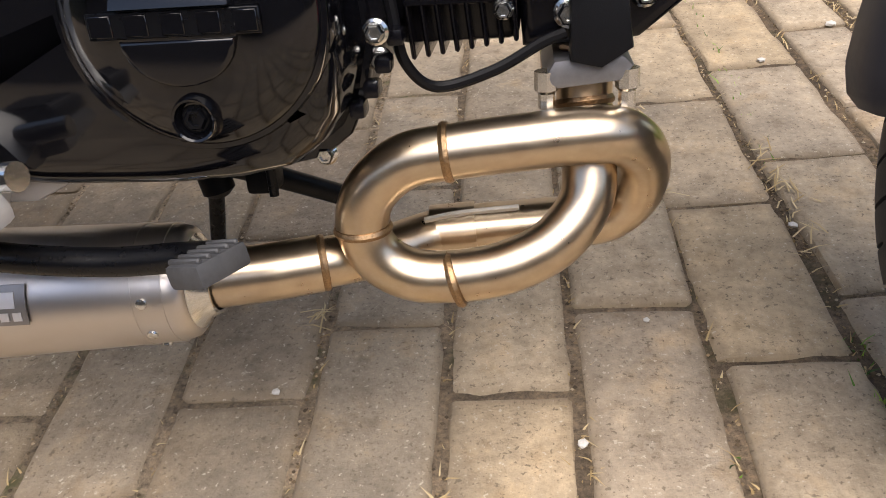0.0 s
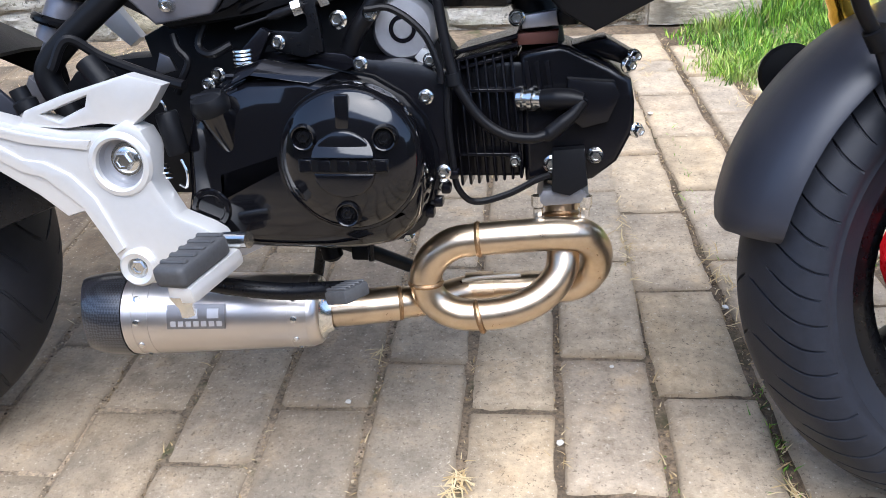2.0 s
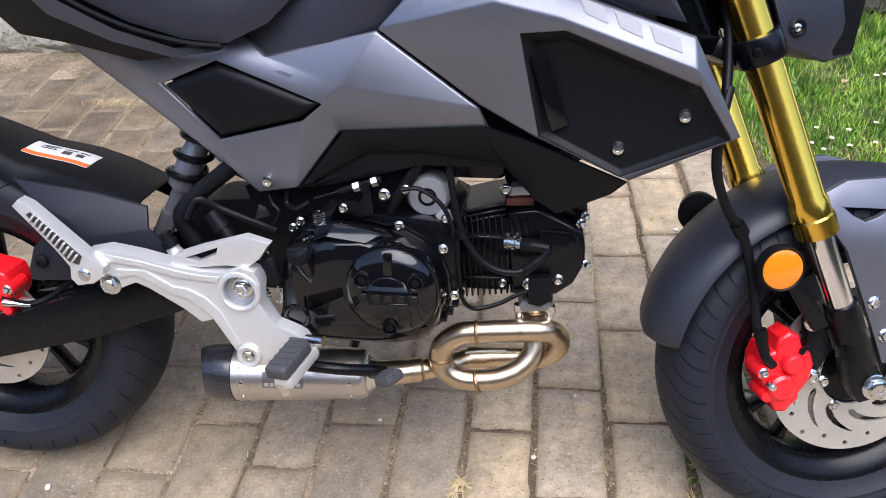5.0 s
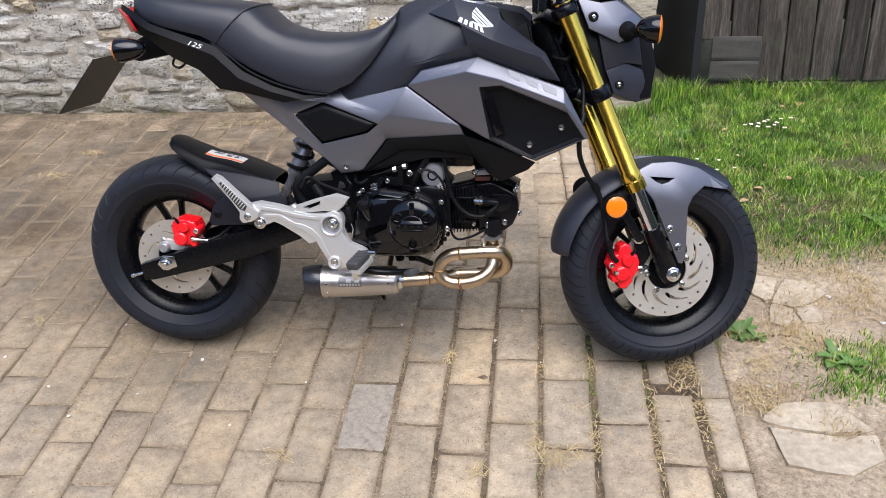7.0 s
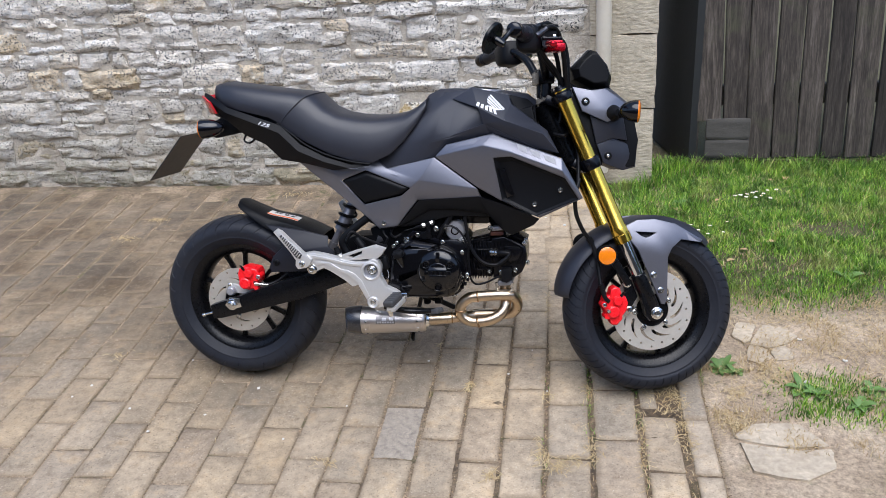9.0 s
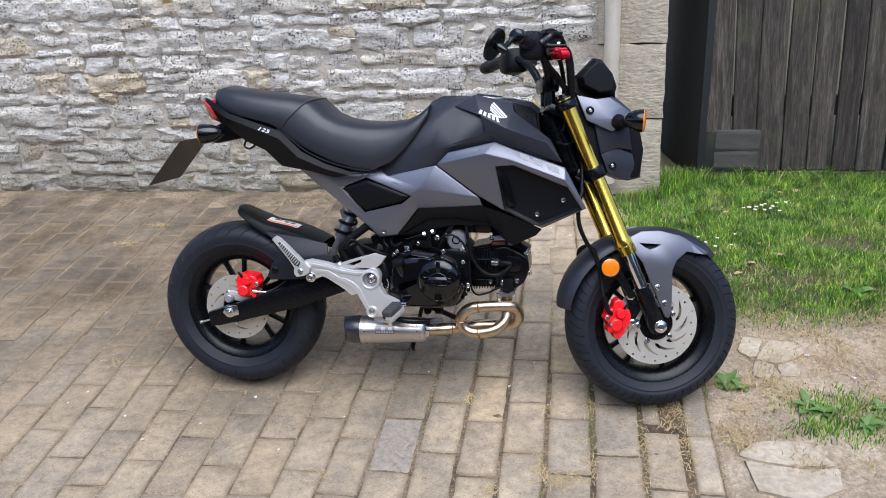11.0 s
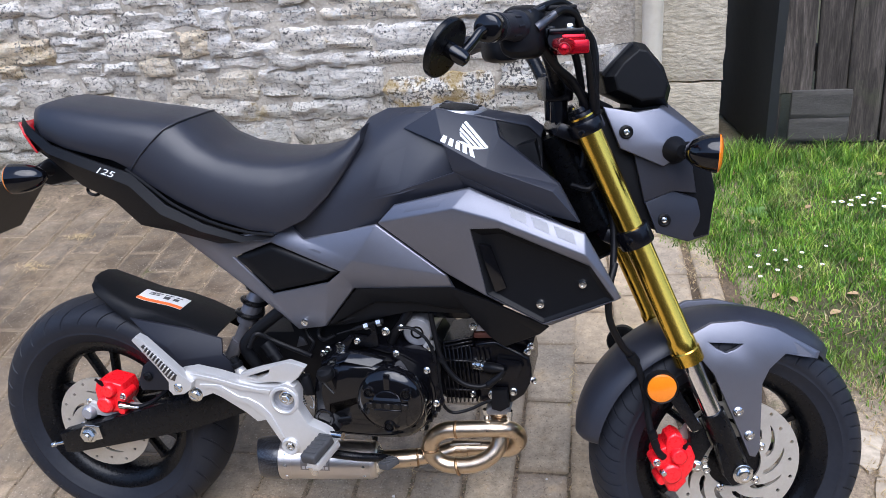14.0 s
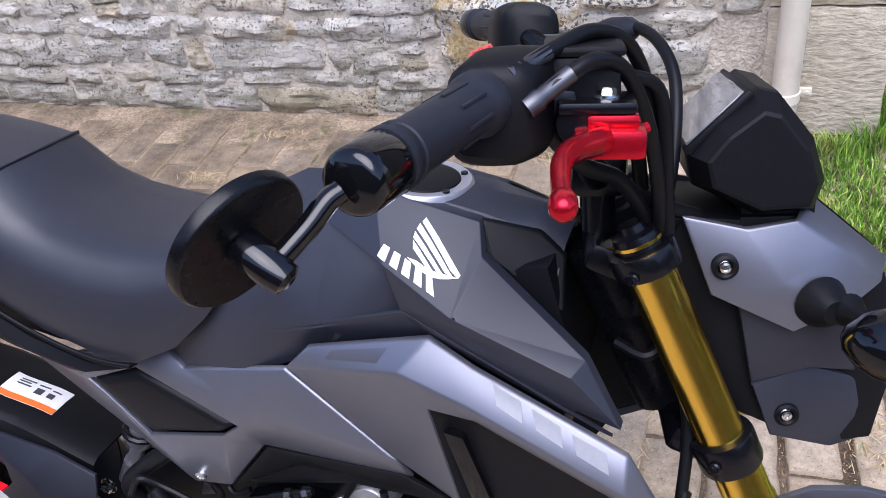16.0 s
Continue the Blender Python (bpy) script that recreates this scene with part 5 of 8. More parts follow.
part("case_gasket_edge", slab([(0.520, 0.432), (0.560, 0.434), (0.598, 0.424), (0.612, 0.430), (0.598, 0.438), (0.560, 0.442), (0.525, 0.440)], -0.070, -0.060, 0.001), ENGINE_BLACK, ENG)
bm = slab([(0.505, 0.432), (0.515, 0.446), (0.532, 0.462), (0.540, 0.458), (0.527, 0.434)], -0.084, -0.076, 0.002)
part("clutch_arm", bm, ENGINE_BLACK, ENG)
pts = [(0.514 + 0.0085 * math.cos(2 * math.pi * i / 10), -0.080 + 0.0085 * math.sin(2 * math.pi * i / 10), 0.428 + 0.016 * i / 50) for i in range(51)]
part("clutch_spring", tube(pts, 0.0013, 6, smooth=False), CHROME, ENG)
bm = tube([(0.500, -0.09, 0.423), (0.520, -0.09, 0.424), (0.542, -0.09, 0.43)], 0.003, 8)
part("shaft", bm, ENGINE_BLACK, ENG)
# cylinder with fins, head
barrel = part("cylinder", box(0.716, 0.026, 0.374, 0.066, 0.112, 0.104, 0.006), ENGINE_BLACK, ENG, "black finned cylinder")
for i in range(8):
    b = box(0, 0, 0, 0.0026, 0.126, 0.112, 0.0010, 1)
    b.transform(Matrix.Translation((0.6890 + 0.0076 * i, 0.022, 0.372 + 0.0010 * i)) @ Matrix.Rotation(radians(-5), 4, "Y"))
    part("cooling_fin", b, ENGINE_BLACK, barrel)
for k in range(3):
    bm = box(0, 0, 0, 0.056, 0.10, 0.0042, 0.0012, 1)
    bm.transform(Matrix.Translation((0.716, 0.012, 0.4265 + 0.0072 * k)) @ Matrix.Rotation(radians(-14), 4, "Y"))
    part("top_rib", bm, ENGINE_BLACK, barrel)
part("cross_web", box(0.716, -0.036, 0.402, 0.062, 0.010, 0.004, 0.001, 1), ENGINE_BLACK, barrel)
part("cross_web", box(0.716, -0.036, 0.345, 0.062, 0.010, 0.004, 0.001, 1), ENGINE_BLACK, barrel)
head = part("cylinder_head", slab([(0.744, 0.432), (0.7793, 0.4393), (0.7867, 0.4379), (0.8231, 0.4199), (0.8409, 0.4091), (0.8448, 0.3890), (0.8450, 0.3654), (0.8313, 0.3367), (0.8103, 0.3201), (0.792, 0.318), (0.750, 0.318)], -0.030, 0.080, 0.006, 3), ENGINE_BLACK, ENG, "black cylinder head")
for i in range(3):
    part("cooling_fin", slab([(0.748 + 0.009 * i, 0.425), (0.752 + 0.009 * i, 0.427), (0.757 + 0.009 * i, 0.395), (0.753 + 0.009 * i, 0.395)], -0.036, -0.02, 0.001), ENGINE_BLACK, head)
part("head_cover", slab([(0.786, 0.412), (0.826, 0.409), (0.832, 0.398), (0.822, 0.374), (0.800, 0.368), (0.784, 0.38)], -0.043, -0.025, 0.005, 2), ENGINE_BLACK, head)
bm = slab([(0.790, 0.437), (0.820, 0.443), (0.846, 0.428), (0.840, 0.418), (0.80, 0.430)], -0.01, 0.05, 0.004)
part("valve_cap", bm, ENGINE_BLACK, head)
for p, r in (((0.838, -0.028, 0.421), 0.005), ((0.843, -0.020, 0.428), 0.0045), ((0.8475, -0.026, 0.3640), 0.005), ((0.812, -0.031, 0.3425), 0.0055), ((0.774, -0.033, 0.335), 0.006), ((0.741, -0.043, 0.340), 0.004)):
    part("head_bolt", bolt(p, (0.5, -1, 0) if p[0] > 0.83 else (0, -1, 0), r, 0.007), CHROME, head)
bm = slab([(0.774, 0.350), (0.802, 0.352), (0.806, 0.318), (0.790, 0.308), (0.774, 0.312)], -0.045, -0.033, 0.003)
part("pipe_shield", bm, BLACK_PLASTIC, head)
plug = part("spark_plug", rod((0.752, -0.034, 0.3935), (0.79, -0.050, 0.3935), [(0, -0.008), (0.011, -0.008), (0.011, -0.003), (0.0085, -0.002), (0.0085, 0.003), (0.0105, 0.003), (0.0105, 0.007), (0.0075, 0.008), (0.0075, 0.014), (0, 0.014)], 12), CHROME, head)
part("plug_boot", tube([(0.766, -0.041, 0.3935), (0.778, -0.046, 0.3950), (0.790, -0.049, 0.3955), (0.800, -0.051, 0.3945)], 0.0085, 14, radii=[0.0095, 0.0098, 0.0085, 0.0060]), HOSE, plug, "black rubber plug cap")
part("boot_elbow", tube([(0.800, -0.052, 0.3945), (0.792, -0.054, 0.3840), (0.783, -0.055, 0.3760), (0.772, -0.056, 0.3670), (0.766, -0.057, 0.3650)], 0.006, 12, radii=[0.0050, 0.0055, 0.0068, 0.0070, 0.0048]), HOSE, plug)
part("plug_lead", tube([(0.768, -0.057, 0.3660), (0.757, -0.060, 0.3637), (0.735, -0.061, 0.3665), (0.715, -0.062, 0.3790), (0.700, -0.063, 0.3985), (0.690, -0.063, 0.4200), (0.682, -0.062, 0.4560), (0.675, -0.06, 0.50)], 0.0046, 12), HOSE, head, "black ignition lead")
part("lead_clip", rod((0.6905, -0.063, 0.4150), (0.688, -0.063, 0.425), [(0, -0.005), (0.0068, -0.005), (0.0068, 0.005), (0, 0.005)], 12), BLACK_PLASTIC, head)
part("sensor_wire", tube([(0.688, -0.056, 0.44), (0.684, -0.060, 0.39), (0.688, -0.060, 0.34), (0.692, -0.058, 0.318), (0.706, -0.05, 0.304), (0.735, -0.045, 0.310), (0.760, -0.04, 0.322), (0.772, -0.038, 0.326)], 0.003, 8), HOSE, head, "thin black sensor wire")
part("top_lead", tube([(0.618, -0.07, 0.474), (0.640, -0.068, 0.474), (0.665, -0.066, 0.455), (0.678, -0.066, 0.428), (0.680, -0.066, 0.412)], 0.003, 8), HOSE, ENG)
part("breather_hose", tube([(0.598, -0.05, 0.438), (0.606, -0.052, 0.455), (0.622, -0.05, 0.478), (0.645, -0.045, 0.52)], 0.008, 10), HOSE, ENG)
part("inlet_stub", tube([(0.765, 0.02, 0.430), (0.757, 0.02, 0.468), (0.740, 0.02, 0.50)], 0.020, 16), HOSE, ENG)
part("inlet_flange", slab([(0.746, 0.452), (0.748, 0.464), (0.776, 0.468), (0.778, 0.4545)], -0.022, 0.05, 0.003), STARTER_GREY, ENG, "grey inlet flange")
part("inlet_gasket", slab([(0.737, 0.448), (0.778, 0.4505), (0.7775, 0.4395), (0.737, 0.4378)], -0.020, 0.06, 0.002), material("gasket_brown", (0.10, 0.030, 0.018), 0.6, vary=0.2, bump=0.1), ENG, "red-brown inlet spacer")
part("inlet_clip", rod((0.785, -0.01, 0.458), (0.785, -0.01, 0.468), [(0, -0.003), (0.010, -0.003), (0.012, 0.002), (0.012, 0.008), (0, 0.010)], 16), BLACK_PLASTIC, ENG)
part("inlet_bolt", bolt((0.742, -0.026, 0.462), (0, -1, 0), 0.0055, 0.005), CHROME, ENG)
part("throttle_body", box(0.70, 0.02, 0.50, 0.08, 0.07, 0.06, 0.01), ENGINE_BLACK, ENG)
part("drain_stud", rod((0.60, -0.02, 0.285), (0.60, -0.02, 0.25), [(0, 0), (0.003, 0), (0.003, 0.05), (0, 0.05)], 8), BLACK_PAINT, ENG)
for i, (px, pz) in enumerate(((0.668, 0.300), (0.676, 0.310), (0.683, 0.322), (0.690, 0.335))):
    part("case_lug", box(px, -0.07, pz, 0.008, 0.014, 0.008, 0.002), ENGINE_BLACK, ENG)
part("side_stand_mount", tube([(0.50, 0.0, 0.285), (0.53, 0.03, 0.26), (0.575, 0.06, 0.232)], 0.007, 10), BLACK_PAINT, ENG)

# exhaust: header, loop, link pipe, silencer
EXH = material("heat_tinted_steel", (0.58, 0.465, 0.335), 0.29, 1.0, vary=0.16, scale=9, bump=0.03, bump_scale=200, dirt=(0.50, 0.36, 0.20), dirt_amount=0.8, dirt_scale=7)
WELD = material("weld_bead", (0.34, 0.22, 0.12), 0.4, 1.0, vary=0.3, scale=90, bump=0.5, bump_scale=500)
SLEEVE = material("satin_titanium", (0.60, 0.56, 0.53), 0.34, 1.0, vary=0.05, scale=5, bump=0.03, bump_scale=900)
CARBON, n, l, b = node_mat("carbon_weave")
mp = n.new("ShaderNodeMapping")
mp.inputs["Rotation"].default_value = (0.0, radians(45), 0.0)
l.new(n.new("ShaderNodeTexCoord").outputs["Object"], mp.inputs["Vector"])
weave = n.new("ShaderNodeTexChecker")
weave.inputs["Scale"].default_value = 480.0
weave.inputs["Color1"].default_value, weave.inputs["Color2"].default_value = (0.004, 0.004, 0.005, 1), (0.030, 0.031, 0.037, 1)
l.new(mp.outputs[0], weave.inputs["Vector"])
l.new(weave.outputs["Color"], b.inputs["Base Color"])
b.inputs["Roughness"].default_value, b.inputs["Coat Weight"].default_value, b.inputs["Coat Roughness"].default_value = 0.35, 0.6, 0.10
R_PIPE = 0.0155
Y1 = -0.045
path = [(0.785, -0.010, 0.312), (0.783, -0.012, 0.285), (0.785, -0.020, 0.255), (0.783, -0.030, 0.230), (0.765, -0.040, 0.209), (0.737, Y1, 0.1965), (0.706, Y1, 0.1915), (0.682, Y1, 0.1935), (0.664, Y1, 0.2055), (0.657, Y1, 0.225), (0.664, Y1, 0.246), (0.684, Y1, 0.262),
        (0.710, Y1, 0.267), (0.750, Y1, 0.271), (0.785, Y1 + 0.002, 0.273), (0.805, Y1 + 0.012, 0.267), (0.816, Y1 + 0.030, 0.248), (0.814, Y1 + 0.045, 0.222), (0.795, 0.005, 0.204), (0.760, 0.008, 0.201), (0.700, 0.004, 0.198), (0.665, -0.016, 0.196), (0.63, -0.040, 0.1995), (0.59, -0.050, 0.198), (0.545, -0.053, 0.195)]
exhaust = part("exhaust_pipe", tube(path, R_PIPE, 20, 10), EXH, bike, "straw-coloured stainless exhaust loop")


def weld_at(p, q):
    return rod(p, q, [(R_PIPE * 0.9, -0.003), (R_PIPE + 0.0008, -0.0022), (R_PIPE + 0.0017, 0), (R_PIPE + 0.0008, 0.0022), (R_PIPE * 0.9, 0.003)], 28)


for p, q in (((0.708, Y1, 0.2668), (0.74, Y1, 0.270)), ((0.708, -0.047, 0.1905), (0.74, Y1, 0.199)), ((0.6572, Y1, 0.2235), (0.657, Y1, 0.24)), ((0.630, -0.040, 0.1995), (0.60, -0.0485, 0.1985)), ((0.783, -0.0125, 0.283), (0.784, -0.016, 0.27))):
    part("weld", weld_at(p, q), WELD, exhaust)
SHOCK_DARK = material("cast_flange", (0.20, 0.20, 0.21), 0.45, 0.7, vary=0.2, bump=0.1)
part("header_flange", slab([(0.760, 0.302), (0.766, 0.312), (0.800, 0.315), (0.807, 0.308), (0.800, 0.300), (0.768, 0.297)], -0.040, 0.030, 0.003), SHOCK_DARK, exhaust, "grey exhaust flange")
for px in (0.762, 0.804):
    part("flange_nut", rod((px, -0.034, 0.306), (px, -0.034, 0.28), [(0, 0), (0.0065, 0), (0.0065, 0.010), (0.0045, 0.012), (0.0045, 0.020), (0, 0.020)], 8), CHROME, exhaust)
part("link_sleeve", rod((0.690, 0.004, 0.1975), (0.735, 0.006, 0.2), [(R_PIPE, 0), (R_PIPE + 0.002, 0), (R_PIPE + 0.002, 0.028), (R_PIPE, 0.028)], 24), EXH, exhaust)
part("link_pipe", tube([(0.556, -0.0535, 0.1955), (0.575, -0.0518, 0.1968), (0.600, -0.0485, 0.1985), (0.628, -0.0405, 0.1995)], 0.0172, 24), EXH, exhaust)
part("spring_clip", tube([(0.688, -0.012, 0.213), (0.71, -0.012, 0.217), (0.745, -0.010, 0.219)], 0.002, 6), STEEL, exhaust)
A, Bq = Vector((0.560, -0.054, 0.1965)), Vector((0.318, -0.066, 0.191))
sil = part("silencer", rod(A, Bq, [(0.014, -0.012), (0.0155, -0.004), (0.016, 0.0), (0.0270, 0.0), (0.0325, 0.004), (0.0345, 0.010), (0.0352, 0.020), (0.0370, 0.070), (0.0390, 0.130), (0.0402, 0.186), (0.031, 0.187)], 56), SLEEVE, exhaust, "satin titanium silencer sleeve")
tip = rod(A, Bq, [(0.031, 0.1865), (0.0412, 0.1868), (0.0414, 0.194), (0.0408, 0.212), (0.0375, 0.234), (0.0350, 0.2405), (0.0330, 0.241), (0.0318, 0.237), (0.0300, 0.212), (0.024, 0.196)], 48)
for v in tip.verts:
    d_ = (v.co - A).dot((Bq - A).normalized())
    v.co -= (Bq - A).normalized() * max(0, d_ - 0.192) / 0.048 * 0.30 * (-(v.co.y - A.y))
part("carbon_tip", tip, CARBON, sil, "gloss carbon-fibre silencer tip")
part("outlet_core", rod(A, Bq, [(0.010, 0.185), (0.0215, 0.185), (0.0215, 0.200), (0.0195, 0.200), (0.0195, 0.18), (0, 0.18)], 32), DULL_STEEL, sil)
for dd, rr in ((0.014, 0.0342), (0.031, 0.0350), (0.164, 0.0394), (0.179, 0.0397)):
    part("strap", rod(A, Bq, [(rr - 0.003, -0.0035 + dd), (rr + 0.0009, -0.0030 + dd), (rr + 0.0011, dd + 0.0030), (rr - 0.003, dd + 0.0035)], 56), SLEEVE, sil)
ax = (Bq - A).normalized()
side = Vector((0, -1, 0))
up = ax.cross(side).normalized()
side = up.cross(ax).normalized()
for dd, rr in ((0.0225, 0.0350), (0.1715, 0.0398)):
    for a in (-40, -8, 28, 62):
        n_ = (side * math.cos(radians(a)) - up * math.sin(radians(a)) * (1 if up.z > 0 else -1)).normalized()
        part("rivet", rod(A + ax * dd + n_ * rr, A + ax * dd + n_ * (rr + 1), [(0, -0.001), (0.0035, -0.001), (0.003, 0.0015), (0, 0.0022)], 10), CHROME, sil)


def wrap(d0, d1, a0, a1, lift, rr):
    """A patch on the silencer, between distances and angles below the outer side."""
    rows = []
    for i in range(4):
        dd = d0 + (d1 - d0) * i / 3
        row = []
        for j in range(4):
            a = radians(a0 + (a1 - a0) * j / 3)
            n_ = side * math.cos(a) - Vector((0, 0, 1)) * math.sin(a)
            row.append(A + ax * dd + n_ * (rr + lift))
        rows.append(row)
    return sheet(rows, 0.0006)


MARK_GREY = material("etched_mark", (0.62, 0.60, 0.60), 0.4, 0.6, vary=0.1, bump=0)
part("badge", wrap(0.086, 0.142, -32, 2, 0.0008, 0.0386), material("badge_grey", (0.30, 0.28, 0.27), 0.35, 0.8, vary=0.05, bump=0), sil, "grey badge panel")
for i in range(7):
    part("badge_bar", wrap(0.089 + 0.0074 * i, 0.0940 + 0.0074 * i, -9, -2, 0.0014, 0.0386), MARK_GREY, sil)
part("badge_bar", wrap(0.092, 0.103, -26, -13, 0.0014, 0.0386), MARK_GREY, sil)
part("badge_bar", wrap(0.112, 0.124, -26, -13, 0.0014, 0.0386), MARK_GREY, sil)
part("front_collar", rod(A, Bq, [(0.0180, -0.010), (0.0200, -0.010), (0.0225, -0.004), (0.0280, 0.0005), (0.0180, 0.001)], 40), CHROME, sil)
part("silencer_bracket", box(0.43, -0.075, 0.235, 0.03, 0.012, 0.03, 0.003), SILVER, sil)
# belly: stand, dark undertray
part("side_stand", tube([(0.53, 0.085, 0.27), (0.50, 0.13, 0.17), (0.47, 0.175, 0.07), (0.465, 0.20, 0.045)], 0.0065, 12), BLACK_PAINT, bike, "black steel side stand")
bm = slab([(0.515, 0.268), (0.585, 0.268), (0.578, 0.250), (0.560, 0.238), (0.540, 0.240), (0.522, 0.252)], 0.005, 0.055, 0.004)
stand = part("stand_bracket", bm, BLACK_PAINT, bike, "black side stand bracket under the engine")
part("stand_pivot", bolt((0.556, 0.004, 0.252), (0, -1, 0), 0.010, 0.008), BLACK_PAINT, stand)
part("stand_lug", rod((0.545, 0.020, 0.250), (0.552, 0.020, 0.215), [(0, 0), (0.012, 0), (0.013, 0.010), (0.011, 0.012), (0.011, 0.026), (0.006, 0.030), (0, 0.030)], 14), BLACK_PLASTIC, stand)
part("stand_lug", box(0.582, 0.02, 0.232, 0.020, 0.022, 0.016, 0.004), BLACK_PLASTIC, stand)
part("stand_spring", tube([(0.540, 0.012, 0.250), (0.580, 0.040, 0.226), (0.620, 0.075, 0.196)], 0.0075, 10), BLACK_PLASTIC, stand)
part("undertray", slab([(0.465, 0.262), (0.48, 0.280), (0.57, 0.284), (0.58, 0.270), (0.55, 0.255), (0.49, 0.252)], 0.0, 0.06, 0.006), BLACK_PLASTIC, bike)

# frame core: fills the space behind the panels
part("frame", slab([(0.30, 0.66), (0.60, 0.66), (0.76, 0.78), (0.86, 0.80), (0.885, 0.70), (0.86, 0.56), (0.78, 0.50), (0.64, 0.50), (0.52, 0.47), (0.44, 0.46), (0.40, 0.48)], -0.062, 0.062, 0.01), BLACK_PLASTIC, bike, "black steel frame and airbox")
part("head_tube", rod((0.885, 0, 0.80), (0.95, 0, 0.66), [(0, 0), (0.03, 0), (0.03, 0.17), (0, 0.17)], 24), BLACK_PAINT, bike)

# seat, in two parts divided by a raked seam
def seat_ring(x, top, bot, hw, shear):
    h = top - bot
    half = [(0, bot, 1), (hw * 0.97, bot, 1), (hw, bot + 0.14 * h, 0.9), (hw * 0.995, bot + 0.34 * h, 0.75), (hw * 0.95, bot + 0.62 * h, 0.5), (hw * 0.85, top - 0.15 * h, 0.28), (hw * 0.68, top - 0.055 * h, 0.12), (hw * 0.36, top - 0.012 * h, 0.03)]
    r = [(x - shear * f, -y, z) for y, z, f in half] + [(x, 0, top)] + [(x - shear * f, y, z) for y, z, f in reversed(half[1:])]
    return r


ROWS_P = [(-0.036, 0.858, 0.846, 0.045, 0), (-0.022, 0.870, 0.832, 0.074, 0), (0.0, 0.875, 0.815, 0.090, 0), (0.05, 0.868, 0.799, 0.101, 0), (0.10, 0.861, 0.788, 0.105, 0.0), (0.17, 0.852, 0.779, 0.106, 0.03), (0.225, 0.846, 0.766, 0.105, 0.06), (0.262, 0.840, 0.758, 0.104, 0.092)]
ROWS_R = [(0.262, 0.840, 0.758, 0.104, 0.092), (0.275, 0.828, 0.735, 0.105, 0.07), (0.300, 0.803, 0.708, 0.107, 0.05), (0.335, 0.787, 0.678, 0.110, 0.02), (0.38, 0.779, 0.660, 0.112, 0), (0.425, 0.776, 0.655, 0.108, -0.004), (0.47, 0.778, 0.676, 0.100, -0.006), (0.51, 0.785, 0.713, 0.093, -0.006), (0.545, 0.800, 0.757, 0.086, -0.006), (0.575, 0.824, 0.80, 0.070, 0)]
seat = part("seat", loft([seat_ring(*r) for r in ROWS_R]), VINYL, bike, "black vinyl rider seat")
part("pillion_seat", loft([seat_ring(*r) for r in ROWS_P]), VINYL, bike, "black vinyl pillion pad")
ring = seat_ring(0.262, 0.840, 0.758, 0.104, 0.092)
part("seat_piping", tube([Vector(q) * 1.0 + Vector((0, (-0.001 if q[1] < 0 else 0.001), 0.0008)) for q in ring[1:16]], 0.0016, 6, 4), VINYL, seat)
low = [(0.165, -0.107, 0.764), (0.205, -0.109, 0.735), (0.250, -0.111, 0.702), (0.315, -0.1135, 0.674), (0.38, -0.1155, 0.658), (0.425, -0.1115, 0.653)]
part("seat_edge", tube(low, 0.0028, 8), BLACK_PLASTIC, seat)

# tank: core, faceted cover
cols = [[(0.436, -0.066, 0.655), (0.491, -0.075, 0.694), (0.533, -0.073, 0.747), (0.556, -0.046, 0.794), (0.572, 0, 0.830)],
        [(0.463, -0.073, 0.633), (0.532, -0.085, 0.704), (0.571, -0.079, 0.764), (0.595, -0.040, 0.818), (0.606, 0, 0.846)],
        [(0.538, -0.083, 0.648), (0.586, -0.090, 0.711), (0.613, -0.072, 0.788), (0.634, -0.028, 0.837), (0.648, 0, 0.847)],
        [(0.612, -0.062, 0.670), (0.645, -0.083, 0.723), (0.664, -0.058, 0.809), (0.682, -0.033, 0.844), (0.700, 0, 0.843)],
        [(0.672, -0.062, 0.695), (0.711, -0.087, 0.746), (0.716, -0.074, 0.800), (0.735, -0.032, 0.842), (0.745, 0, 0.841)],
        [(0.755, -0.058, 0.699), (0.770, -0.059, 0.734), (0.775, -0.042, 0.819), (0.785, -0.035, 0.834), (0.790, 0, 0.839)],
        [(0.831, -0.074, 0.699), (0.830, -0.077, 0.738), (0.832, -0.048, 0.792), (0.838, -0.033, 0.819), (0.845, 0, 0.830)],
        [(0.860, -0.056, 0.700), (0.862, -0.059, 0.740), (0.864, -0.052, 0.779), (0.866, -0.026, 0.803), (0.868, 0, 0.812)]]
rows = [list(c) + [(x, -y, z) for x, y, z in reversed(c[:-1])] for c in cols]
tank = part("fuel_tank_cover", sheet(rows, 0.004, inward=(0, 0, -1)), MATT_BLACK, bike, "matt black fuel tank cover")
W = [(0.645, -0.053, 0.821), (0.698, -0.046, 0.851), (0.796, -0.048, 0.829), (0.8045, -0.072, 0.8078), (0.9004, -0.103, 0.7395), (0.932, -0.112, 0.682), (0.8918, -0.121, 0.7328), (0.7875, -0.112, 0.7677), (0.7184, -0.09, 0.7993), (0.733, -0.0925, 0.756), (0.878, -0.104, 0.692)]
sidep = facets(W, [(0, 1, 8), (1, 2, 8), (2, 7, 8), (2, 3, 7), (7, 3, 4), (7, 4, 6), (6, 4, 5), (8, 7, 9), (9, 7, 6, 10), (10, 6, 5)], 0.012, 0.0008)
tank_side = pair("tank_side", sidep, MATT_BLACK, tank, "matt black angular tank side panel")
S = [(0.603, -0.070, 0.668), (0.610, -0.080, 0.7135), (0.672, -0.0875, 0.735), (0.735, -0.0945, 0.7565), (0.878, -0.108, 0.692), (0.924, -0.105, 0.666), (0.757, -0.074, 0.716), (0.640, -0.068, 0.692)]
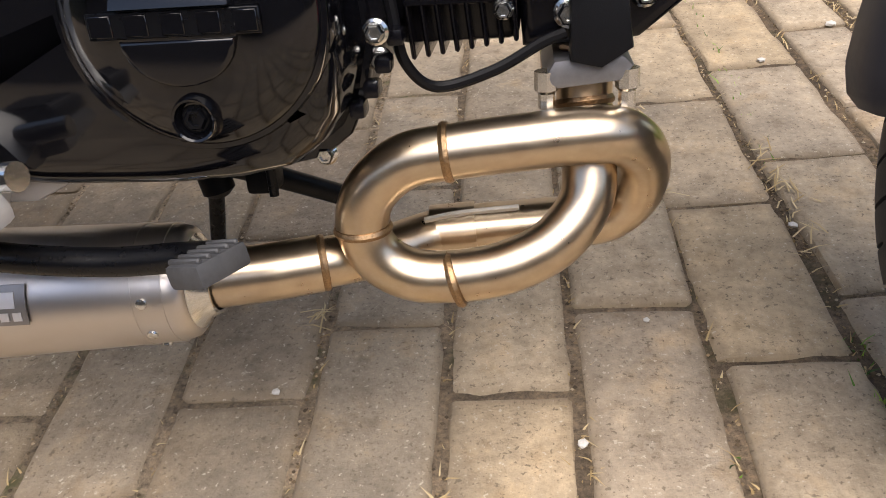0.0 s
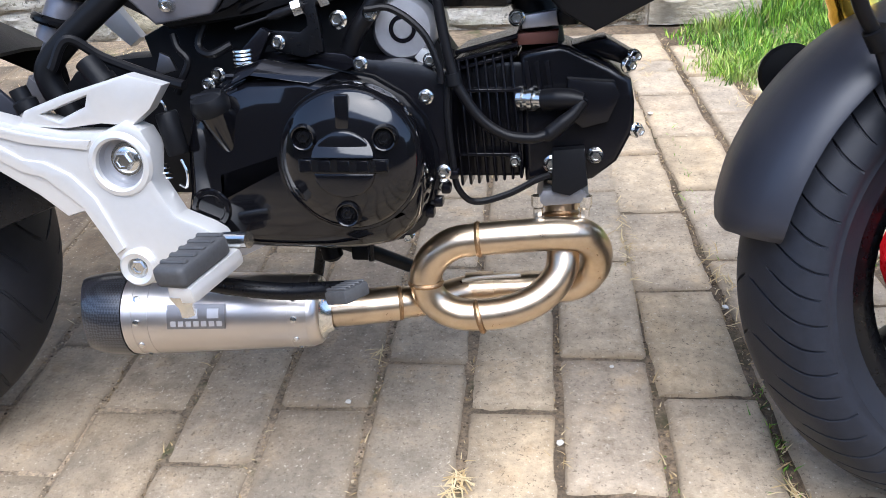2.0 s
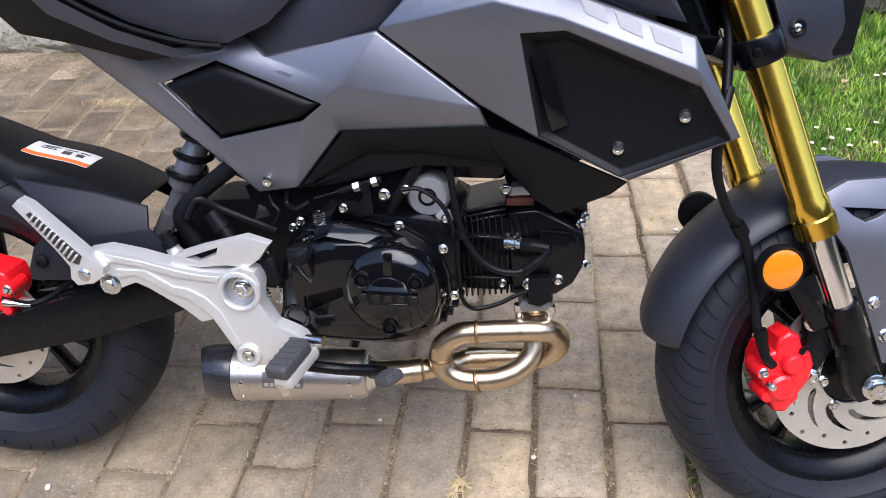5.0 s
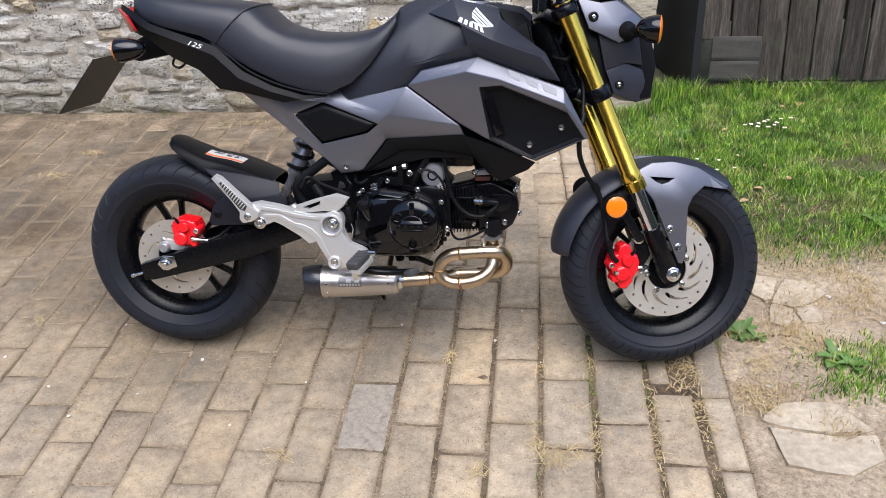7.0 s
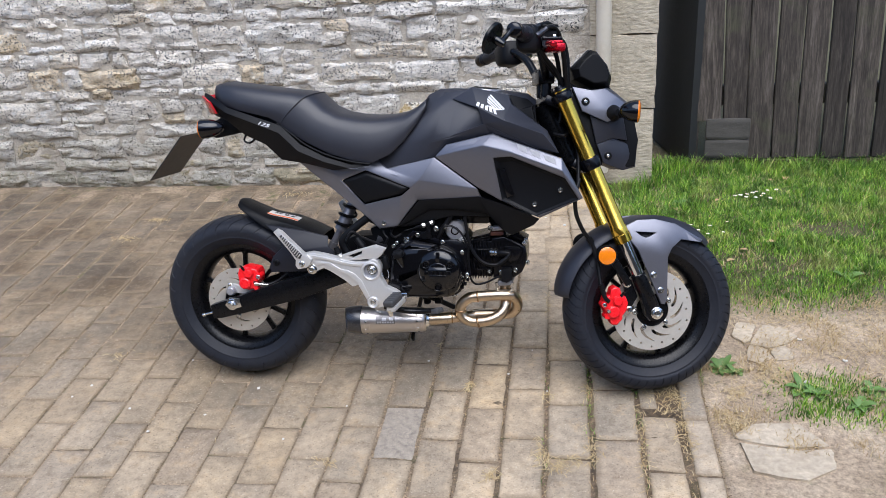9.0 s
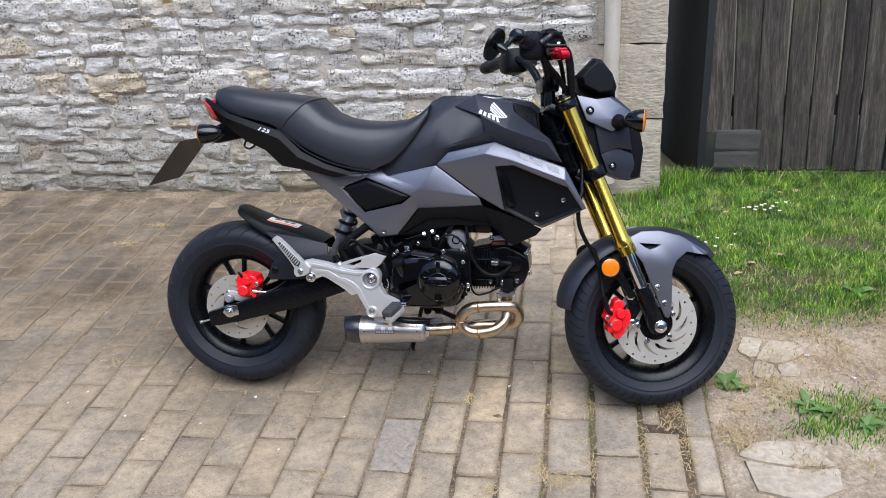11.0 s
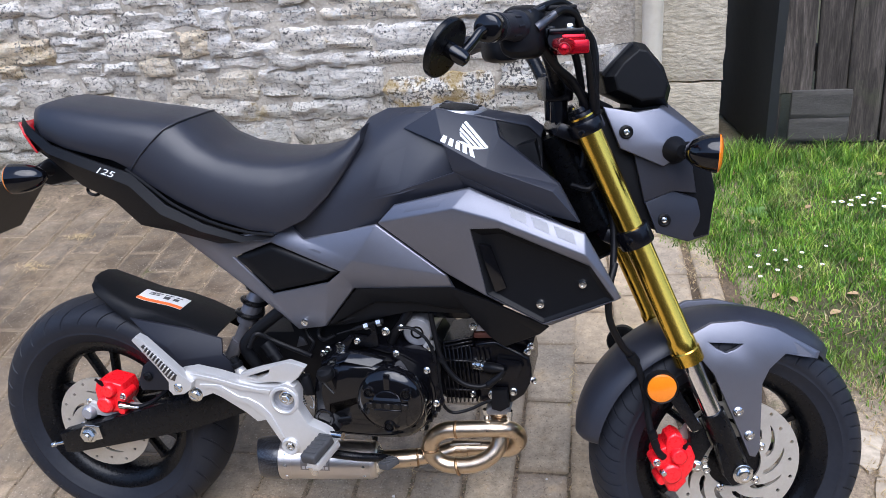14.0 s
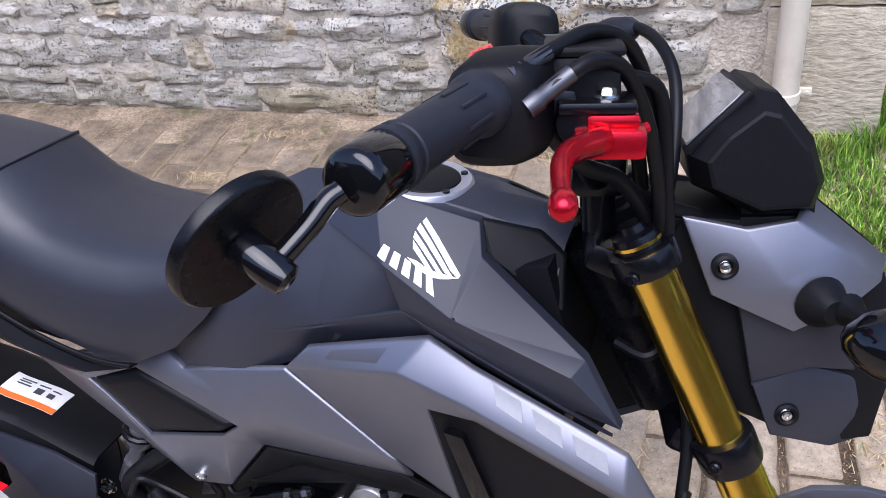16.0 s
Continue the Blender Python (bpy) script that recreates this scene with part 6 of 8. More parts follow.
pair("tank_chamfer", facets(S, [(0, 1, 7), (1, 2, 7), (7, 2, 3, 6), (6, 3, 4), (6, 4, 5)], 0.006, 0.002), MATT_BLACK, tank)
# black panel put in for the dark void between tank side and fork
pair("nose_duct", facets([(0.797, -0.046, 0.830), (0.846, -0.035, 0.818), (0.868, -0.034, 0.797), (0.872, -0.060, 0.755), (0.812, -0.063, 0.801)], [(0, 1, 2, 4), (4, 2, 3)], 0.006, 0.002), BLACK_PLASTIC, tank)
bm = lathe([(0.020, 0.0), (0.032, 0.002), (0.0435, 0.003), (0.0455, 0.001), (0.0465, -0.003)], 48)
bm.transform(Matrix.Translation((0.728, 0, 0.8430)) @ Matrix.Rotation(radians(5), 4, "Y") @ Matrix.Rotation(radians(90), 4, "X"))
cap = part("filler_cap_ring", bm, STARTER_GREY, tank, "silver fuel filler ring")
bm = lathe([(0, 0.004), (0.028, 0.004), (0.033, 0.003), (0.0345, 0.0)], 40)
bm.transform(Matrix.Translation((0.728, 0, 0.8437)) @ Matrix.Rotation(radians(5), 4, "Y") @ Matrix.Rotation(radians(90), 4, "X"))
part("filler_flap", bm, BLACK_PLASTIC, cap)
for a in (0.6, 2.5, 3.9, 5.6):
    part("ring_screw", rod((0.728 + 0.038 * math.cos(a), 0.038 * math.sin(a), 0.8440 - 0.0033 * math.cos(a)), (0.728 + 0.038 * math.cos(a), 0.038 * math.sin(a), 1), [(0, 0), (0.0035, 0), (0.0035, 0.0035), (0, 0.0035)], 10), BLACK_PAINT, cap)

# grey side cover with black inset
G = [(0.200, -0.082, 0.664), (0.320, -0.091, 0.638), (0.414, -0.075, 0.656), (0.437, -0.072, 0.659), (0.463, -0.078, 0.636), (0.598, -0.089, 0.667), (0.715, -0.098, 0.584), (0.726, -0.090, 0.558), (0.546, -0.076, 0.547), (0.487, -0.075, 0.473), (0.435, -0.074, 0.465), (0.403, -0.077, 0.497),
     (0.334, -0.087, 0.603), (0.405, -0.087, 0.631), (0.531, -0.096, 0.584), (0.504, -0.091, 0.562), (0.397, -0.085, 0.535), (0.555, -0.096, 0.606)]
bm = facets(G, [(0, 1, 13, 12), (1, 2, 3, 4, 13), (4, 17, 14, 13), (4, 5, 17), (5, 6, 17), (6, 7, 8, 14, 17), (14, 8, 15), (8, 9, 15), (15, 9, 10, 16), (16, 10, 11), (16, 11, 12), (11, 0, 12)], 0.006, 0.0028)
cover_g = pair("side_cover", bm, GREY_PAINT, bike, "matt grey faceted side cover")
RIM = [(0.337, -0.084, 0.602), (0.405, -0.084, 0.628), (0.527, -0.093, 0.584), (0.502, -0.088, 0.565), (0.399, -0.082, 0.539)]
BED = [(0.355, -0.0885, 0.601), (0.408, -0.0885, 0.619), (0.512, -0.0975, 0.582), (0.495, -0.0925, 0.57), (0.403, -0.0865, 0.549)]
pair("inset", facets(RIM + BED, [(0, 1, 6, 5), (1, 2, 7, 6), (2, 3, 8, 7), (3, 4, 9, 8), (4, 0, 5, 9), (5, 6, 7, 8, 9)], 0.008, 0.004), BLACK_PLASTIC, cover_g, "black textured inset")


def panel_screw(p, parent, way=(0, -1, 0)):
    part("panel_screw", rod(p, Vector(p) + Vector(way), [(0, 0.0035), (0.0025, 0.0035), (0.003, 0.005), (0.0062, 0.0045), (0.0068, 0.001), (0.0075, 0.0), (0.0075, -0.004)], 16), CHROME, parent, "bright socket screw")


panel_screw((0.450, -0.077, 0.482), cover_g)
# shroud with black insert
H = [(0.601, -0.090, 0.670), (0.632, -0.095, 0.702), (0.757, -0.092, 0.731), (0.802, -0.105, 0.715), (0.941, -0.130, 0.670), (0.997, -0.128, 0.565), (0.886, -0.118, 0.510), (0.781, -0.103, 0.552), (0.717, -0.100, 0.587),
     (0.733, -0.114, 0.703), (0.800, -0.126, 0.689), (0.943, -0.146, 0.639), (0.761, -0.115, 0.669), (0.808, -0.126, 0.674), (0.950, -0.137, 0.619), (0.986, -0.134, 0.563), (0.875, -0.122, 0.514), (0.783, -0.109, 0.556)]
bm = facets(H, [(0, 1, 2, 9), (2, 3, 10, 9), (3, 4, 11, 10), (0, 9, 12, 8), (9, 10, 13, 12), (10, 11, 14, 13), (11, 4, 5), (14, 11, 5, 15), (15, 5, 6, 16), (16, 6, 7, 17), (17, 7, 8, 12)], 0.006, 0.0028)
shroud = pair("shroud", bm, GREY_PAINT, bike, "matt grey radiator shroud")
Iq = [(0.761, -0.113, 0.669), (0.808, -0.123, 0.674), (0.950, -0.134, 0.619), (0.986, -0.131, 0.563), (0.875, -0.119, 0.514), (0.783, -0.106, 0.556)]
Ir = [(0.776, -0.099, 0.655), (0.811, -0.109, 0.662), (0.945, -0.123, 0.611), (0.974, -0.125, 0.566), (0.876, -0.113, 0.521), (0.793, -0.100, 0.560)]
pair("shroud_insert", facets(Iq + Ir, [(0, 1, 7, 6), (1, 2, 8, 7), (2, 3, 9, 8), (3, 4, 10, 9), (4, 5, 11, 10), (5, 0, 6, 11), (6, 7, 8, 9, 10, 11)], 0.005, 0.0015), BLACK_PLASTIC, shroud, "black plastic shroud insert")
pair("insert_slot", slab([(0.772, 0.643), (0.791, 0.640), (0.816, 0.570), (0.798, 0.562)], -0.1110, -0.100, 0.002), BLACK_GLOSS, shroud)
panel_screw((0.871, -0.114, 0.546), shroud)
panel_screw((0.938, -0.123, 0.586), shroud)
# black lower panel between shroud and engine
U = [(0.551, -0.080, 0.548), (0.718, -0.094, 0.562), (0.779, -0.101, 0.545), (0.884, -0.114, 0.506), (0.868, -0.099, 0.486), (0.807, -0.085, 0.454), (0.780, -0.078, 0.469), (0.739, -0.072, 0.512), (0.645, -0.069, 0.522), (0.580, -0.068, 0.520), (0.501, -0.070, 0.478), (0.491, -0.075, 0.474)]
pair("lower_panel", facets(U, [(0, 1, 7, 8), (0, 8, 9), (0, 9, 10, 11), (1, 2, 6, 7), (2, 3, 4), (2, 4, 5, 6)], 0.006, 0.002), BLACK_PLASTIC, bike, "black plastic lower fairing")

# tail: black side panel with a ridge, lamp, plate
up_ = [(-0.062, -0.052, 0.846), (-0.030, -0.084, 0.838), (0.025, -0.104, 0.806), (0.096, -0.110, 0.783), (0.175, -0.110, 0.757), (0.232, -0.112, 0.704), (0.300, -0.114, 0.671), (0.372, -0.114, 0.650), (0.428, -0.106, 0.652)]
rd = [(-0.066, -0.052, 0.832), (-0.034, -0.088, 0.824), (0.020, -0.110, 0.793), (0.092, -0.117, 0.768), (0.172, -0.118, 0.738), (0.226, -0.120, 0.688), (0.298, -0.121, 0.659), (0.368, -0.119, 0.641), (0.420, -0.106, 0.647)]
lo_ = [(-0.055, -0.045, 0.790), (-0.022, -0.062, 0.778), (0.005, -0.078, 0.772), (0.063, -0.088, 0.730), (0.123, -0.092, 0.704), (0.170, -0.096, 0.662), (0.240, -0.102, 0.652), (0.320, -0.106, 0.634), (0.415, -0.102, 0.645)]
mid = [tuple((a + b) / 2 + (0 if i != 1 else -0.002) for i, (a, b) in enumerate(zip(p, q))) for p, q in zip(rd, lo_)]
tail = pair("tail_panel", sheet([up_, rd, mid, lo_], 0.004), BLACK_PLASTIC, bike, "satin black tail side panel")
part("tail_core", slab([(-0.022, 0.838), (0.0, 0.832), (0.10, 0.805), (0.17, 0.790), (0.25, 0.735), (0.30, 0.705), (0.36, 0.680), (0.42, 0.668), (0.42, 0.650), (0.30, 0.645), (0.18, 0.668), (0.12, 0.71), (0.06, 0.74), (-0.015, 0.785)], -0.080, 0.080, 0.005), BLACK_PLASTIC, bike)
TAIL_RED = material("red_lens", (0.55, 0.01, 0.02), 0.12, vary=0.15, scale=80, bump=0.1, bump_scale=120, coat=0.6)
pair("tail_lamp", facets([(-0.074, -0.052, 0.838), (-0.034, -0.0925, 0.822), (-0.018, -0.0905, 0.790), (-0.050, -0.050, 0.784), (-0.082, -0.0, 0.836), (-0.058, 0.0, 0.782)], [(0, 1, 2, 3), (4, 0, 3, 5)], 0.006, 0.002, inward=(1, 0, 0)), TAIL_RED, bike, "red tail lamp lens")
fender = part("plate_holder", facets([(-0.03, -0.03, 0.775), (0.05, -0.03, 0.735), (-0.05, -0.03, 0.715), (-0.11, -0.03, 0.735), (-0.03, 0.03, 0.775), (0.05, 0.03, 0.735), (-0.05, 0.03, 0.715), (-0.11, 0.03, 0.735)], [(0, 1, 2, 3), (7, 6, 5, 4), (0, 4, 5, 1), (1, 5, 6, 2), (2, 6, 7, 3), (3, 7, 4, 0)], 0, 0.006), BLACK_PLASTIC, bike, "black plastic plate holder")
m = Matrix.Translation((-0.180, 0.0, 0.664)) @ Matrix.Rotation(radians(-50), 4, "Y")
part("number_plate", box(0, 0, 0, 0.165, 0.185, 0.003, 0.001, 1), material("plate_back", (0.016, 0.016, 0.016), 0.4, vary=0.2, scale=8, bump=0.1), fender, "back of a dark number plate", m=m)
part("plate_bracket", box(0.03, 0, 0.010, 0.07, 0.09, 0.014, 0.004), BLACK_PLASTIC, fender, m=m)


def indicator(p, way, lens_way, m=None, parent=bike, s=1.0, fat=1.0, short=1.0):
    """A stubby bullet indicator: stalk, black shell, amber lens."""
    p, w, lw = Vector(p), Vector(way).normalized(), Vector(lens_way).normalized()
    c = p + w * 0.038 * s
    ind = part("indicator", rod(p, c, [(0, 0), (0.013 * s, 0), (0.011 * s, 0.006 * s), (0.0075 * s, 0.012 * s), (0.0075 * s, 0.040 * s), (0, 0.040 * s)], 16), BLACK_PLASTIC, parent, "black indicator with amber lens", m=m)
    c = c + w * 0.022 * s
    prof = [(0, -0.046), (0.008, -0.043), (0.0155, -0.032), (0.0205, -0.018), (0.0232, -0.002), (0.0235, 0.010)]
    part("indicator_shell", rod(c, c + lw, [(r * s * fat, (0.010 + (y - 0.010) * short) * s) for r, y in prof], 24), BLACK_GLOSS, ind, m=m)
    part("indicator_lens", rod(c, c + lw, [(r * s * fat, y * s) for r, y in ((0.0235, 0.010), (0.0228, 0.012), (0.019, 0.0145), (0.012, 0.016), (0, 0.0165))], 24), AMBER, ind, "amber lens", m=m)
    return ind


AMBER = material("amber_lens", (0.75, 0.20, 0.004), 0.15, vary=0.12, scale=120, bump=0.15, bump_scale=160, coat=0.6)
indicator((-0.030, -0.050, 0.753), (-0.12, -1, -0.04), (-1, -0.05, -0.08), s=1.15)
indicator((-0.030, 0.050, 0.753), (-0.12, 1, -0.04), (-1, 0.05, -0.08), s=1.15)
part("tail_hook", tube([(0.055, -0.05, 0.735), (0.045, -0.052, 0.712), (0.060, -0.052, 0.704), (0.078, -0.05, 0.716)], 0.003, 8), BLACK_PAINT, bike)

# front fork
HARD_CHROME = material("hard_chrome", (0.86, 0.85, 0.87), 0.12, 1.0, vary=0.04, bump=0.02)
fork = new("front_fork")
fork.parent = bike
FD = Vector((math.sin(radians(23.6)), 0, -math.cos(radians(23.6))))
for sy in (-0.083, 0.083):
    p0 = Vector((0.9135, sy, 0.832))
    leg = part("fork_tube", rod(p0, p0 + FD, [(0, 0.012), (0.0205, 0.012), (0.0205, 0.392), (0.0225, 0.396), (0.0225, 0.414), (0.0245, 0.416), (0.0245, 0.438), (0.016, 0.440)], 40), GOLD, fork, "gold anodised upper fork tube", m=STEER)
    part("fork_cap", rod(p0, p0 + FD, [(0, -0.012), (0.010, -0.012), (0.011, -0.006), (0.018, -0.004), (0.0195, 0.003), (0.0195, 0.014)], 24), ENGINE_BLACK, leg, m=STEER)
    part("cap_band", rod(p0, p0 + FD, [(0.0198, 0.001), (0.0203, 0.001), (0.0203, 0.004), (0.0198, 0.004)], 24), GOLD, leg, m=STEER)
    part("stanchion", rod(p0, p0 + FD, [(0.0162, 0.43), (0.0162, 0.56)], 28), HARD_CHROME, leg, "chromed inner tube", m=STEER)
    bm = rod(p0, p0 + FD, [(0.0162, 0.535), (0.0195, 0.536), (0.0202, 0.55), (0.0202, 0.64), (0.014, 0.652), (0, 0.653)], 28)
    part("fork_leg", bm, BLACK_PAINT, leg, "black lower fork leg", m=STEER)
    part("leg_foot", slab([(1.150, 0.300), (1.176, 0.262), (1.196, 0.240), (1.192, 0.222), (1.160, 0.214), (1.146, 0.232), (1.132, 0.290)], sy - 0.018, sy + 0.010, 0.005, 2), BLACK_PAINT, leg, m=STEER)
for z0, nm, rl in ((0.012, "top_clamp", 0.022), (0.196, "bottom_clamp", 0.032)):
    c = Vector((0.9135, 0, 0.832)) + FD * (z0 + 0.012)
    g = box(0, 0, 0, 0.05, 0.15, 0.024, 0.006)
    g.transform(Matrix.Translation(c + Vector((-0.022, 0, -0.008))) @ Matrix.Rotation(radians(23.6), 4, "Y"))
    cl = part(nm, g, ENGINE_BLACK, fork, "black fork clamp", m=STEER)
    for sy in (-0.083, 0.083):
        part("clamp_ring", rod(c + Vector((0, sy, 0)) - FD * 0.016, c + Vector((0, sy, 0)) + FD, [(0.0205, 0), (0.0265, 0.001), (0.0275, 0.004), (0.0275, rl - 0.004), (0.0265, rl - 0.001), (0.0205, rl)], 32), ENGINE_BLACK, cl, m=STEER)
    part("clamp_bolt", bolt(c + Vector((-0.014, -0.110, -0.004)), (-0.4, -1, 0), 0.004, 0.003), ENGINE_BLACK, cl, m=STEER)
part("front_axle", bolt((1.176, -0.103, 0.2365), (0, -1, 0), 0.0125, 0.008), CHROME, fork, m=STEER)
front_cal = caliper((1.066, -0.076, 0.256), STEER, -1, 1.0)
part("caliper_arm", slab([(1.048, 0.276), (1.052, 0.304), (1.064, 0.312), (1.076, 0.306), (1.084, 0.284), (1.080, 0.268)], -0.096, -0.062, 0.006, 3), RED, front_cal, m=STEER)
part("caliper_arm", slab([(1.040, 0.236), (1.056, 0.206), (1.070, 0.204), (1.086, 0.222), (1.082, 0.240)], -0.094, -0.062, 0.006, 3), RED, front_cal, m=STEER)
part("pad_pin", rod((1.044, -0.098, 0.246), (1.044, -0.12, 0.244), [(0, 0), (0.0055, 0), (0.0055, 0.008), (0.004, 0.010), (0, 0.010)], 8), CHROME, front_cal, m=STEER)
part("caliper_mount", slab([(1.090, 0.335), (1.115, 0.318), (1.13, 0.28), (1.105, 0.236), (1.085, 0.25), (1.095, 0.29)], -0.080, -0.066, 0.003), BLACK_PAINT, fork, m=STEER)
part("mount_bolt", bolt((1.100, -0.082, 0.318), (0, -1, 0), 0.0095, 0.005), CHROME, fork, m=STEER)
part("mount_bolt", bolt((1.106, -0.082, 0.244), (0, -1, 0), 0.0075, 0.005), CHROME, fork, m=STEER)
part("mount_bolt", bolt((1.122, -0.080, 0.236), (0, -1, 0), 0.006, 0.004), CHROME, fork, m=STEER)
ref = part("side_reflector", lathe([(0.021, -0.004), (0.0255, -0.009), (0.027, -0.006), (0.027, 0.006), (0, 0.006)], 40, at=(1.036, -0.106, 0.397)), BLACK_PLASTIC, fork, "round amber reflector in a black cup", m=STEER)
part("reflector_lens", lathe([(0, -0.0105), (0.018, -0.0095), (0.0235, -0.0075), (0.0238, -0.004)], 36, at=(1.036, -0.106, 0.397)), AMBER, ref, "amber lens", m=STEER)
part("reflector_stay", slab([(1.036, 0.42), (1.060, 0.40), (1.096, 0.34), (1.110, 0.318), (1.092, 0.312), (1.050, 0.376), (1.024, 0.392)], -0.098, -0.088, 0.002), BLACK_PAINT, fork, m=STEER)
hose = [(0.965, -0.09, 0.60), (0.952, -0.105, 0.56), (0.955, -0.098, 0.51), (0.978, -0.082, 0.462), (1.004, -0.074, 0.427), (1.018, -0.080, 0.375), (1.024, -0.090, 0.32), (1.034, -0.098, 0.285), (1.046, -0.096, 0.27)]
part("front_brake_hose", tube(hose, 0.0058, 10), HOSE, fork, "black front brake hose", m=STEER)
part("hose_clip", rod((0.998, -0.076, 0.436), (1.009, -0.073, 0.42), [(0, -0.008), (0.009, -0.008), (0.009, 0.008), (0, 0.008)], 12), BLACK_PLASTIC, fork, m=STEER)
part("hose_end", rod((1.024, -0.099, 0.318), (1.036, -0.098, 0.285), [(0, 0), (0.0075, 0), (0.0075, 0.012), (0.005, 0.014), (0.005, 0.03), (0, 0.03)], 10), BLACK_PLASTIC, fork, m=STEER)
part("horn", lathe([(0, -0.010), (0.006, -0.010), (0.008, -0.006), (0.026, -0.004), (0.029, 0.0), (0.025, 0.02), (0, 0.02)], 32, at=(1.000, 0.085, 0.398)), BLACK_PLASTIC, bike, "black round horn")

# front fender: shell and grey side bracket
rows = []
FA = [48, 53, 64, 76, 90, 104, 118, 132, 146, 158, 166, 169, 170.5]
FR = [0.247, 0.250, 0.252, 0.252, 0.252, 0.254, 0.258, 0.262, 0.264, 0.264, 0.2625, 0.260, 0.256]
FW = [0.036, 0.048, 0.056, 0.060, 0.062, 0.062, 0.062, 0.060, 0.058, 0.056, 0.052, 0.046, 0.036]
for a in [170.5, 169.8, 169, 167.5, 166] + [162 - 4 * k for k in range(28)] + [51, 48]:
    r, hw = float(np.interp(a, FA, FR)), float(np.interp(a, FA, FW))
    c, s = math.cos(radians(a)), math.sin(radians(a))
    dp = 0.018 + 0.006 * smooth(90, 110, a)
    rows.append([(1.178 + r2 * c, y, 0.2365 + r2 * s) for y, r2 in ((-hw - 0.006, r - dp), (-hw, r - 0.012), (-hw * 0.72, r - 0.001), (0, r + 0.006), (hw * 0.72, r - 0.001), (hw, r - 0.012), (hw + 0.006, r - dp))])
ff = part("front_fender", sheet(rows, 0.003, inward=(0, 0, -1)), MATT_BLACK, fork, "matt dark grey front mudguard", m=STEER)
fo = [(1.096, 0.470), (1.130, 0.486), (1.180, 0.488), (1.236, 0.474), (1.314, 0.428), (1.300, 0.424), (1.250, 0.432), (1.222, 0.410), (1.211, 0.385), (1.211, 0.270), (1.204, 0.256), (1.194, 0.258), (1.172, 0.310), (1.150, 0.360), (1.130, 0.405), (1.110, 0.430)]
bm = holed(fo, [[(1.124, 0.456), (1.180, 0.452), (1.166, 0.444), (1.150, 0.439), (1.136, 0.446)]], -0.082, -0.074, 0.002)
for v in bm.verts:
    if v.co.z > 0.425:
        v.co.y += (v.co.z - 0.425) * 0.30 + max(0, v.co.x - 1.23) * 0.25
br = part("fender_bracket", bm, GREY_PAINT, ff, "matt grey mudguard side bracket", m=STEER)
bm = holed(fo, [], 0.074, 0.082, 0.002)
part("fender_bracket", bm, GREY_PAINT, ff, m=STEER)
part("bracket_bolt", bolt((1.172, -0.083, 0.338), (0, -1, 0), 0.0065, 0.004), CHROME, br, m=STEER)
part("bracket_bolt", bolt((1.192, -0.083, 0.295), (0, -1, 0), 0.0065, 0.004), CHROME, br, m=STEER)

# headlamp fairing, clocks
fu = [(0.950, -0.066, 0.843), (1.001, -0.068, 0.833), (1.040, -0.062, 0.838), (1.075, -0.061, 0.814), (1.113, -0.054, 0.783), (1.087, -0.072, 0.770), (1.042, -0.078, 0.748), (0.976, -0.074, 0.778), (1.030, -0.074, 0.790), (1.060, -0.02, 0.846), (1.128, -0.02, 0.790)]
bm = facets(fu, [(0, 1, 8, 7), (1, 2, 3, 8), (8, 3, 4, 5), (7, 8, 5, 6), (2, 9, 10, 3), (3, 10, 4)], 0.006, 0.003)
light = pair("headlamp_fairing", bm, GREY_PAINT, fork, "matt grey headlamp fairing", m=STEER)
part("fairing_back", slab([(0.972, 0.835), (1.05, 0.838), (1.12, 0.785), (1.138, 0.70), (1.128, 0.63), (1.085, 0.622), (1.03, 0.645), (1.010, 0.70), (0.985, 0.78)], -0.046, 0.046, 0.008), BLACK_PLASTIC, light, m=STEER)
part("fairing_inner", slab([(0.935, 0.80), (0.955, 0.838), (1.00, 0.835), (1.03, 0.70), (1.045, 0.64), (1.00, 0.66), (0.965, 0.73)], -0.050, 0.050, 0.006), BLACK_PLASTIC, light, m=STEER)
bm = facets([(1.000, -0.062, 0.768), (1.042, -0.070, 0.752), (1.090, -0.060, 0.770), (1.104, -0.052, 0.700), (1.064, -0.060, 0.706), (1.018, -0.060, 0.690)], [(0, 1, 4, 5), (1, 2, 3, 4)], 0.006, 0.003)
# matt black instead of the fairing's grey: the cheek's shade as colour
pair("fairing_cheek", bm, MATT_BLACK, light, m=STEER)
fl_ = [(1.018, -0.064, 0.690), (1.064, -0.056, 0.707), (1.106, -0.046, 0.692), (1.136, -0.036, 0.672), (1.132, -0.036, 0.628), (1.094, -0.046, 0.620), (1.038, -0.062, 0.640), (1.104, -0.050, 0.660)]
pair("lower_fairing", facets(fl_, [(0, 1, 2, 7), (2, 3, 7), (7, 3, 4, 5), (0, 7, 5, 6)], 0.006, 0.003), MATT_BLACK, light, "dark grey lower headlamp surround", m=STEER)
part("headlamp", facets([(1.118, -0.042, 0.778), (1.134, -0.032, 0.70), (1.127, -0.026, 0.64), (1.118, 0.042, 0.778), (1.134, 0.032, 0.70), (1.127, 0.026, 0.64)], [(0, 1, 4, 3), (1, 2, 5, 4)], 0.004, 0.001, inward=(-1, 0, 0)), material("lamp_lens", (0.5, 0.52, 0.55), 0.08, vary=0.1, bump=0), light, "clear headlamp lens", m=STEER)
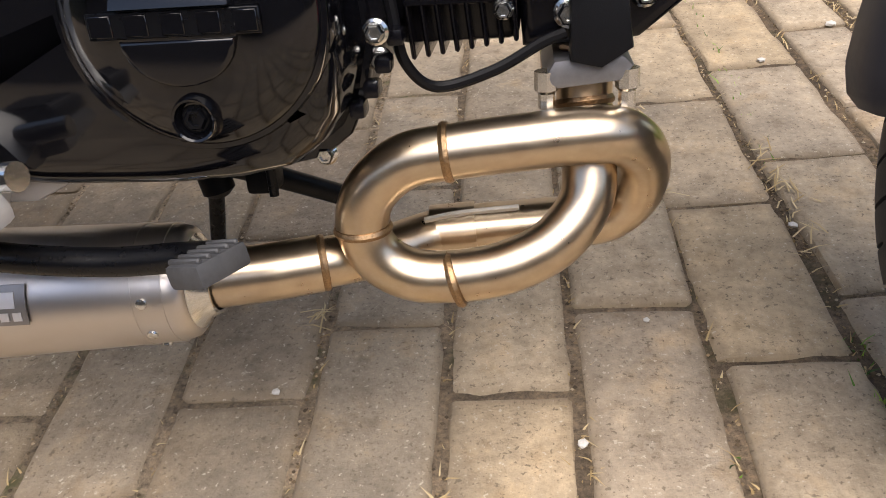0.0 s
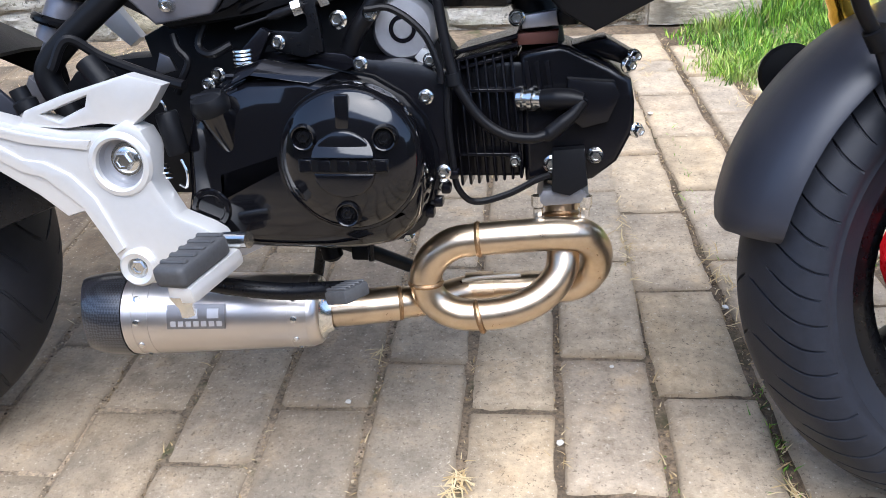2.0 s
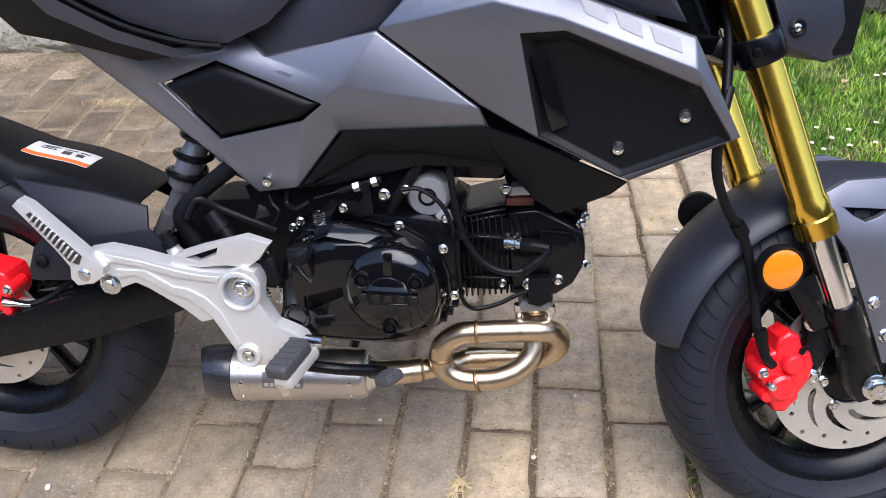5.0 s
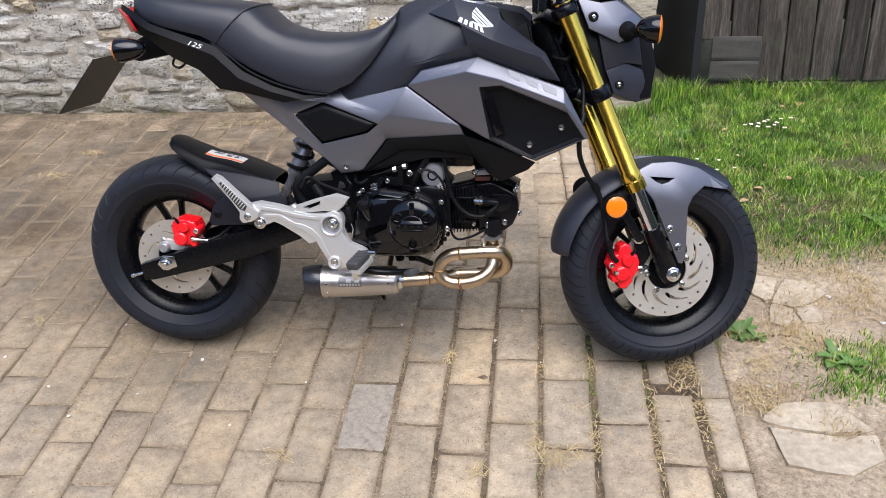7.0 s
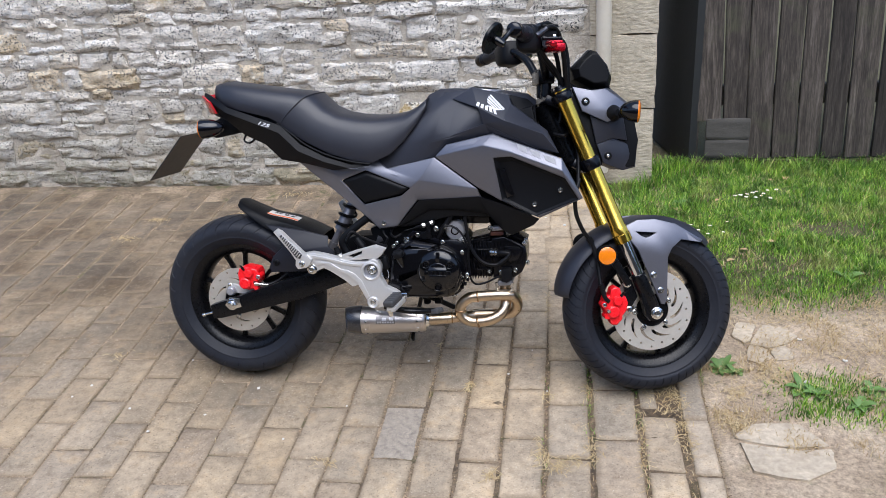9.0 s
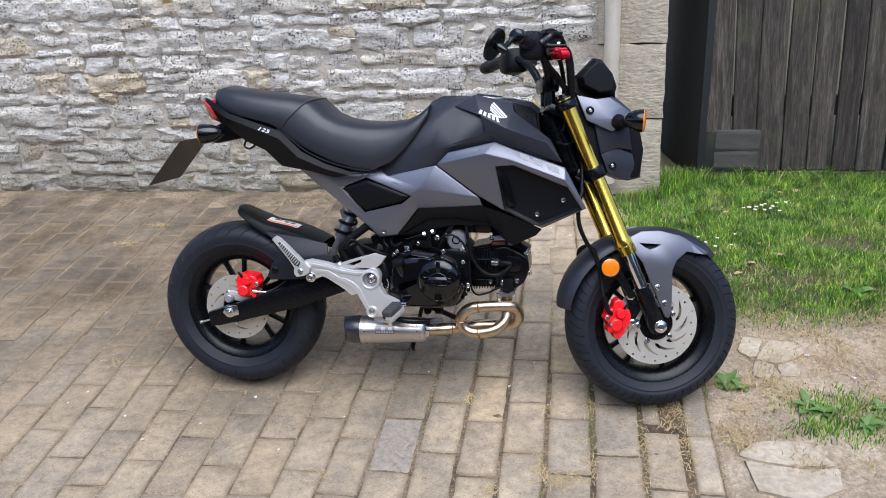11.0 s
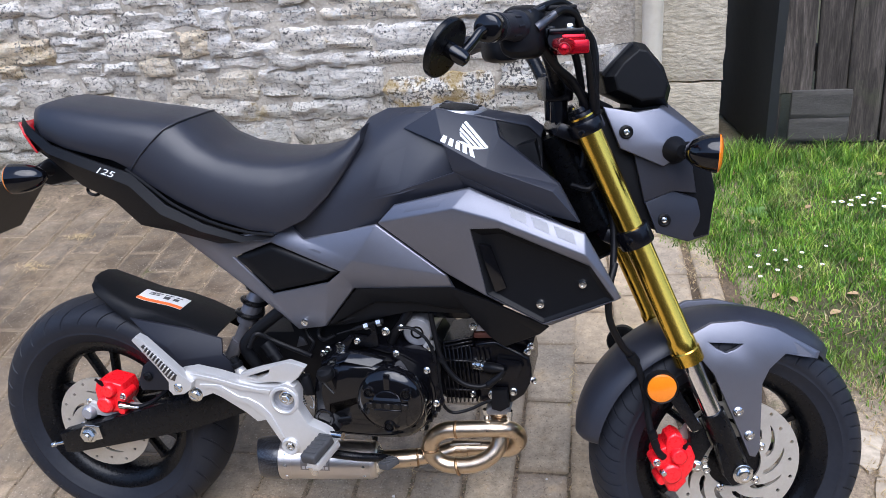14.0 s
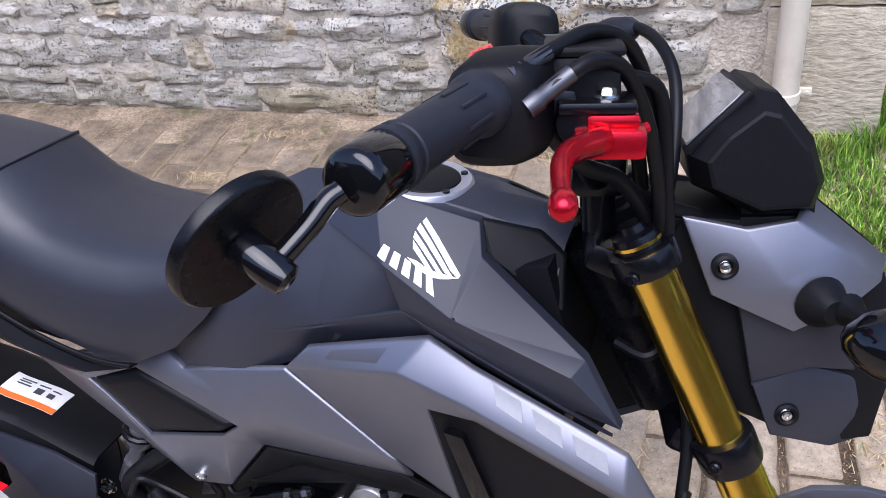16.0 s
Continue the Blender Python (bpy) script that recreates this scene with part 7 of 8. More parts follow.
for p in ((0.985, -0.0745, 0.803), (1.050, -0.0595, 0.660)):
    part("screw_cup", lathe([(0.0060, -0.0005), (0.0080, -0.0022), (0.0105, -0.0010), (0.0110, 0.006)], 24, at=p), BLACK_PLASTIC, light, m=STEER)
    b = rod(p, Vector(p) + Vector((0, -1, 0)), [(0, 0.001), (0.0022, 0.001), (0.0026, 0.0025), (0.0044, 0.002), (0.0048, 0.0), (0.0060, -0.001), (0.0060, -0.006)], 16)
    part("panel_screw", b, CHROME, light, m=STEER)
part("indicator_base", rod((1.062, -0.070, 0.772), (1.070, -0.10, 0.772), [(0, 0), (0.022, 0), (0.018, 0.010), (0.010, 0.022), (0, 0.022)], 20), BLACK_PLASTIC, light, m=STEER)
indicator((1.078, -0.084, 0.772), (0.22, -1, 0.02), (0.95, -0.28, -0.06), STEER, fork, 1.08, 1.14, 0.80)
indicator((1.064, 0.082, 0.772), (0.08, 1, 0.04), (0.95, 0.3, -0.06), STEER, fork, 1.05, 1.14, 0.80)
dash = [(0.953, 0.888), (0.972, 0.914), (1.004, 0.940), (1.020, 0.936), (1.050, 0.900), (1.062, 0.866), (1.056, 0.842), (1.010, 0.838), (0.960, 0.862)]
cen = Vector((1.005, 0, 0.888))
secs = [[(cen.x + (x - cen.x) * f, y, cen.z + (z - cen.z) * f) for x, z in dash] for f, y in ((0.70, -0.074), (0.76, -0.073), (0.98, -0.046), (1.0, -0.040), (1.0, 0.040), (0.98, 0.046), (0.76, 0.073), (0.70, 0.074))]
cl = part("instrument_panel", loft(secs), BLACK_PLASTIC, fork, "black instrument panel", smooth=False, m=STEER)
bm = box(0, 0, 0, 0.066, 0.104, 0.008, 0.003, 2)
bm.transform(Matrix.Translation((0.976, 0, 0.9135)) @ Matrix.Rotation(radians(-46), 4, "Y"))
part("cluster_bezel", bm, BLACK_PLASTIC, cl, m=STEER)
bm = box(0, 0, 0, 0.058, 0.096, 0.003, 0.001, 1)
bm.transform(Matrix.Translation((0.9735, 0, 0.9160)) @ Matrix.Rotation(radians(-46), 4, "Y"))
# mottled grey base stands in for pale sky mirrored in the glass
part("cluster_glass", bm, material("cluster_glass", (0.16, 0.155, 0.15), 0.07, vary=0.6, scale=45, bump=0.02, coat=1.0), cl, "glossy display, pale sky reflection put into its grey base", m=STEER)
part("cluster_stay", box(1.03, 0, 0.835, 0.06, 0.08, 0.03, 0.006), BLACK_PLASTIC, cl, m=STEER)

# handlebar, controls
bar = [(0.757, -0.328, 0.9525), (0.785, -0.249, 0.958), (0.82, -0.155, 0.960), (0.858, -0.105, 0.930), (0.880, -0.060, 0.878), (0.886, -0.03, 0.868), (0.886, 0.03, 0.868), (0.880, 0.060, 0.878), (0.858, 0.105, 0.930), (0.82, 0.155, 0.960), (0.785, 0.249, 0.958), (0.757, 0.328, 0.9525)]
hb = part("handlebar", tube(bar, 0.011, 14), BLACK_PAINT, fork, "black steel handlebar", m=STEER)
for sy in (-1, 1):
    part("bar_riser", rod((0.888, sy * 0.032, 0.820), (0.886, sy * 0.032, 0.9), [(0, 0), (0.014, 0), (0.014, 0.04), (0.019, 0.044), (0.019, 0.062), (0, 0.064)], 18), ENGINE_BLACK, hb, m=STEER)
    e, i_ = Vector((0.764, sy * 0.308, 0.954)), Vector((0.806, sy * 0.190, 0.962))
    gd = (i_ - e).normalized()
    grip = part("grip", rod(e, i_, [(0, 0), (0.0180, 0), (0.0186, 0.002), (0.0186, 0.006), (0.0172, 0.008), (0.0172, 0.012), (0.0182, 0.013), (0.0182, 0.016), (0.0166, 0.018), (0.0168, 0.06), (0.0168, 0.10), (0.0190, 0.104), (0.021, 0.110), (0.021, 0.118), (0, 0.118)], 24), RUBBER, hb, "black rubber grip", m=STEER)
    for k in range(8):
        aa = 2 * math.pi * k / 8
        u_ = gd.orthogonal().normalized()
        v_ = gd.cross(u_)
        o = (u_ * math.cos(aa) + v_ * math.sin(aa)) * 0.0166
        part("grip_ridge", tube([e + gd * 0.066 + o, e + gd * 0.098 + o], 0.0016, 6, smooth=False), RUBBER, grip, m=STEER)
    part("bar_weight", rod(e - gd * 0.034, e, [(0, 0), (0.0135, 0.0), (0.0165, 0.002), (0.0178, 0.005), (0.0180, 0.010), (0.0180, 0.031), (0.0165, 0.034), (0, 0.034)], 32), BLACK_GLOSS, grip, "gloss black bar end", m=STEER)
    secs = []
    for f, w_, h_ in ((0.0, 0.023, 0.025), (0.004, 0.027, 0.030), (0.008, 0.029, 0.033), (0.034, 0.030, 0.037), (0.056, 0.029, 0.034), (0.062, 0.022, 0.026)):
        c = e + gd * (0.118 + f) + Vector((0.004, 0, -0.010))
        secs.append([c + Vector((math.copysign(abs(math.cos(t)) ** 0.55, math.cos(t)) * w_, 0, math.copysign(abs(math.sin(t)) ** 0.55, math.sin(t)) * h_)) for t in (2 * math.pi * k / 24 for k in range(24))])
    sp = part("switch_pod", loft(secs), BLACK_PLASTIC, hb, "black switch housing", m=STEER)
    part("lever_perch", box(0.846, sy * 0.150, 0.950, 0.036, 0.030, 0.026, 0.006), ENGINE_BLACK, hb, m=STEER)
    if sy < 0:
        lev = part("brake_lever", tube([(0.890, -0.160, 0.932), (0.876, -0.188, 0.934), (0.860, -0.214, 0.935), (0.853, -0.236, 0.933), (0.852, -0.266, 0.929), (0.853, -0.290, 0.927)], 0.007, 12, radii=[0.0095, 0.0092, 0.0080, 0.0065, 0.0056, 0.0056]), LEVER_RED, hb, "red anodised brake lever", m=STEER)
        part("lever_block", box(0.884, -0.166, 0.931, 0.046, 0.044, 0.020, 0.005), LEVER_RED, lev, m=STEER)
        part("lever_block", box(0.886, -0.164, 0.944, 0.034, 0.030, 0.010, 0.004), LEVER_RED, lev, m=STEER)
        part("pivot_plate", box(0.876, -0.160, 0.953, 0.050, 0.040, 0.008, 0.003), ENGINE_BLACK, lev, m=STEER)
        part("lever_tip", rod((0.853, -0.280, 0.927), (0.853, -0.302, 0.925), [(0, 0), (0.005, 0.0), (0.0072, 0.003), (0.0080, 0.007), (0.0080, 0.015), (0.0066, 0.019), (0.0035, 0.021), (0, 0.0215)], 20), LEVER_RED, lev, m=STEER)
        part("adjuster", rod((0.896, -0.160, 0.932), (0.916, -0.150, 0.936), [(0, 0), (0.004, 0), (0.004, 0.016), (0, 0.016)], 10), LEVER_RED, lev, m=STEER)
        res = part("master_cylinder", box(0.868, -0.134, 0.966, 0.048, 0.054, 0.034, 0.006), BLACK_PLASTIC, hb, "black brake fluid reservoir", m=STEER)
        part("cylinder_barrel", rod((0.862, -0.175, 0.942), (0.872, -0.085, 0.940), [(0, 0), (0.012, 0), (0.014, 0.004), (0.014, 0.085), (0.011, 0.09), (0, 0.09)], 18), ENGINE_BLACK, res, m=STEER)
        part("banjo_bolt", bolt((0.874, -0.082, 0.940), (0.1, 1, 0), 0.007, 0.008), ENGINE_BLACK, res, m=STEER)
        part("reservoir_lid", box(0.868, -0.134, 0.986, 0.052, 0.058, 0.007, 0.003), BLACK_PLASTIC, res, m=STEER)
        part("pivot_bolt", bolt((0.882, -0.164, 0.958), (0, 0, 1), 0.0065, 0.005), CHROME, res, m=STEER)
        part("kill_switch", slab([(0.786, 0.968), (0.793, 0.984), (0.806, 0.989), (0.818, 0.972)], -0.152, -0.132, 0.004), RED, sp, "red engine stop switch", m=STEER)
    else:
        lev = part("clutch_lever", tube([(0.868, 0.135, 0.950), (0.880, 0.17, 0.948), (0.862, 0.24, 0.940), (0.836, 0.30, 0.932)], 0.007, 10), BLACK_PAINT, hb, "black clutch lever", m=STEER)
        part("mirror_clamp", rod((0.80, 0.255, 0.972), (0.82, 0.24, 0.972), [(0, -0.01), (0.011, -0.01), (0.011, 0.012), (0, 0.012)], 16), SILVER, hb, m=STEER)
for k, (dy, dz) in enumerate(((0.0, 0.0), (0.020, 0.012))):
    pts = [[(0.836, -0.192, 0.960), (0.856, -0.184, 0.974), (0.874, -0.172, 0.982), (0.894, -0.152, 0.972), (0.914, -0.120, 0.930), (0.928, -0.092, 0.870), (0.936, -0.065, 0.80)],
           [(0.824, -0.186, 0.977), (0.850, -0.160, 0.989), (0.876, -0.130, 0.995), (0.902, -0.105, 0.980), (0.922, -0.080, 0.930), (0.932, -0.065, 0.870), (0.940, -0.045, 0.80)]][k]
    part("throttle_cable", tube(pts, 0.0055, 10), HOSE, hb, "black throttle cable", m=STEER)
    part("cable_elbow", rod(pts[0], pts[1], [(0, -0.006), (0.0075, -0.006), (0.0075, 0.004), (0.0060, 0.006), (0.0058, 0.030), (0, 0.030)], 12), DULL_STEEL, hb, m=STEER)
part("clutch_cable", tube([(0.872, 0.12, 0.955), (0.92, 0.06, 0.975), (0.945, 0.0, 0.95), (0.945, -0.04, 0.89), (0.935, -0.05, 0.82), (0.92, -0.05, 0.75)], 0.0052, 10), HOSE, hb, m=STEER)
part("cable_boot", rod((0.890, 0.10, 0.965), (0.925, 0.052, 0.975), [(0, 0), (0.010, 0), (0.013, 0.02), (0.011, 0.045), (0.006, 0.055), (0, 0.055)], 16), RUBBER, hb, m=STEER)
part("brake_line", tube([(0.895, -0.12, 0.965), (0.925, -0.095, 0.945), (0.935, -0.085, 0.87), (0.945, -0.07, 0.76), (0.965, -0.075, 0.66), (0.960, -0.095, 0.58)], 0.0055, 10), HOSE, hb, m=STEER)
part("wiring_loom", tube([(0.860, -0.11, 0.92), (0.895, -0.085, 0.88), (0.930, -0.07, 0.855), (0.965, -0.05, 0.838)], 0.006, 10), HOSE, hb, m=STEER)
part("wiring_loom", tube([(0.905, -0.045, 0.72), (0.93, -0.06, 0.715), (0.95, -0.05, 0.73)], 0.005, 8), HOSE, hb, m=STEER)
part("bar_clamp", box(0.886, 0, 0.872, 0.046, 0.100, 0.040, 0.008), ENGINE_BLACK, hb, m=STEER)
for sy in (-0.034, 0.034):
    for sx in (-0.012, 0.012):
        part("clamp_bolt", bolt((0.886 + sx, sy, 0.892), (0, 0, 1), 0.0045, 0.004), ENGINE_BLACK, hb, m=STEER)
part("wiring_loom", tube([(0.840, -0.160, 0.940), (0.868, -0.135, 0.905), (0.900, -0.095, 0.880), (0.925, -0.070, 0.835), (0.935, -0.050, 0.770)], 0.0065, 10), HOSE, hb, m=STEER)
part("wiring_loom", tube([(0.880, -0.090, 0.955), (0.905, -0.075, 0.925), (0.918, -0.060, 0.870), (0.925, -0.045, 0.800)], 0.0060, 10), HOSE, hb, m=STEER)
part("ignition_barrel", rod((0.905, 0.0, 0.80), (0.893, 0, 0.85), [(0, 0), (0.021, 0), (0.021, 0.03), (0.017, 0.032), (0.017, 0.04), (0, 0.04)], 20), BLACK_PLASTIC, hb, m=STEER)
# bar-end mirror
ball = Vector((0.719, -0.364, 0.920))
end = Vector((0.749, -0.342, 0.950))
mir = part("bar_end_mirror", tube([end, end + Vector((-0.006, -0.004, -0.004)), (end + ball) / 2, ball], 0.0058, 10), BLACK_GLOSS, hb, "round black bar-end mirror", m=STEER)
part("mirror_joint", rod(ball + Vector((-0.016, 0.003, 0.011)), ball + Vector((0.012, -0.003, -0.009)), [(0, 0), (0.0085, 0), (0.0098, 0.002), (0.0098, 0.022), (0.0085, 0.029), (0.004, 0.031), (0, 0.030)], 20), BLACK_GLOSS, mir, m=STEER)
mc = Vector((0.702, -0.357, 0.930))
mw = Vector((-0.77, 0.44, 0.46))
part("mirror_head", rod(mc - mw.normalized() * 0.004, mc + mw, [(0, 0.0), (0.036, 0.0), (0.0370, 0.0008), (0.0378, 0.002), (0.0378, 0.008), (0.036, 0.009)], 48), BLACK_PAINT, mir, m=STEER)
part("mirror_glass", rod(mc - mw.normalized() * 0.004, mc + mw, [(0.0362, 0.0082), (0, 0.0082)], 48), material("mirror", (0.8, 0.82, 0.84), 0.03, 1.0, vary=0.0, bump=0), mir, "mirror glass", m=STEER)

# badges, projected on the panels they sit on: plain wing shape and bars, numerals
from mathutils.bvhtree import BVHTree


def skin_of(*obs):
    bm = bmesh.new()
    for ob in obs:
        bm.from_mesh(ob.data)
    return BVHTree.FromBMesh(bm)


def stick(bm, skin, lift):
    """Press a flat shape (x, z) on the skin from the right."""
    for v in bm.verts:
        p, nrm, _, _ = skin.ray_cast(Vector((v.co.x, -1, v.co.z)), Vector((0, 1, 0)))
        if p is not None:
            d = v.co.y
            v.co = p + (nrm if nrm.y < 0 else -nrm) * (lift + d)
    return bm


def flat(points, cuts=2):
    bm = bmesh.new()
    bm.faces.new([bm.verts.new((x, 0.0, z)) for x, z in points])
    bmesh.ops.triangulate(bm, faces=bm.faces[:])
    bmesh.ops.subdivide_edges(bm, edges=bm.edges[:], cuts=cuts, use_grid_fill=True)
    return bm


skin = skin_of(tank_side, tank)
BADGE = material("badge_white", (0.78, 0.78, 0.77), 0.35, vary=0.03, bump=0)
FEATHERS = [[(0.7494, 0.8314), (0.7891, 0.7945), (0.7875, 0.7922), (0.7797, 0.7971), (0.7467, 0.8285)],
            [(0.7450, 0.8276), (0.7772, 0.7981), (0.7839, 0.7923), (0.7750, 0.7958), (0.7431, 0.8237)],
            [(0.7420, 0.8222), (0.7712, 0.7969), (0.7773, 0.7925), (0.7691, 0.7951), (0.7414, 0.8179)],
            [(0.7416, 0.8164), (0.7639, 0.7971), (0.7705, 0.7931), (0.7603, 0.7967), (0.7431, 0.8105)]]
for pts in FEATHERS:
    part("badge_feather", stick(flat(pts), skin, 0.0008), BADGE, tank, "white badge shape")
part("badge_root", stick(flat([(0.7390, 0.8049), (0.7485, 0.8027), (0.7602, 0.7977), (0.7702, 0.7955), (0.7788, 0.7943), (0.7875, 0.7927), (0.7816, 0.7919), (0.7731, 0.7917), (0.7646, 0.7924), (0.7531, 0.7964)]), skin, 0.0009), BADGE, tank)
TOP, FOOT = (Vector((0.7168, 0, 0.8133)), Vector((0.7697, 0, 0.7903))), (Vector((0.7126, 0, 0.8047)), Vector((0.7748, 0, 0.7786)))
for k in range(5):
    quad = [e[0].lerp(e[1], f) for e, f in ((TOP, k / 5), (TOP, k / 5 + 0.12), (FOOT, k / 5 + 0.13), (FOOT, k / 5))]
    part("badge_bar", stick(flat([(v.x, v.z) for v in quad]), skin, 0.0008), BADGE, tank)
cu = bpy.data.curves.new("numerals", "FONT")
cu.body, cu.size, cu.shear = "125", 0.0135, 0.25
tmp = bpy.data.objects.new("numerals", cu)
me = bpy.data.meshes.new_from_object(tmp)
bm = bmesh.new()
bm.from_mesh(me)
bpy.data.objects.remove(tmp)
bm.transform(Matrix.Translation((0.110, 0, 0.762)) @ Matrix.Rotation(radians(17), 4, "Y") @ Matrix.Scale(1.75, 4, (1, 0, 0)) @ Matrix.Rotation(radians(90), 4, "X"))
for v in bm.verts:
    v.co.y = 0
part("numerals", stick(bm, skin_of(tail), 0.0008), LABEL_WHITE, tail, "pale raised numerals", smooth=False)
skin = skin_of(shroud)
MARK = material("decal_silver", (0.27, 0.27, 0.285), 0.45, 0.0, vary=0.1, bump=0)
for k, wd in enumerate((0.026, 0.026, 0.030)):
    x, z = 0.822 + 0.036 * k, 0.7065 - 0.0135 * k
    part("model_mark", stick(flat([(x, z), (x + wd, z - 0.0098), (x + wd + 0.004, z - 0.0250), (x + 0.006, z - 0.0150)]), skin, 0.0008), MARK, shroud, "pale silver decal block")

# ---- plants and litter ----
def blades(name, spots, mat, label, category, lean=0.5, width=0.0022, segs=2):
    """Many grass blades: (x, y, z, height) each."""
    verts, faces = [], []
    rnd = random.Random(len(spots))
    for x, y, z, h in spots:
        a = rnd.uniform(0, 2 * math.pi)
        tilt = rnd.uniform(0.1, lean) * h
        dx, dy = math.cos(a) * tilt, math.sin(a) * tilt
        b_ = rnd.uniform(0, math.pi)
        wx, wy = math.cos(b_) * width, math.sin(b_) * width
        i = len(verts)
        verts += [(x - wx, y - wy, z), (x + wx, y + wy, z), (x + dx * 0.35 + wx * 0.8, y + dy * 0.35 + wy * 0.8, z + h * 0.55), (x + dx * 0.35 - wx * 0.8, y + dy * 0.35 - wy * 0.8, z + h * 0.55), (x + dx, y + dy, z + h * 0.95)]
        faces += [(i, i + 1, i + 2, i + 3), (i + 3, i + 2, i + 4)]
    me = bpy.data.meshes.new(name)
    me.from_pydata(verts, [], faces)
    me.materials.append(mat)
    return tagged(new(name, me), label, category, kind="stuff")


rnd = random.Random(11)
spots, dry = [], []
for _ in range(210000):
    x, y = rnd.uniform(1.08, 3.0), rnd.uniform(-0.35, 1.80)
    a = lawn_amount(x, y)
    if y > 1.57 and x < WALL_END:
        continue
    cl = noise.noise((x * 7, y * 7, 9)) * 0.5 + noise.noise((x * 22, y * 22, 4)) * 0.35
    if rnd.random() < a * (0.75 + 0.6 * cl):
        h = (0.011 + 0.021 * rnd.random() ** 1.5) * (0.7 + 0.55 * a) * (1 + 0.9 * cl)
        if y > 1.58:
            h *= 1.0 + 1.4 * smooth(1.58, 1.72, y) * rnd.random()
        spots.append((x, y, (ground_z(x, y) if x > PAVE_EDGE else 0.0) - 0.002, h))
    elif x > PAVE_EDGE and rnd.random() < 0.06 * (0.4 + cl) + 0.45 * smooth(0.08, 0.40, noise.noise((x * 8, y * 8, 21))):
        dry.append((x, y, ground_z(x, y), 0.012 + 0.012 * rnd.random()))
blades("lawn", spots, GRASS, "patchy green lawn of short grass", "grass", 0.9, 0.0015)
tufts = []
for cx, cy, nn_, hh, sp_ in ((1.405, 1.66, 200, 0.10, 0.05), (1.47, 1.70, 260, 0.11, 0.05), (1.55, 1.70, 160, 0.10, 0.04), (1.70, 1.72, 160, 0.07, 0.06), (1.95, 1.72, 160, 0.06, 0.08), (2.2, 1.72, 160, 0.06, 0.08), (1.30, 1.50, 160, 0.07, 0.04), (1.36, 1.56, 200, 0.10, 0.03), (1.25, 1.54, 90, 0.05, 0.03)):
    for _ in range(nn_):
        x, y = rnd.gauss(cx, sp_), rnd.gauss(cy, sp_ * 0.5)
        if (x < WALL_END + 0.005 and y > 1.55) or y > 1.755:
            continue
        tufts.append((x, y, 0.0, hh * rnd.uniform(0.4, 1.1)))
blades("long_grass", tufts, GRASS, "long grass tufts along the wall foot", "grass", 0.6, 0.0018)
blades("dry_grass", dry, STRAW, "dry straw-coloured grass on bare soil", "dry grass", 2.2, 0.0009)


def straw_pile(name, cx, cy, n_, spread, stretch=1.0, z=0.001):
    """A flat litter of dry stems."""
    verts, faces = [], []
    for _ in range(n_):
        x, y = rnd.gauss(cx, spread * stretch), rnd.gauss(cy, spread)
        a = rnd.uniform(0, math.pi)
        ln = rnd.uniform(0.006, 0.020)
        bz = rnd.uniform(0.001, 0.006)
        d, w_ = (math.cos(a) * ln, math.sin(a) * ln), (-math.sin(a) * 0.0008, math.cos(a) * 0.0008)
        c = rnd.uniform(-0.004, 0.004)
        i = len(verts)
        verts += [(x - d[0] - w_[0], y - d[1] - w_[1], z + 0.0005), (x - d[0] + w_[0], y - d[1] + w_[1], z + 0.0005), (x + c + w_[0], y + w_[1], z + bz), (x + c - w_[0], y - w_[1], z + bz), (x + d[0], y + d[1], z + bz * 0.5)]
        faces += [(i, i + 1, i + 2, i + 3), (i + 3, i + 2, i + 4)]
    me = bpy.data.meshes.new(name)
    me.from_pydata(verts, [], faces)
    me.materials.append(STRAW)
    return tagged(new(name, me), "small heap of dry straw on the bricks", "straw", kind="stuff")


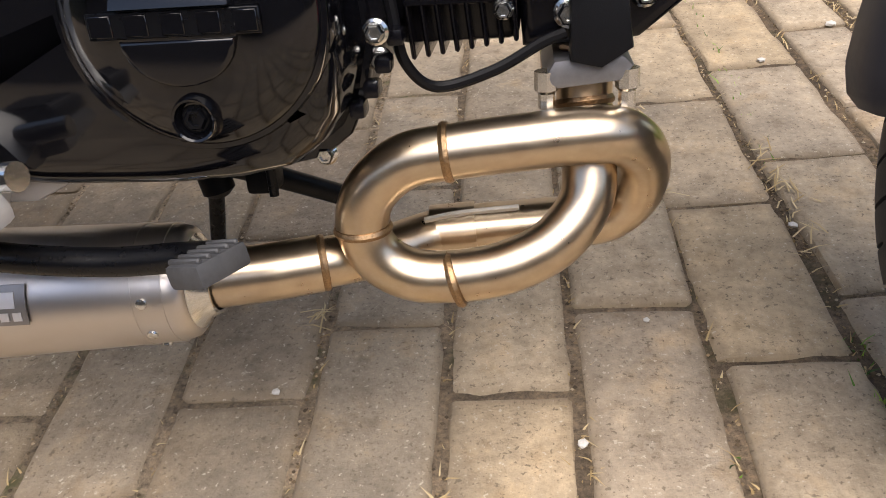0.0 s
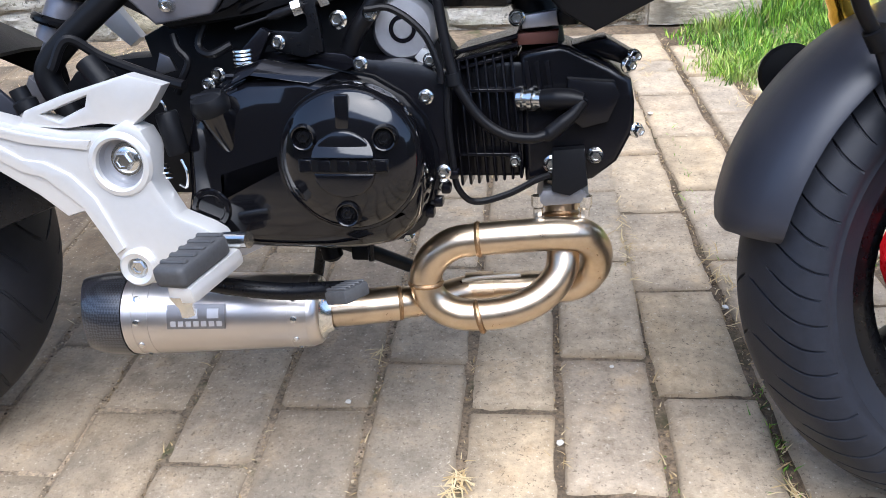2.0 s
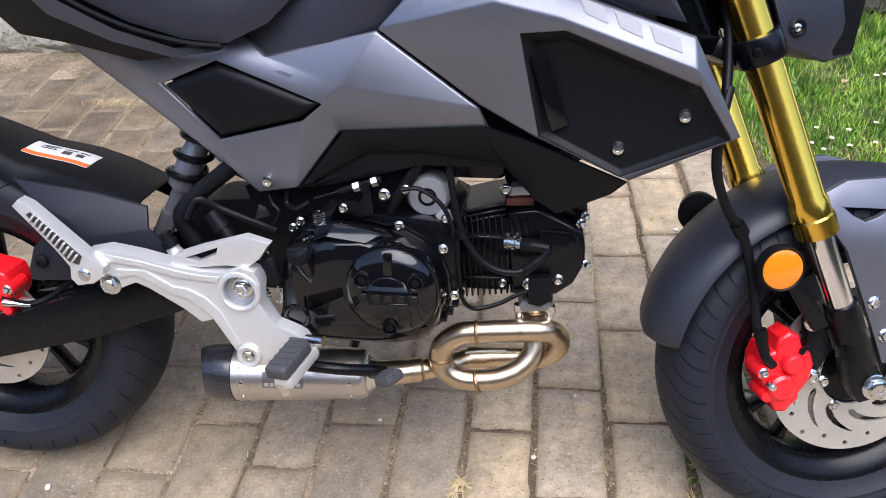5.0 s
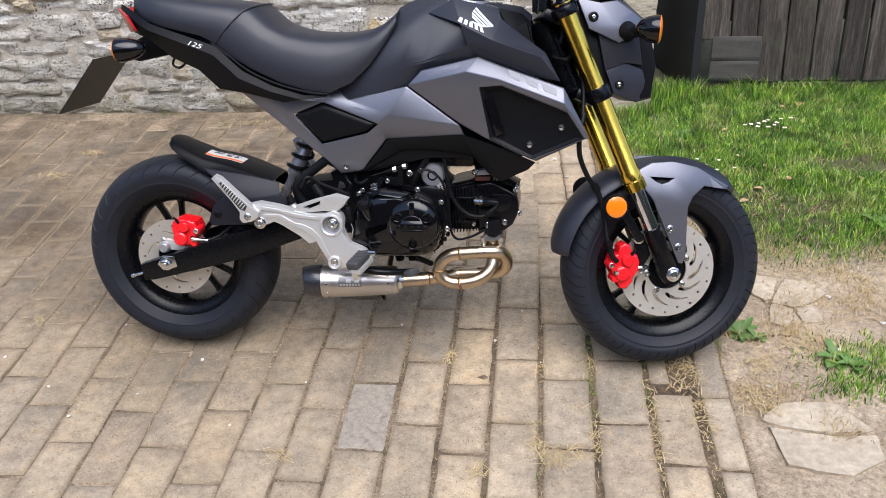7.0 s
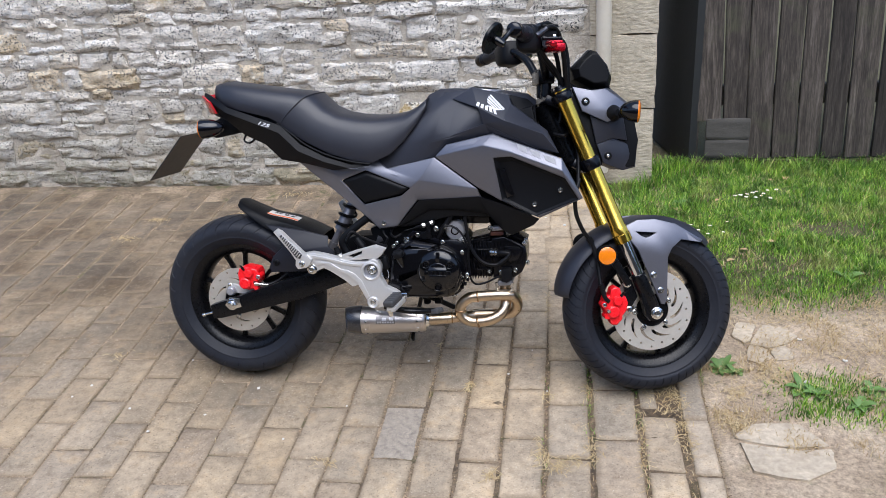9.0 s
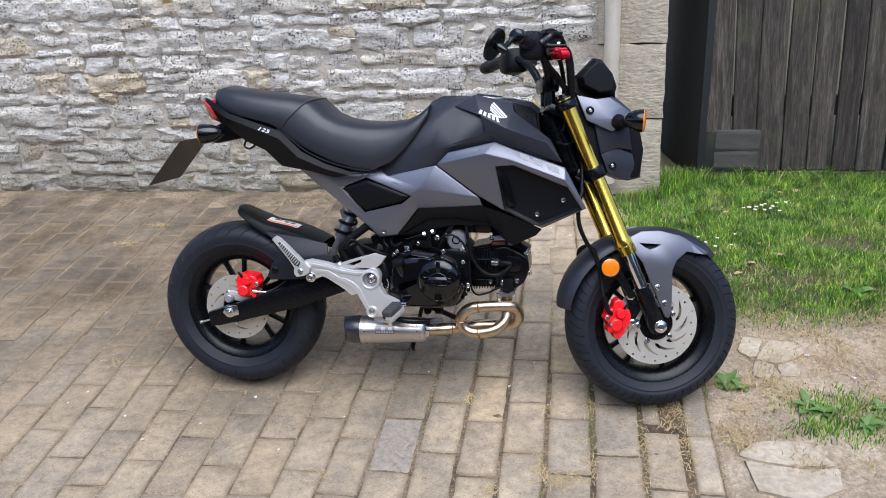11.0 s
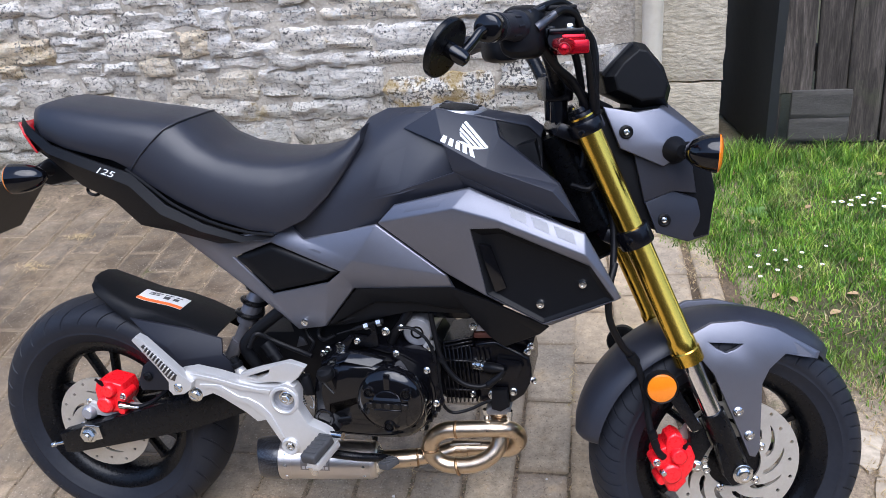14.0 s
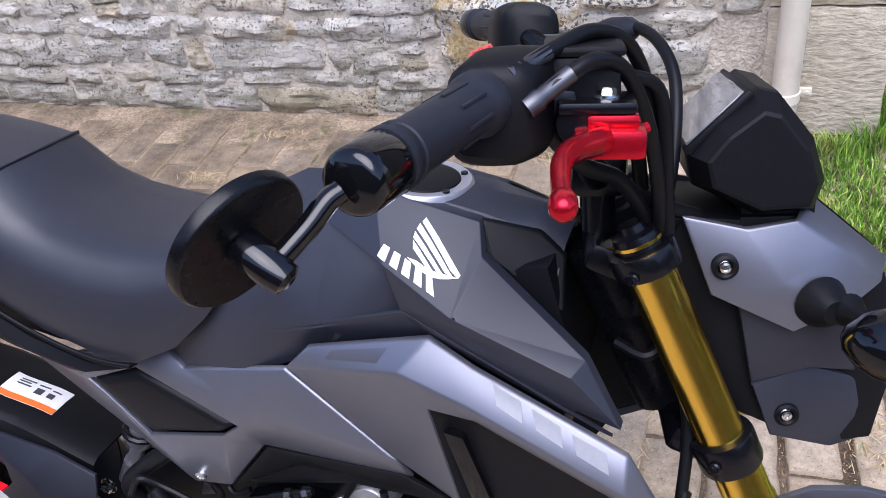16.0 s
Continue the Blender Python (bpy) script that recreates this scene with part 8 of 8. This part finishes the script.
for cx, cy, n_, s_, st_ in ((-0.86, 1.17, 60, 0.014, 2.2), (-0.90, 0.965, 70, 0.018, 1.8), (-0.44, 1.23, 60, 0.014, 2.4), (0.354, -0.45, 24, 0.012, 1.3), (-0.474, 0.04, 26, 0.014, 1.5), (-0.30, 1.48, 60, 0.016, 3.0), (0.706, -0.075, 26, 0.007, 0.6), (0.70, -0.10, 14, 0.007, 0.5), (0.585, 0.14, 10, 0.006, 0.7), (0.99, -0.405, 60, 0.014, 3.0), (0.925, -0.13, 22, 0.012, 0.8),
                          (1.048, -0.10, 30, 0.02, 0.4), (0.955, -0.43, 40, 0.016, 1.2), (1.05, -0.35, 40, 0.04, 0.25), (0.922, -0.37, 40, 0.03, 0.3), (0.80, -0.47, 30, 0.012, 1.0), (1.285, -0.12, 90, 0.05, 0.35), (1.29, -0.28, 70, 0.05, 0.3), (1.25, 0.02, 40, 0.02, 0.8), (1.182, -0.25, 36, 0.06, 0.12), (1.18, -0.42, 36, 0.06, 0.12), (1.46, -0.10, 30, 0.04, 1.0),
                          (1.30, 0.62, 60, 0.04, 1.0), (1.28, 1.00, 90, 0.05, 0.8), (1.16, 1.30, 70, 0.05, 1.6), (0.55, 1.42, 60, 0.02, 3.0), (0.95, 1.25, 80, 0.05, 1.5), (1.40, 0.55, 120, 0.05, 1.2), (1.72, 0.30, 120, 0.05, 2.2), (1.95, 0.33, 120, 0.06, 2.0), (1.60, 0.00, 60, 0.04, 1.4), (1.48, 0.72, 70, 0.05, 1.4), (1.05, 0.33, 30, 0.05, 0.15), (0.925, 0.42, 30, 0.05, 0.12),
                          (1.72, 0.12, 90, 0.05, 1.2), (1.86, 0.18, 120, 0.06, 1.2), (1.92, 0.04, 110, 0.05, 1.0), (1.56, -0.03, 60, 0.03, 1.6), (1.46, -0.09, 60, 0.02, 1.0), (1.97, 0.26, 170, 0.06, 1.2), (1.66, 0.35, 130, 0.03, 2.2), (1.42, -0.22, 90, 0.03, 0.7), (1.235, -0.12, 60, 0.055, 0.5), (1.24, -0.02, 40, 0.03, 0.8), (1.60, 0.02, 120, 0.03, 1.5)):
    straw_pile("straw", cx, cy, n_, s_, st_, 0.001 if cx < PAVE_EDGE else 0.004)

# moss and crumbs along the joints
crumbs = []
for _ in range(9000):
    j = rnd.choice(COLUMN_LINES)
    y = rnd.uniform(-1.0, 1.5)
    dens = 0.35 + 0.65 * smooth(0.3, 1.1, j)
    if rnd.random() > dens:
        continue
    crumbs.append((j + column_slant(j, y) * y + rnd.gauss(0, 0.004), y, -0.006, rnd.uniform(0.004, 0.010)))
blades("joint_litter", crumbs, STRAW, "dry crumbs and stems in the paving joints", "litter", 2.5, 0.0011)
verts, faces = [], []
for _ in range(16000):
    j = rnd.choice(COLUMN_LINES[12:])
    y = rnd.uniform(-0.9, 1.4)
    if rnd.random() > 0.25 + 0.75 * smooth(-0.2, 0.25, noise.noise((j * 9, y * 5, 3))):
        continue
    x, r = j + column_slant(j, y) * y + rnd.gauss(0, 0.0032), rnd.uniform(0.0008, 0.0024)
    i = len(verts)
    zc = -0.0035 + r * rnd.uniform(0, 1)
    verts += [(x + r, y, zc), (x, y + r * rnd.uniform(0.6, 1.2), zc), (x - r, y, zc), (x, y - r, zc), (x, y, zc + r * 0.8)]
    faces += [(i, i + 1, i + 4), (i + 1, i + 2, i + 4), (i + 2, i + 3, i + 4), (i + 3, i, i + 4)]
me = bpy.data.meshes.new("joint_crumbs")
me.from_pydata(verts, [], faces)
me.materials.append(leafy("soil_crumb", [(0.0, (0.05, 0.035, 0.02)), (0.5, (0.16, 0.11, 0.06)), (0.85, (0.34, 0.24, 0.13)), (1.0, (0.55, 0.46, 0.33))], 0.9))
tagged(new("joint_crumbs", me), "brown soil crumbs and grit in the paving joints", "litter", kind="stuff")
mossy = []
for cx, y0, y1, n_ in ((1.048, -0.30, 0.10, 160), (0.924, -0.5, 0.0, 40), (1.183, -0.5, 0.1, 60), (1.285, 0.3, 1.2, 120), (1.05, 0.3, 0.9, 60), (1.37, -0.05, 0.3, 160)):
    for _ in range(n_):
        y = rnd.uniform(y0, y1)
        mossy.append((cx + rnd.gauss(0, 0.006), y, -0.008, rnd.uniform(0.006, 0.018)))
blades("joint_moss", mossy, GRASS, "small green moss and grass in the joints", "moss", 1.2, 0.0011)


def leaf_mesh(L, w_, curl, up):
    """One broad leaf from the origin along x."""
    bm = bmesh.new()
    rows = []
    for i in range(7):
        f = i / 6
        half = w_ * math.sin(math.pi * min(1, 0.08 + f * 0.92)) ** 0.8
        zc = up * f * L - curl * f * f * L
        rows.append([bm.verts.new((f * L, s * half, zc + abs(s) * half * 0.35)) for s in (-1, 0, 1)])
    for a, b_ in zip(rows, rows[1:]):
        for j in range(2):
            bm.faces.new((a[j], a[j + 1], b_[j + 1], b_[j]))
    return bm


def weed(x, y, n_, size, label):
    root = new("weed")
    root.location = (x, y, ground_z(x, y))
    tagged(root, label, "weed")
    for i in range(n_):
        bm = leaf_mesh(size * rnd.uniform(0.6, 1.1), size * 0.24 * rnd.uniform(0.7, 1.2), rnd.uniform(0.3, 0.7), rnd.uniform(0.4, 1.0))
        bm.transform(Matrix.Rotation(2.4 * i + rnd.uniform(-0.3, 0.3), 4, "Z"))
        part("leaf", bm, LEAF, root)
    return root


weed(1.440, 0.045, 16, 0.050, "leafy green weed at the paving edge")
weed(1.475, 0.030, 9, 0.036, "leafy green weed at the paving edge")
weed(1.640, -0.055, 8, 0.055, "broad-leaved green weed in bare soil")
weed(1.675, -0.075, 7, 0.045, "broad-leaved green weed in bare soil")
weed(1.770, -0.130, 9, 0.048, "broad-leaved green weed in bare soil")
weed(1.83, -0.05, 8, 0.04, "broad-leaved green weed in bare soil")
weed(1.46, 1.30, 7, 0.050, "low dark-leaved weed in the lawn")
weed(1.95, 0.62, 6, 0.06, "low dark-leaved weed in the lawn")


def daisy(x, y, h, r):
    root = new("daisy")
    root.location = (x, y, ground_z(x, y))
    tagged(root, "small white daisy in the lawn", "flower", "daisies in the lawn")
    part("stem", tube([(0, 0, 0), (0.002, 0.001, h * 0.5), (0, 0, h)], 0.0008, 5, 3), LEAF, root)
    bm = bmesh.new()
    for i in range(13):
        a = 2 * math.pi * i / 13
        c, s = math.cos(a), math.sin(a)
        q = [(0.25 * r, -0.12 * r), (0.75 * r, -0.17 * r), (r, 0), (0.75 * r, 0.17 * r), (0.25 * r, 0.12 * r)]
        bm.faces.new([bm.verts.new((u * c - v * s, u * s + v * c, h + 0.002 * (u / r))) for u, v in q])
    part("petals", bm, PETAL, root)
    part("eye", box(0, 0, h + 0.001, 0.55 * r, 0.55 * r, 0.003, 0.001), DAISY_EYE, root)


for dx, dy in ((0, 0), (0.03, 0.012), (0.055, 0.03), (0.075, 0.055), (0.02, -0.02), (0.06, -0.015), (0.085, 0.0), (0.115, -0.03), (0.125, 0.07), (0.16, 0.068), (-0.02, 0.01), (0.10, 0.03)):
    daisy(1.715 + dx, 1.30 + dy, 0.040 + 0.006 * rnd.random(), 0.0075 + 0.0025 * rnd.random())
for x, y in ((1.40, 0.95), (1.43, 1.01), (1.45, 0.96), (1.47, 0.93), (1.50, 0.98), (1.53, 0.94), (1.55, 1.02), (1.48, 1.04), (1.59, 0.95), (1.42, 0.90), (1.62, 1.05)):
    daisy(x, y, 0.032, 0.006 + 0.0015 * rnd.random())


def fallen(x, y, size, turn):
    bm = leaf_mesh(size, size * 0.28, 0.2, 0.15)
    bm.transform(Matrix.Rotation(turn, 4, "Z"))
    ob = put("fallen_leaf", bm, DEADLEAF)
    ob.location = (x, y, ground_z(x, y) + 0.012)
    tagged(ob, "dry brown fallen leaf on the grass", "leaf", "fallen leaves")


for x, y, s_, a in ((1.88, 1.56, 0.040, 0.3), (1.96, 1.57, 0.045, 1.4), (1.50, 0.80, 0.03, 2.0), (1.57, 0.74, 0.035, 0.5), (1.66, 0.83, 0.03, 3.0), (1.74, 0.90, 0.04, 0.1), (1.70, 1.0, 0.028, 1.0), (1.45, 1.24, 0.035, 1.8), (1.62, 1.33, 0.03, 0.8), (1.46, 0.84, 0.03, 4.0), (1.43, 1.60, 0.035, 1.0), (2.0, 0.9, 0.03, 2.0)):
    fallen(x, y, s_, a)


def stone_chip(x, y, r, name="pebble", mat=PEBBLE):
    bm = bmesh.new()
    bmesh.ops.create_icosphere(bm, subdivisions=1, radius=r)
    for v in bm.verts:
        v.co *= 0.8 + 0.4 * rnd.random()
        v.co.z *= 0.55
    ob = put(name, bm, mat)
    ob.location = (x, y, (0.0 if x < PAVE_EDGE else ground_z(x, y)) + r * 0.35)
    tagged(ob, "small pale stone chip on the ground", "pebble", "scattered stone chips")


for x, y, r in ((-0.178, -0.349, 0.006), (0.07, -0.125, 0.0055), (-0.464, -0.134, 0.005), (-0.495, -0.195, 0.004), (-0.284, -0.245, 0.005), (-0.044, -0.263, 0.0045), (0.562, 0.046, 0.004), (0.814, -0.016, 0.0045), (0.93, -0.10, 0.003), (0.88, 0.12, 0.003), (0.36, -0.20, 0.003), (1.04, 0.25, 0.005), (1.10, 0.62, 0.006), (1.22, 0.72, 0.008), (1.02, 0.95, 0.006), (0.98, 1.10, 0.008), (0.90, 1.18, 0.006), (-0.2, 0.02, 0.004), (0.22, -0.36, 0.004), (1.50, 0.34, 0.010), (1.70, 0.22, 0.009), (1.66, -0.02, 0.008), (1.80, 0.10, 0.008), (1.46, -0.16, 0.006)):
    stone_chip(x, y, r)

# flagstones sunk in the soil
def flag(points, z):
    bm = bmesh.new()
    rough_edge = []
    for (xa, ya), (xb, yb) in zip(points, points[1:] + points[:1]):
        for k in range(4):
            f = k / 4
            w_ = 0.0 if k == 0 else rnd.uniform(-0.006, 0.006)
            rough_edge.append((xa + (xb - xa) * f + w_, ya + (yb - ya) * f + w_ * 0.7))
    points, z = rough_edge, z - 0.004
    lo = [bm.verts.new((x, y, z - 0.03)) for x, y in points]
    hi = [bm.verts.new((x, y, z)) for x, y in points]
    f = bm.faces.new(hi)
    bm.faces.new(lo[::-1])
    for i in range(len(points)):
        j = (i + 1) % len(points)
        bm.faces.new((lo[i], lo[j], hi[j], hi[i]))
    bmesh.ops.bevel(bm, geom=list(f.edges), offset=0.0025, segments=1, profile=0.5, affect="EDGES")
    ob = put("flagstone", bm, FLAG)
    tagged(ob, "cracked buff flagstone sunk in the soil", "flagstone", "flagstones in the soil", "structure")


flag([(1.42, -0.277), (1.47, -0.225), (1.594, -0.218), (1.647, -0.305), (1.56, -0.318), (1.43, -0.292)], 0.004)
flag([(1.427, -0.305), (1.56, -0.332), (1.648, -0.320), (1.64, -0.395), (1.56, -0.445), (1.44, -0.42)], 0.005)
flag([(1.545, 0.185), (1.60, 0.30), (1.66, 0.29), (1.70, 0.235), (1.655, 0.19), (1.60, 0.165)], 0.004)
flag([(1.52, 0.10), (1.54, 0.18), (1.595, 0.158), (1.59, 0.10), (1.55, 0.075)], 0.003)
flag([(1.603, 0.158), (1.650, 0.180), (1.656, 0.10), (1.600, 0.094)], 0.0035)
flag([(1.50, 0.24), (1.53, 0.19), (1.555, 0.21), (1.59, 0.31), (1.53, 0.32)], 0.003)

# ---- paving bricks, each a piece of the pavement ----
pavement = new("pavement")
tagged(pavement, "old buff-brown clay brick paving with earthy joints", "paving", kind="structure")


def brick_mesh(seed, L, w_):
    """A worn paver with rounded, chipped edges."""
    r = random.Random(seed)
    bm = bmesh.new()
    us, vs_ = (0, 0.055, 0.3, 0.7, 0.945, 1), (0, 0.025, 0.14, 0.32, 0.5, 0.68, 0.86, 0.975, 1)
    nx_, ny_ = len(us) - 1, len(vs_) - 1
    top = []
    for i, u in enumerate(us):
        row = []
        for j, v in enumerate(vs_):
            x, y = (u - 0.5) * w_, (v - 0.5) * L
            edge, corner = min(u, 1 - u, v, 1 - v) == 0, min(u, 1 - u) == 0 and min(v, 1 - v) == 0
            drop = r.uniform(-0.0006, 0.0006)
            if edge:
                chip = r.uniform(0.03, 0.09) if r.random() < 0.24 else r.uniform(0, 0.032)
                x *= 1 - chip - (0.04 if corner else 0)
                y *= 1 - chip * 0.5 - (0.02 if corner else 0)
                drop -= 0.0032 + 0.03 * chip
            row.append(bm.verts.new((x, y, drop)))
        top.append(row)
    for i in range(nx_):
        for j in range(ny_):
            bm.faces.new((top[i][j], top[i + 1][j], top[i + 1][j + 1], top[i][j + 1]))
    rim = [top[i][0] for i in range(nx_ + 1)] + [top[nx_][j] for j in range(1, ny_ + 1)] + [top[i][ny_] for i in range(nx_ - 1, -1, -1)] + [top[0][j] for j in range(ny_ - 1, 0, -1)]
    low = [bm.verts.new((v.co.x * 1.02, v.co.y * 1.01, -0.03)) for v in rim]
    for i in range(len(rim)):
        j = (i + 1) % len(rim)
        bm.faces.new((rim[j], rim[i], low[i], low[j]))
    bmesh.ops.recalc_face_normals(bm, faces=bm.faces[:])
    uv = bm.loops.layers.uv.new("face")
    for f in bm.faces:
        for lp in f.loops:
            lp[uv].uv = (lp.vert.co.x / w_ + 0.5, lp.vert.co.y / L + 0.5)
    me = bpy.data.meshes.new("brick")
    bm.to_mesh(me)
    bm.free()
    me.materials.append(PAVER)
    me.polygons.foreach_set("use_smooth", [True] * len(me.polygons))
    me.set_sharp_from_angle(angle=radians(50))
    return me


PITCH_Y = 0.230
variants = [brick_mesh(s, 0.2275, 0.1) for s in range(10)]
BLUE_BRICK = brick_mesh(77, 0.2275, 0.1)
BLUE_BRICK.materials[0] = material("blue_grey_brick", (0.295, 0.252, 0.200), 0.85, vary=0.5, scale=60, bump=0.8, bump_scale=90, distance=0.004, dirt=(0.13, 0.115, 0.10), dirt_amount=0.75, dirt_scale=45)
near, far_verts, far_faces, far_uv = [], [], [], []
rb = random.Random(21)
lines = COLUMN_LINES
for c in range(len(lines) - 1):
    x0, x1 = lines[c], lines[c + 1]
    gap = 0.0015 + 0.0040 * smooth(0.1, 0.6, x0) + (0.005 if x0 > 0.85 else 0.0)
    if 1.27 < x0 < 1.30:
        gap = 0.006
    w_ = x1 - x0 - gap
    if w_ < 0.05:
        continue
    phase = PHASES.get(x0, 0.0) + rb.uniform(-0.008, 0.008) * (1 if x0 < 0.25 else 0)
    k0, k1 = math.ceil((-2.75 - phase) / PITCH_Y), math.floor((1.60 - phase) / PITCH_Y)
    for k in range(k0, k1 + 1):
        yc = phase + PITCH_Y * (k + 0.5)
        broken = abs(x0 - 1.182) < 0.01 and abs(yc + 0.11) < 0.13  # only a broken half left here, earth and straw beside it
        if yc + PITCH_Y / 2 > 1.63:
            continue
        slant = column_slant((x0 + x1) / 2, yc)
        xc = (x0 + x1) / 2 + slant * yc
        if broken:
            near.append((xc - 0.024, yc + 0.012, w_ * 0.52, math.atan(-slant), -0.004, 0.03, 0.80))
        else:
            near.append((xc, yc, w_, math.atan(-slant), rb.uniform(-0.0025, 0.0025), rb.uniform(-0.012, 0.012), 1.0))
near.sort(key=lambda q: math.hypot(q[0] - 0.7, (q[1] - 0.1) * 0.9))
for i, (xc, yc, w_, turn, dz, wob, length) in enumerate(near):
    me = BLUE_BRICK if abs(xc - 0.53) < 0.05 and abs(yc + 0.31) < 0.115 else variants[rb.randrange(10)]
    m = Matrix.Translation((xc, yc, dz)) @ Matrix.Rotation(turn + wob, 4, "Z") @ Matrix.Rotation(rb.uniform(-0.01, 0.01), 4, "Y") @ Matrix.Diagonal((w_ / 0.1, length, 1, 1))
    if i < 300:
        ob = new("brick", me)
        ob.parent = pavement
        ob.matrix_world = m
    else:
        base_i = len(far_verts)
        far_verts += [tuple(m @ v.co) for v in me.vertices]
        far_faces += [tuple(base_i + v for v in p.vertices) for p in me.polygons]
        flat_uv = [0.0] * (2 * len(me.loops))
        me.uv_layers[0].data.foreach_get("uv", flat_uv)
        far_uv += flat_uv
me = bpy.data.meshes.new("far_bricks")
me.from_pydata(far_verts, [], far_faces)
me.uv_layers.new(name="face").data.foreach_set("uv", far_uv)
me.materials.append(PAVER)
ob = new("far_bricks", me)
ob.parent = pavement
tagged(ob, "further bricks of the paving", kind="stuff")

# ---- wall stones ----
def stone_mesh(sx, sz, depth, seed, rough=1.0):
    """A split-faced stone: front face towards -y, rounded at the arrises."""
    r = random.Random(seed)
    nx_, nz_ = max(5, min(18, round(sx / 0.017))), 6
    o = Vector((r.uniform(0, 50), r.uniform(0, 50), 0))
    bm = bmesh.new()
    g = []
    for i in range(nx_ + 1):
        row = []
        for j in range(nz_ + 1):
            u, v = i / nx_, j / nz_
            e = min(u * sx, (1 - u) * sx, v * sz, (1 - v) * sz)
            x, z = (u - 0.5) * sx, (v - 0.5) * sz
            ed = 0.013 * (1 - min(1, e / 0.024)) ** 2
            y = -depth + ed * rough + rough * (0.016 * noise.noise(o + Vector((x * 12, 0, z * 28))) + 0.010 * noise.noise(o + Vector((x * 30, 3, z * 60))))
            if e == 0:
                x += 0.022 * rough * noise.noise(o + Vector((x * 30, 5, z * 30)))
                z += 0.018 * rough * noise.noise(o + Vector((x * 16, 9, z * 30)))
            row.append(bm.verts.new((x, y, z)))
        g.append(row)
    for i in range(nx_):
        for j in range(nz_):
            bm.faces.new((g[i][j], g[i + 1][j], g[i + 1][j + 1], g[i][j + 1]))
    rim = [g[i][0] for i in range(nx_ + 1)] + [g[nx_][j] for j in range(1, nz_ + 1)] + [g[i][nz_] for i in range(nx_ - 1, -1, -1)] + [g[0][j] for j in range(nz_ - 1, 0, -1)]
    low = [bm.verts.new((v.co.x, 0.03, v.co.z)) for v in rim]
    for i in range(len(rim)):
        j = (i + 1) % len(rim)
        bm.faces.new((rim[j], rim[i], low[i], low[j]))
    return bm


rw = random.Random(33)
z = 0.0
courses = [0.085, 0.062, 0.105, 0.075, 0.118, 0.055, 0.098, 0.080, 0.112, 0.060, 0.100, 0.120]
FACE = WALL_Y + 0.036
BIG = [(0.42, 0.265, 0.39, 0.29), (0.73, 0.40, 0.19, 0.13)]
for ci, h in enumerate(courses):
    x = -2.62 + rw.uniform(0, 0.15)
    end = 1.075 + (0.0 if ci % 4 < 2 else -0.12)
    while x < end - 0.02:
        L = rw.choice((0.09, 0.13, 0.17, 0.21, 0.26, 0.32, 0.38)) * rw.uniform(0.85, 1.15)
        if x + L > end - 0.07:
            L = end - x
        clash = None
        for bx, bz, bw, bh in BIG:
            if z + h > bz - bh / 2 + 0.02 and z < bz + bh / 2 - 0.02 and x < bx + bw / 2 and x + L > bx - bw / 2:
                clash = (bx, bw)
        if clash:
            left = clash[0] - clash[1] / 2
            if left - x > 0.07:
                L = left - x
            else:
                x = clash[0] + clash[1] / 2
                continue
        parts_ = [(z, h)]
        sp_ = rw.uniform(0.4, 0.6)
        if rw.random() < 0.30 and h > 0.09 and L < 0.24:
            parts_ = [(z, h * sp_), (z + h * sp_, h * (1 - sp_))]
        for zz, hh in parts_:
            bm = stone_mesh(L - 0.002, hh - 0.001, 0.012 + rw.uniform(-0.006, 0.010), rw.randrange(10 ** 6))
            ob = part("stone", bm, STONE, wall)
            ob.location = (x + L / 2, FACE, zz + hh / 2 + 0.010 * noise.noise((x * 1.9, ci * 0.8, 7)))
            ob.rotation_euler = (rw.uniform(-0.04, 0.04), rw.uniform(-0.015, 0.015), rw.uniform(-0.02, 0.02))
        x += L
    z += h
for bx, bz, bw, bh in BIG:
    ob = part("stone", stone_mesh(bw - 0.012, bh - 0.012, 0.030, 77, 1.2), LICHEN_STONE, wall, "large lichen-spotted stone")
    ob.location = (bx, FACE, bz)
# dressed blocks at the wall's end
zq = 0.0
for h, xa in ((0.355, 1.082), (0.33, 1.082), (0.29, 1.082), (0.28, 1.082)):
    ob = part("quoin", stone_mesh(WALL_END - xa - 0.006, h - 0.006, 0.040, rw.randrange(10 ** 6), 0.35), QUOIN, wall, "dressed buff quoin stone")
    ob.location = ((WALL_END + xa) / 2 + 0.002, FACE, zq + h / 2)
    zq += h

# the wall above, out of reach of the close views: stones joined in one mesh
verts, faces = [], []
z = sum(courses)
for ci in range(13):
    h = rw.choice((0.06, 0.085, 0.10, 0.12))
    x = -2.62
    while x < 1.07:
        L = min(rw.choice((0.13, 0.18, 0.24, 0.32)) * rw.uniform(0.85, 1.15), 1.078 - x)
        bm = stone_mesh(L - 0.002, h - 0.001, 0.012 + rw.uniform(-0.006, 0.010), rw.randrange(10 ** 6))
        i = len(verts)
        for k, v in enumerate(bm.verts):
            v.index = k
            verts.append((v.co.x + x + L / 2, v.co.y + FACE, v.co.z + z + h / 2))
        faces += [tuple(i + v.index for v in f.verts) for f in bm.faces]
        bm.free()
        x += L
    z += h
me = bpy.data.meshes.new("upper_stones")
me.from_pydata(verts, [], faces)
me.materials.append(STONE)
ob = new("upper_stones", me)
ob.parent = wall
tagged(ob, "further stones of the wall", kind="stuff")
for k in range(4):
    ob = part("quoin", stone_mesh(WALL_END - 1.082 - 0.006, 0.30, 0.040, rw.randrange(10 ** 6), 0.35), QUOIN, wall)
    ob.location = ((WALL_END + 1.082) / 2 + 0.002, FACE, zq + 0.153 + 0.306 * k)
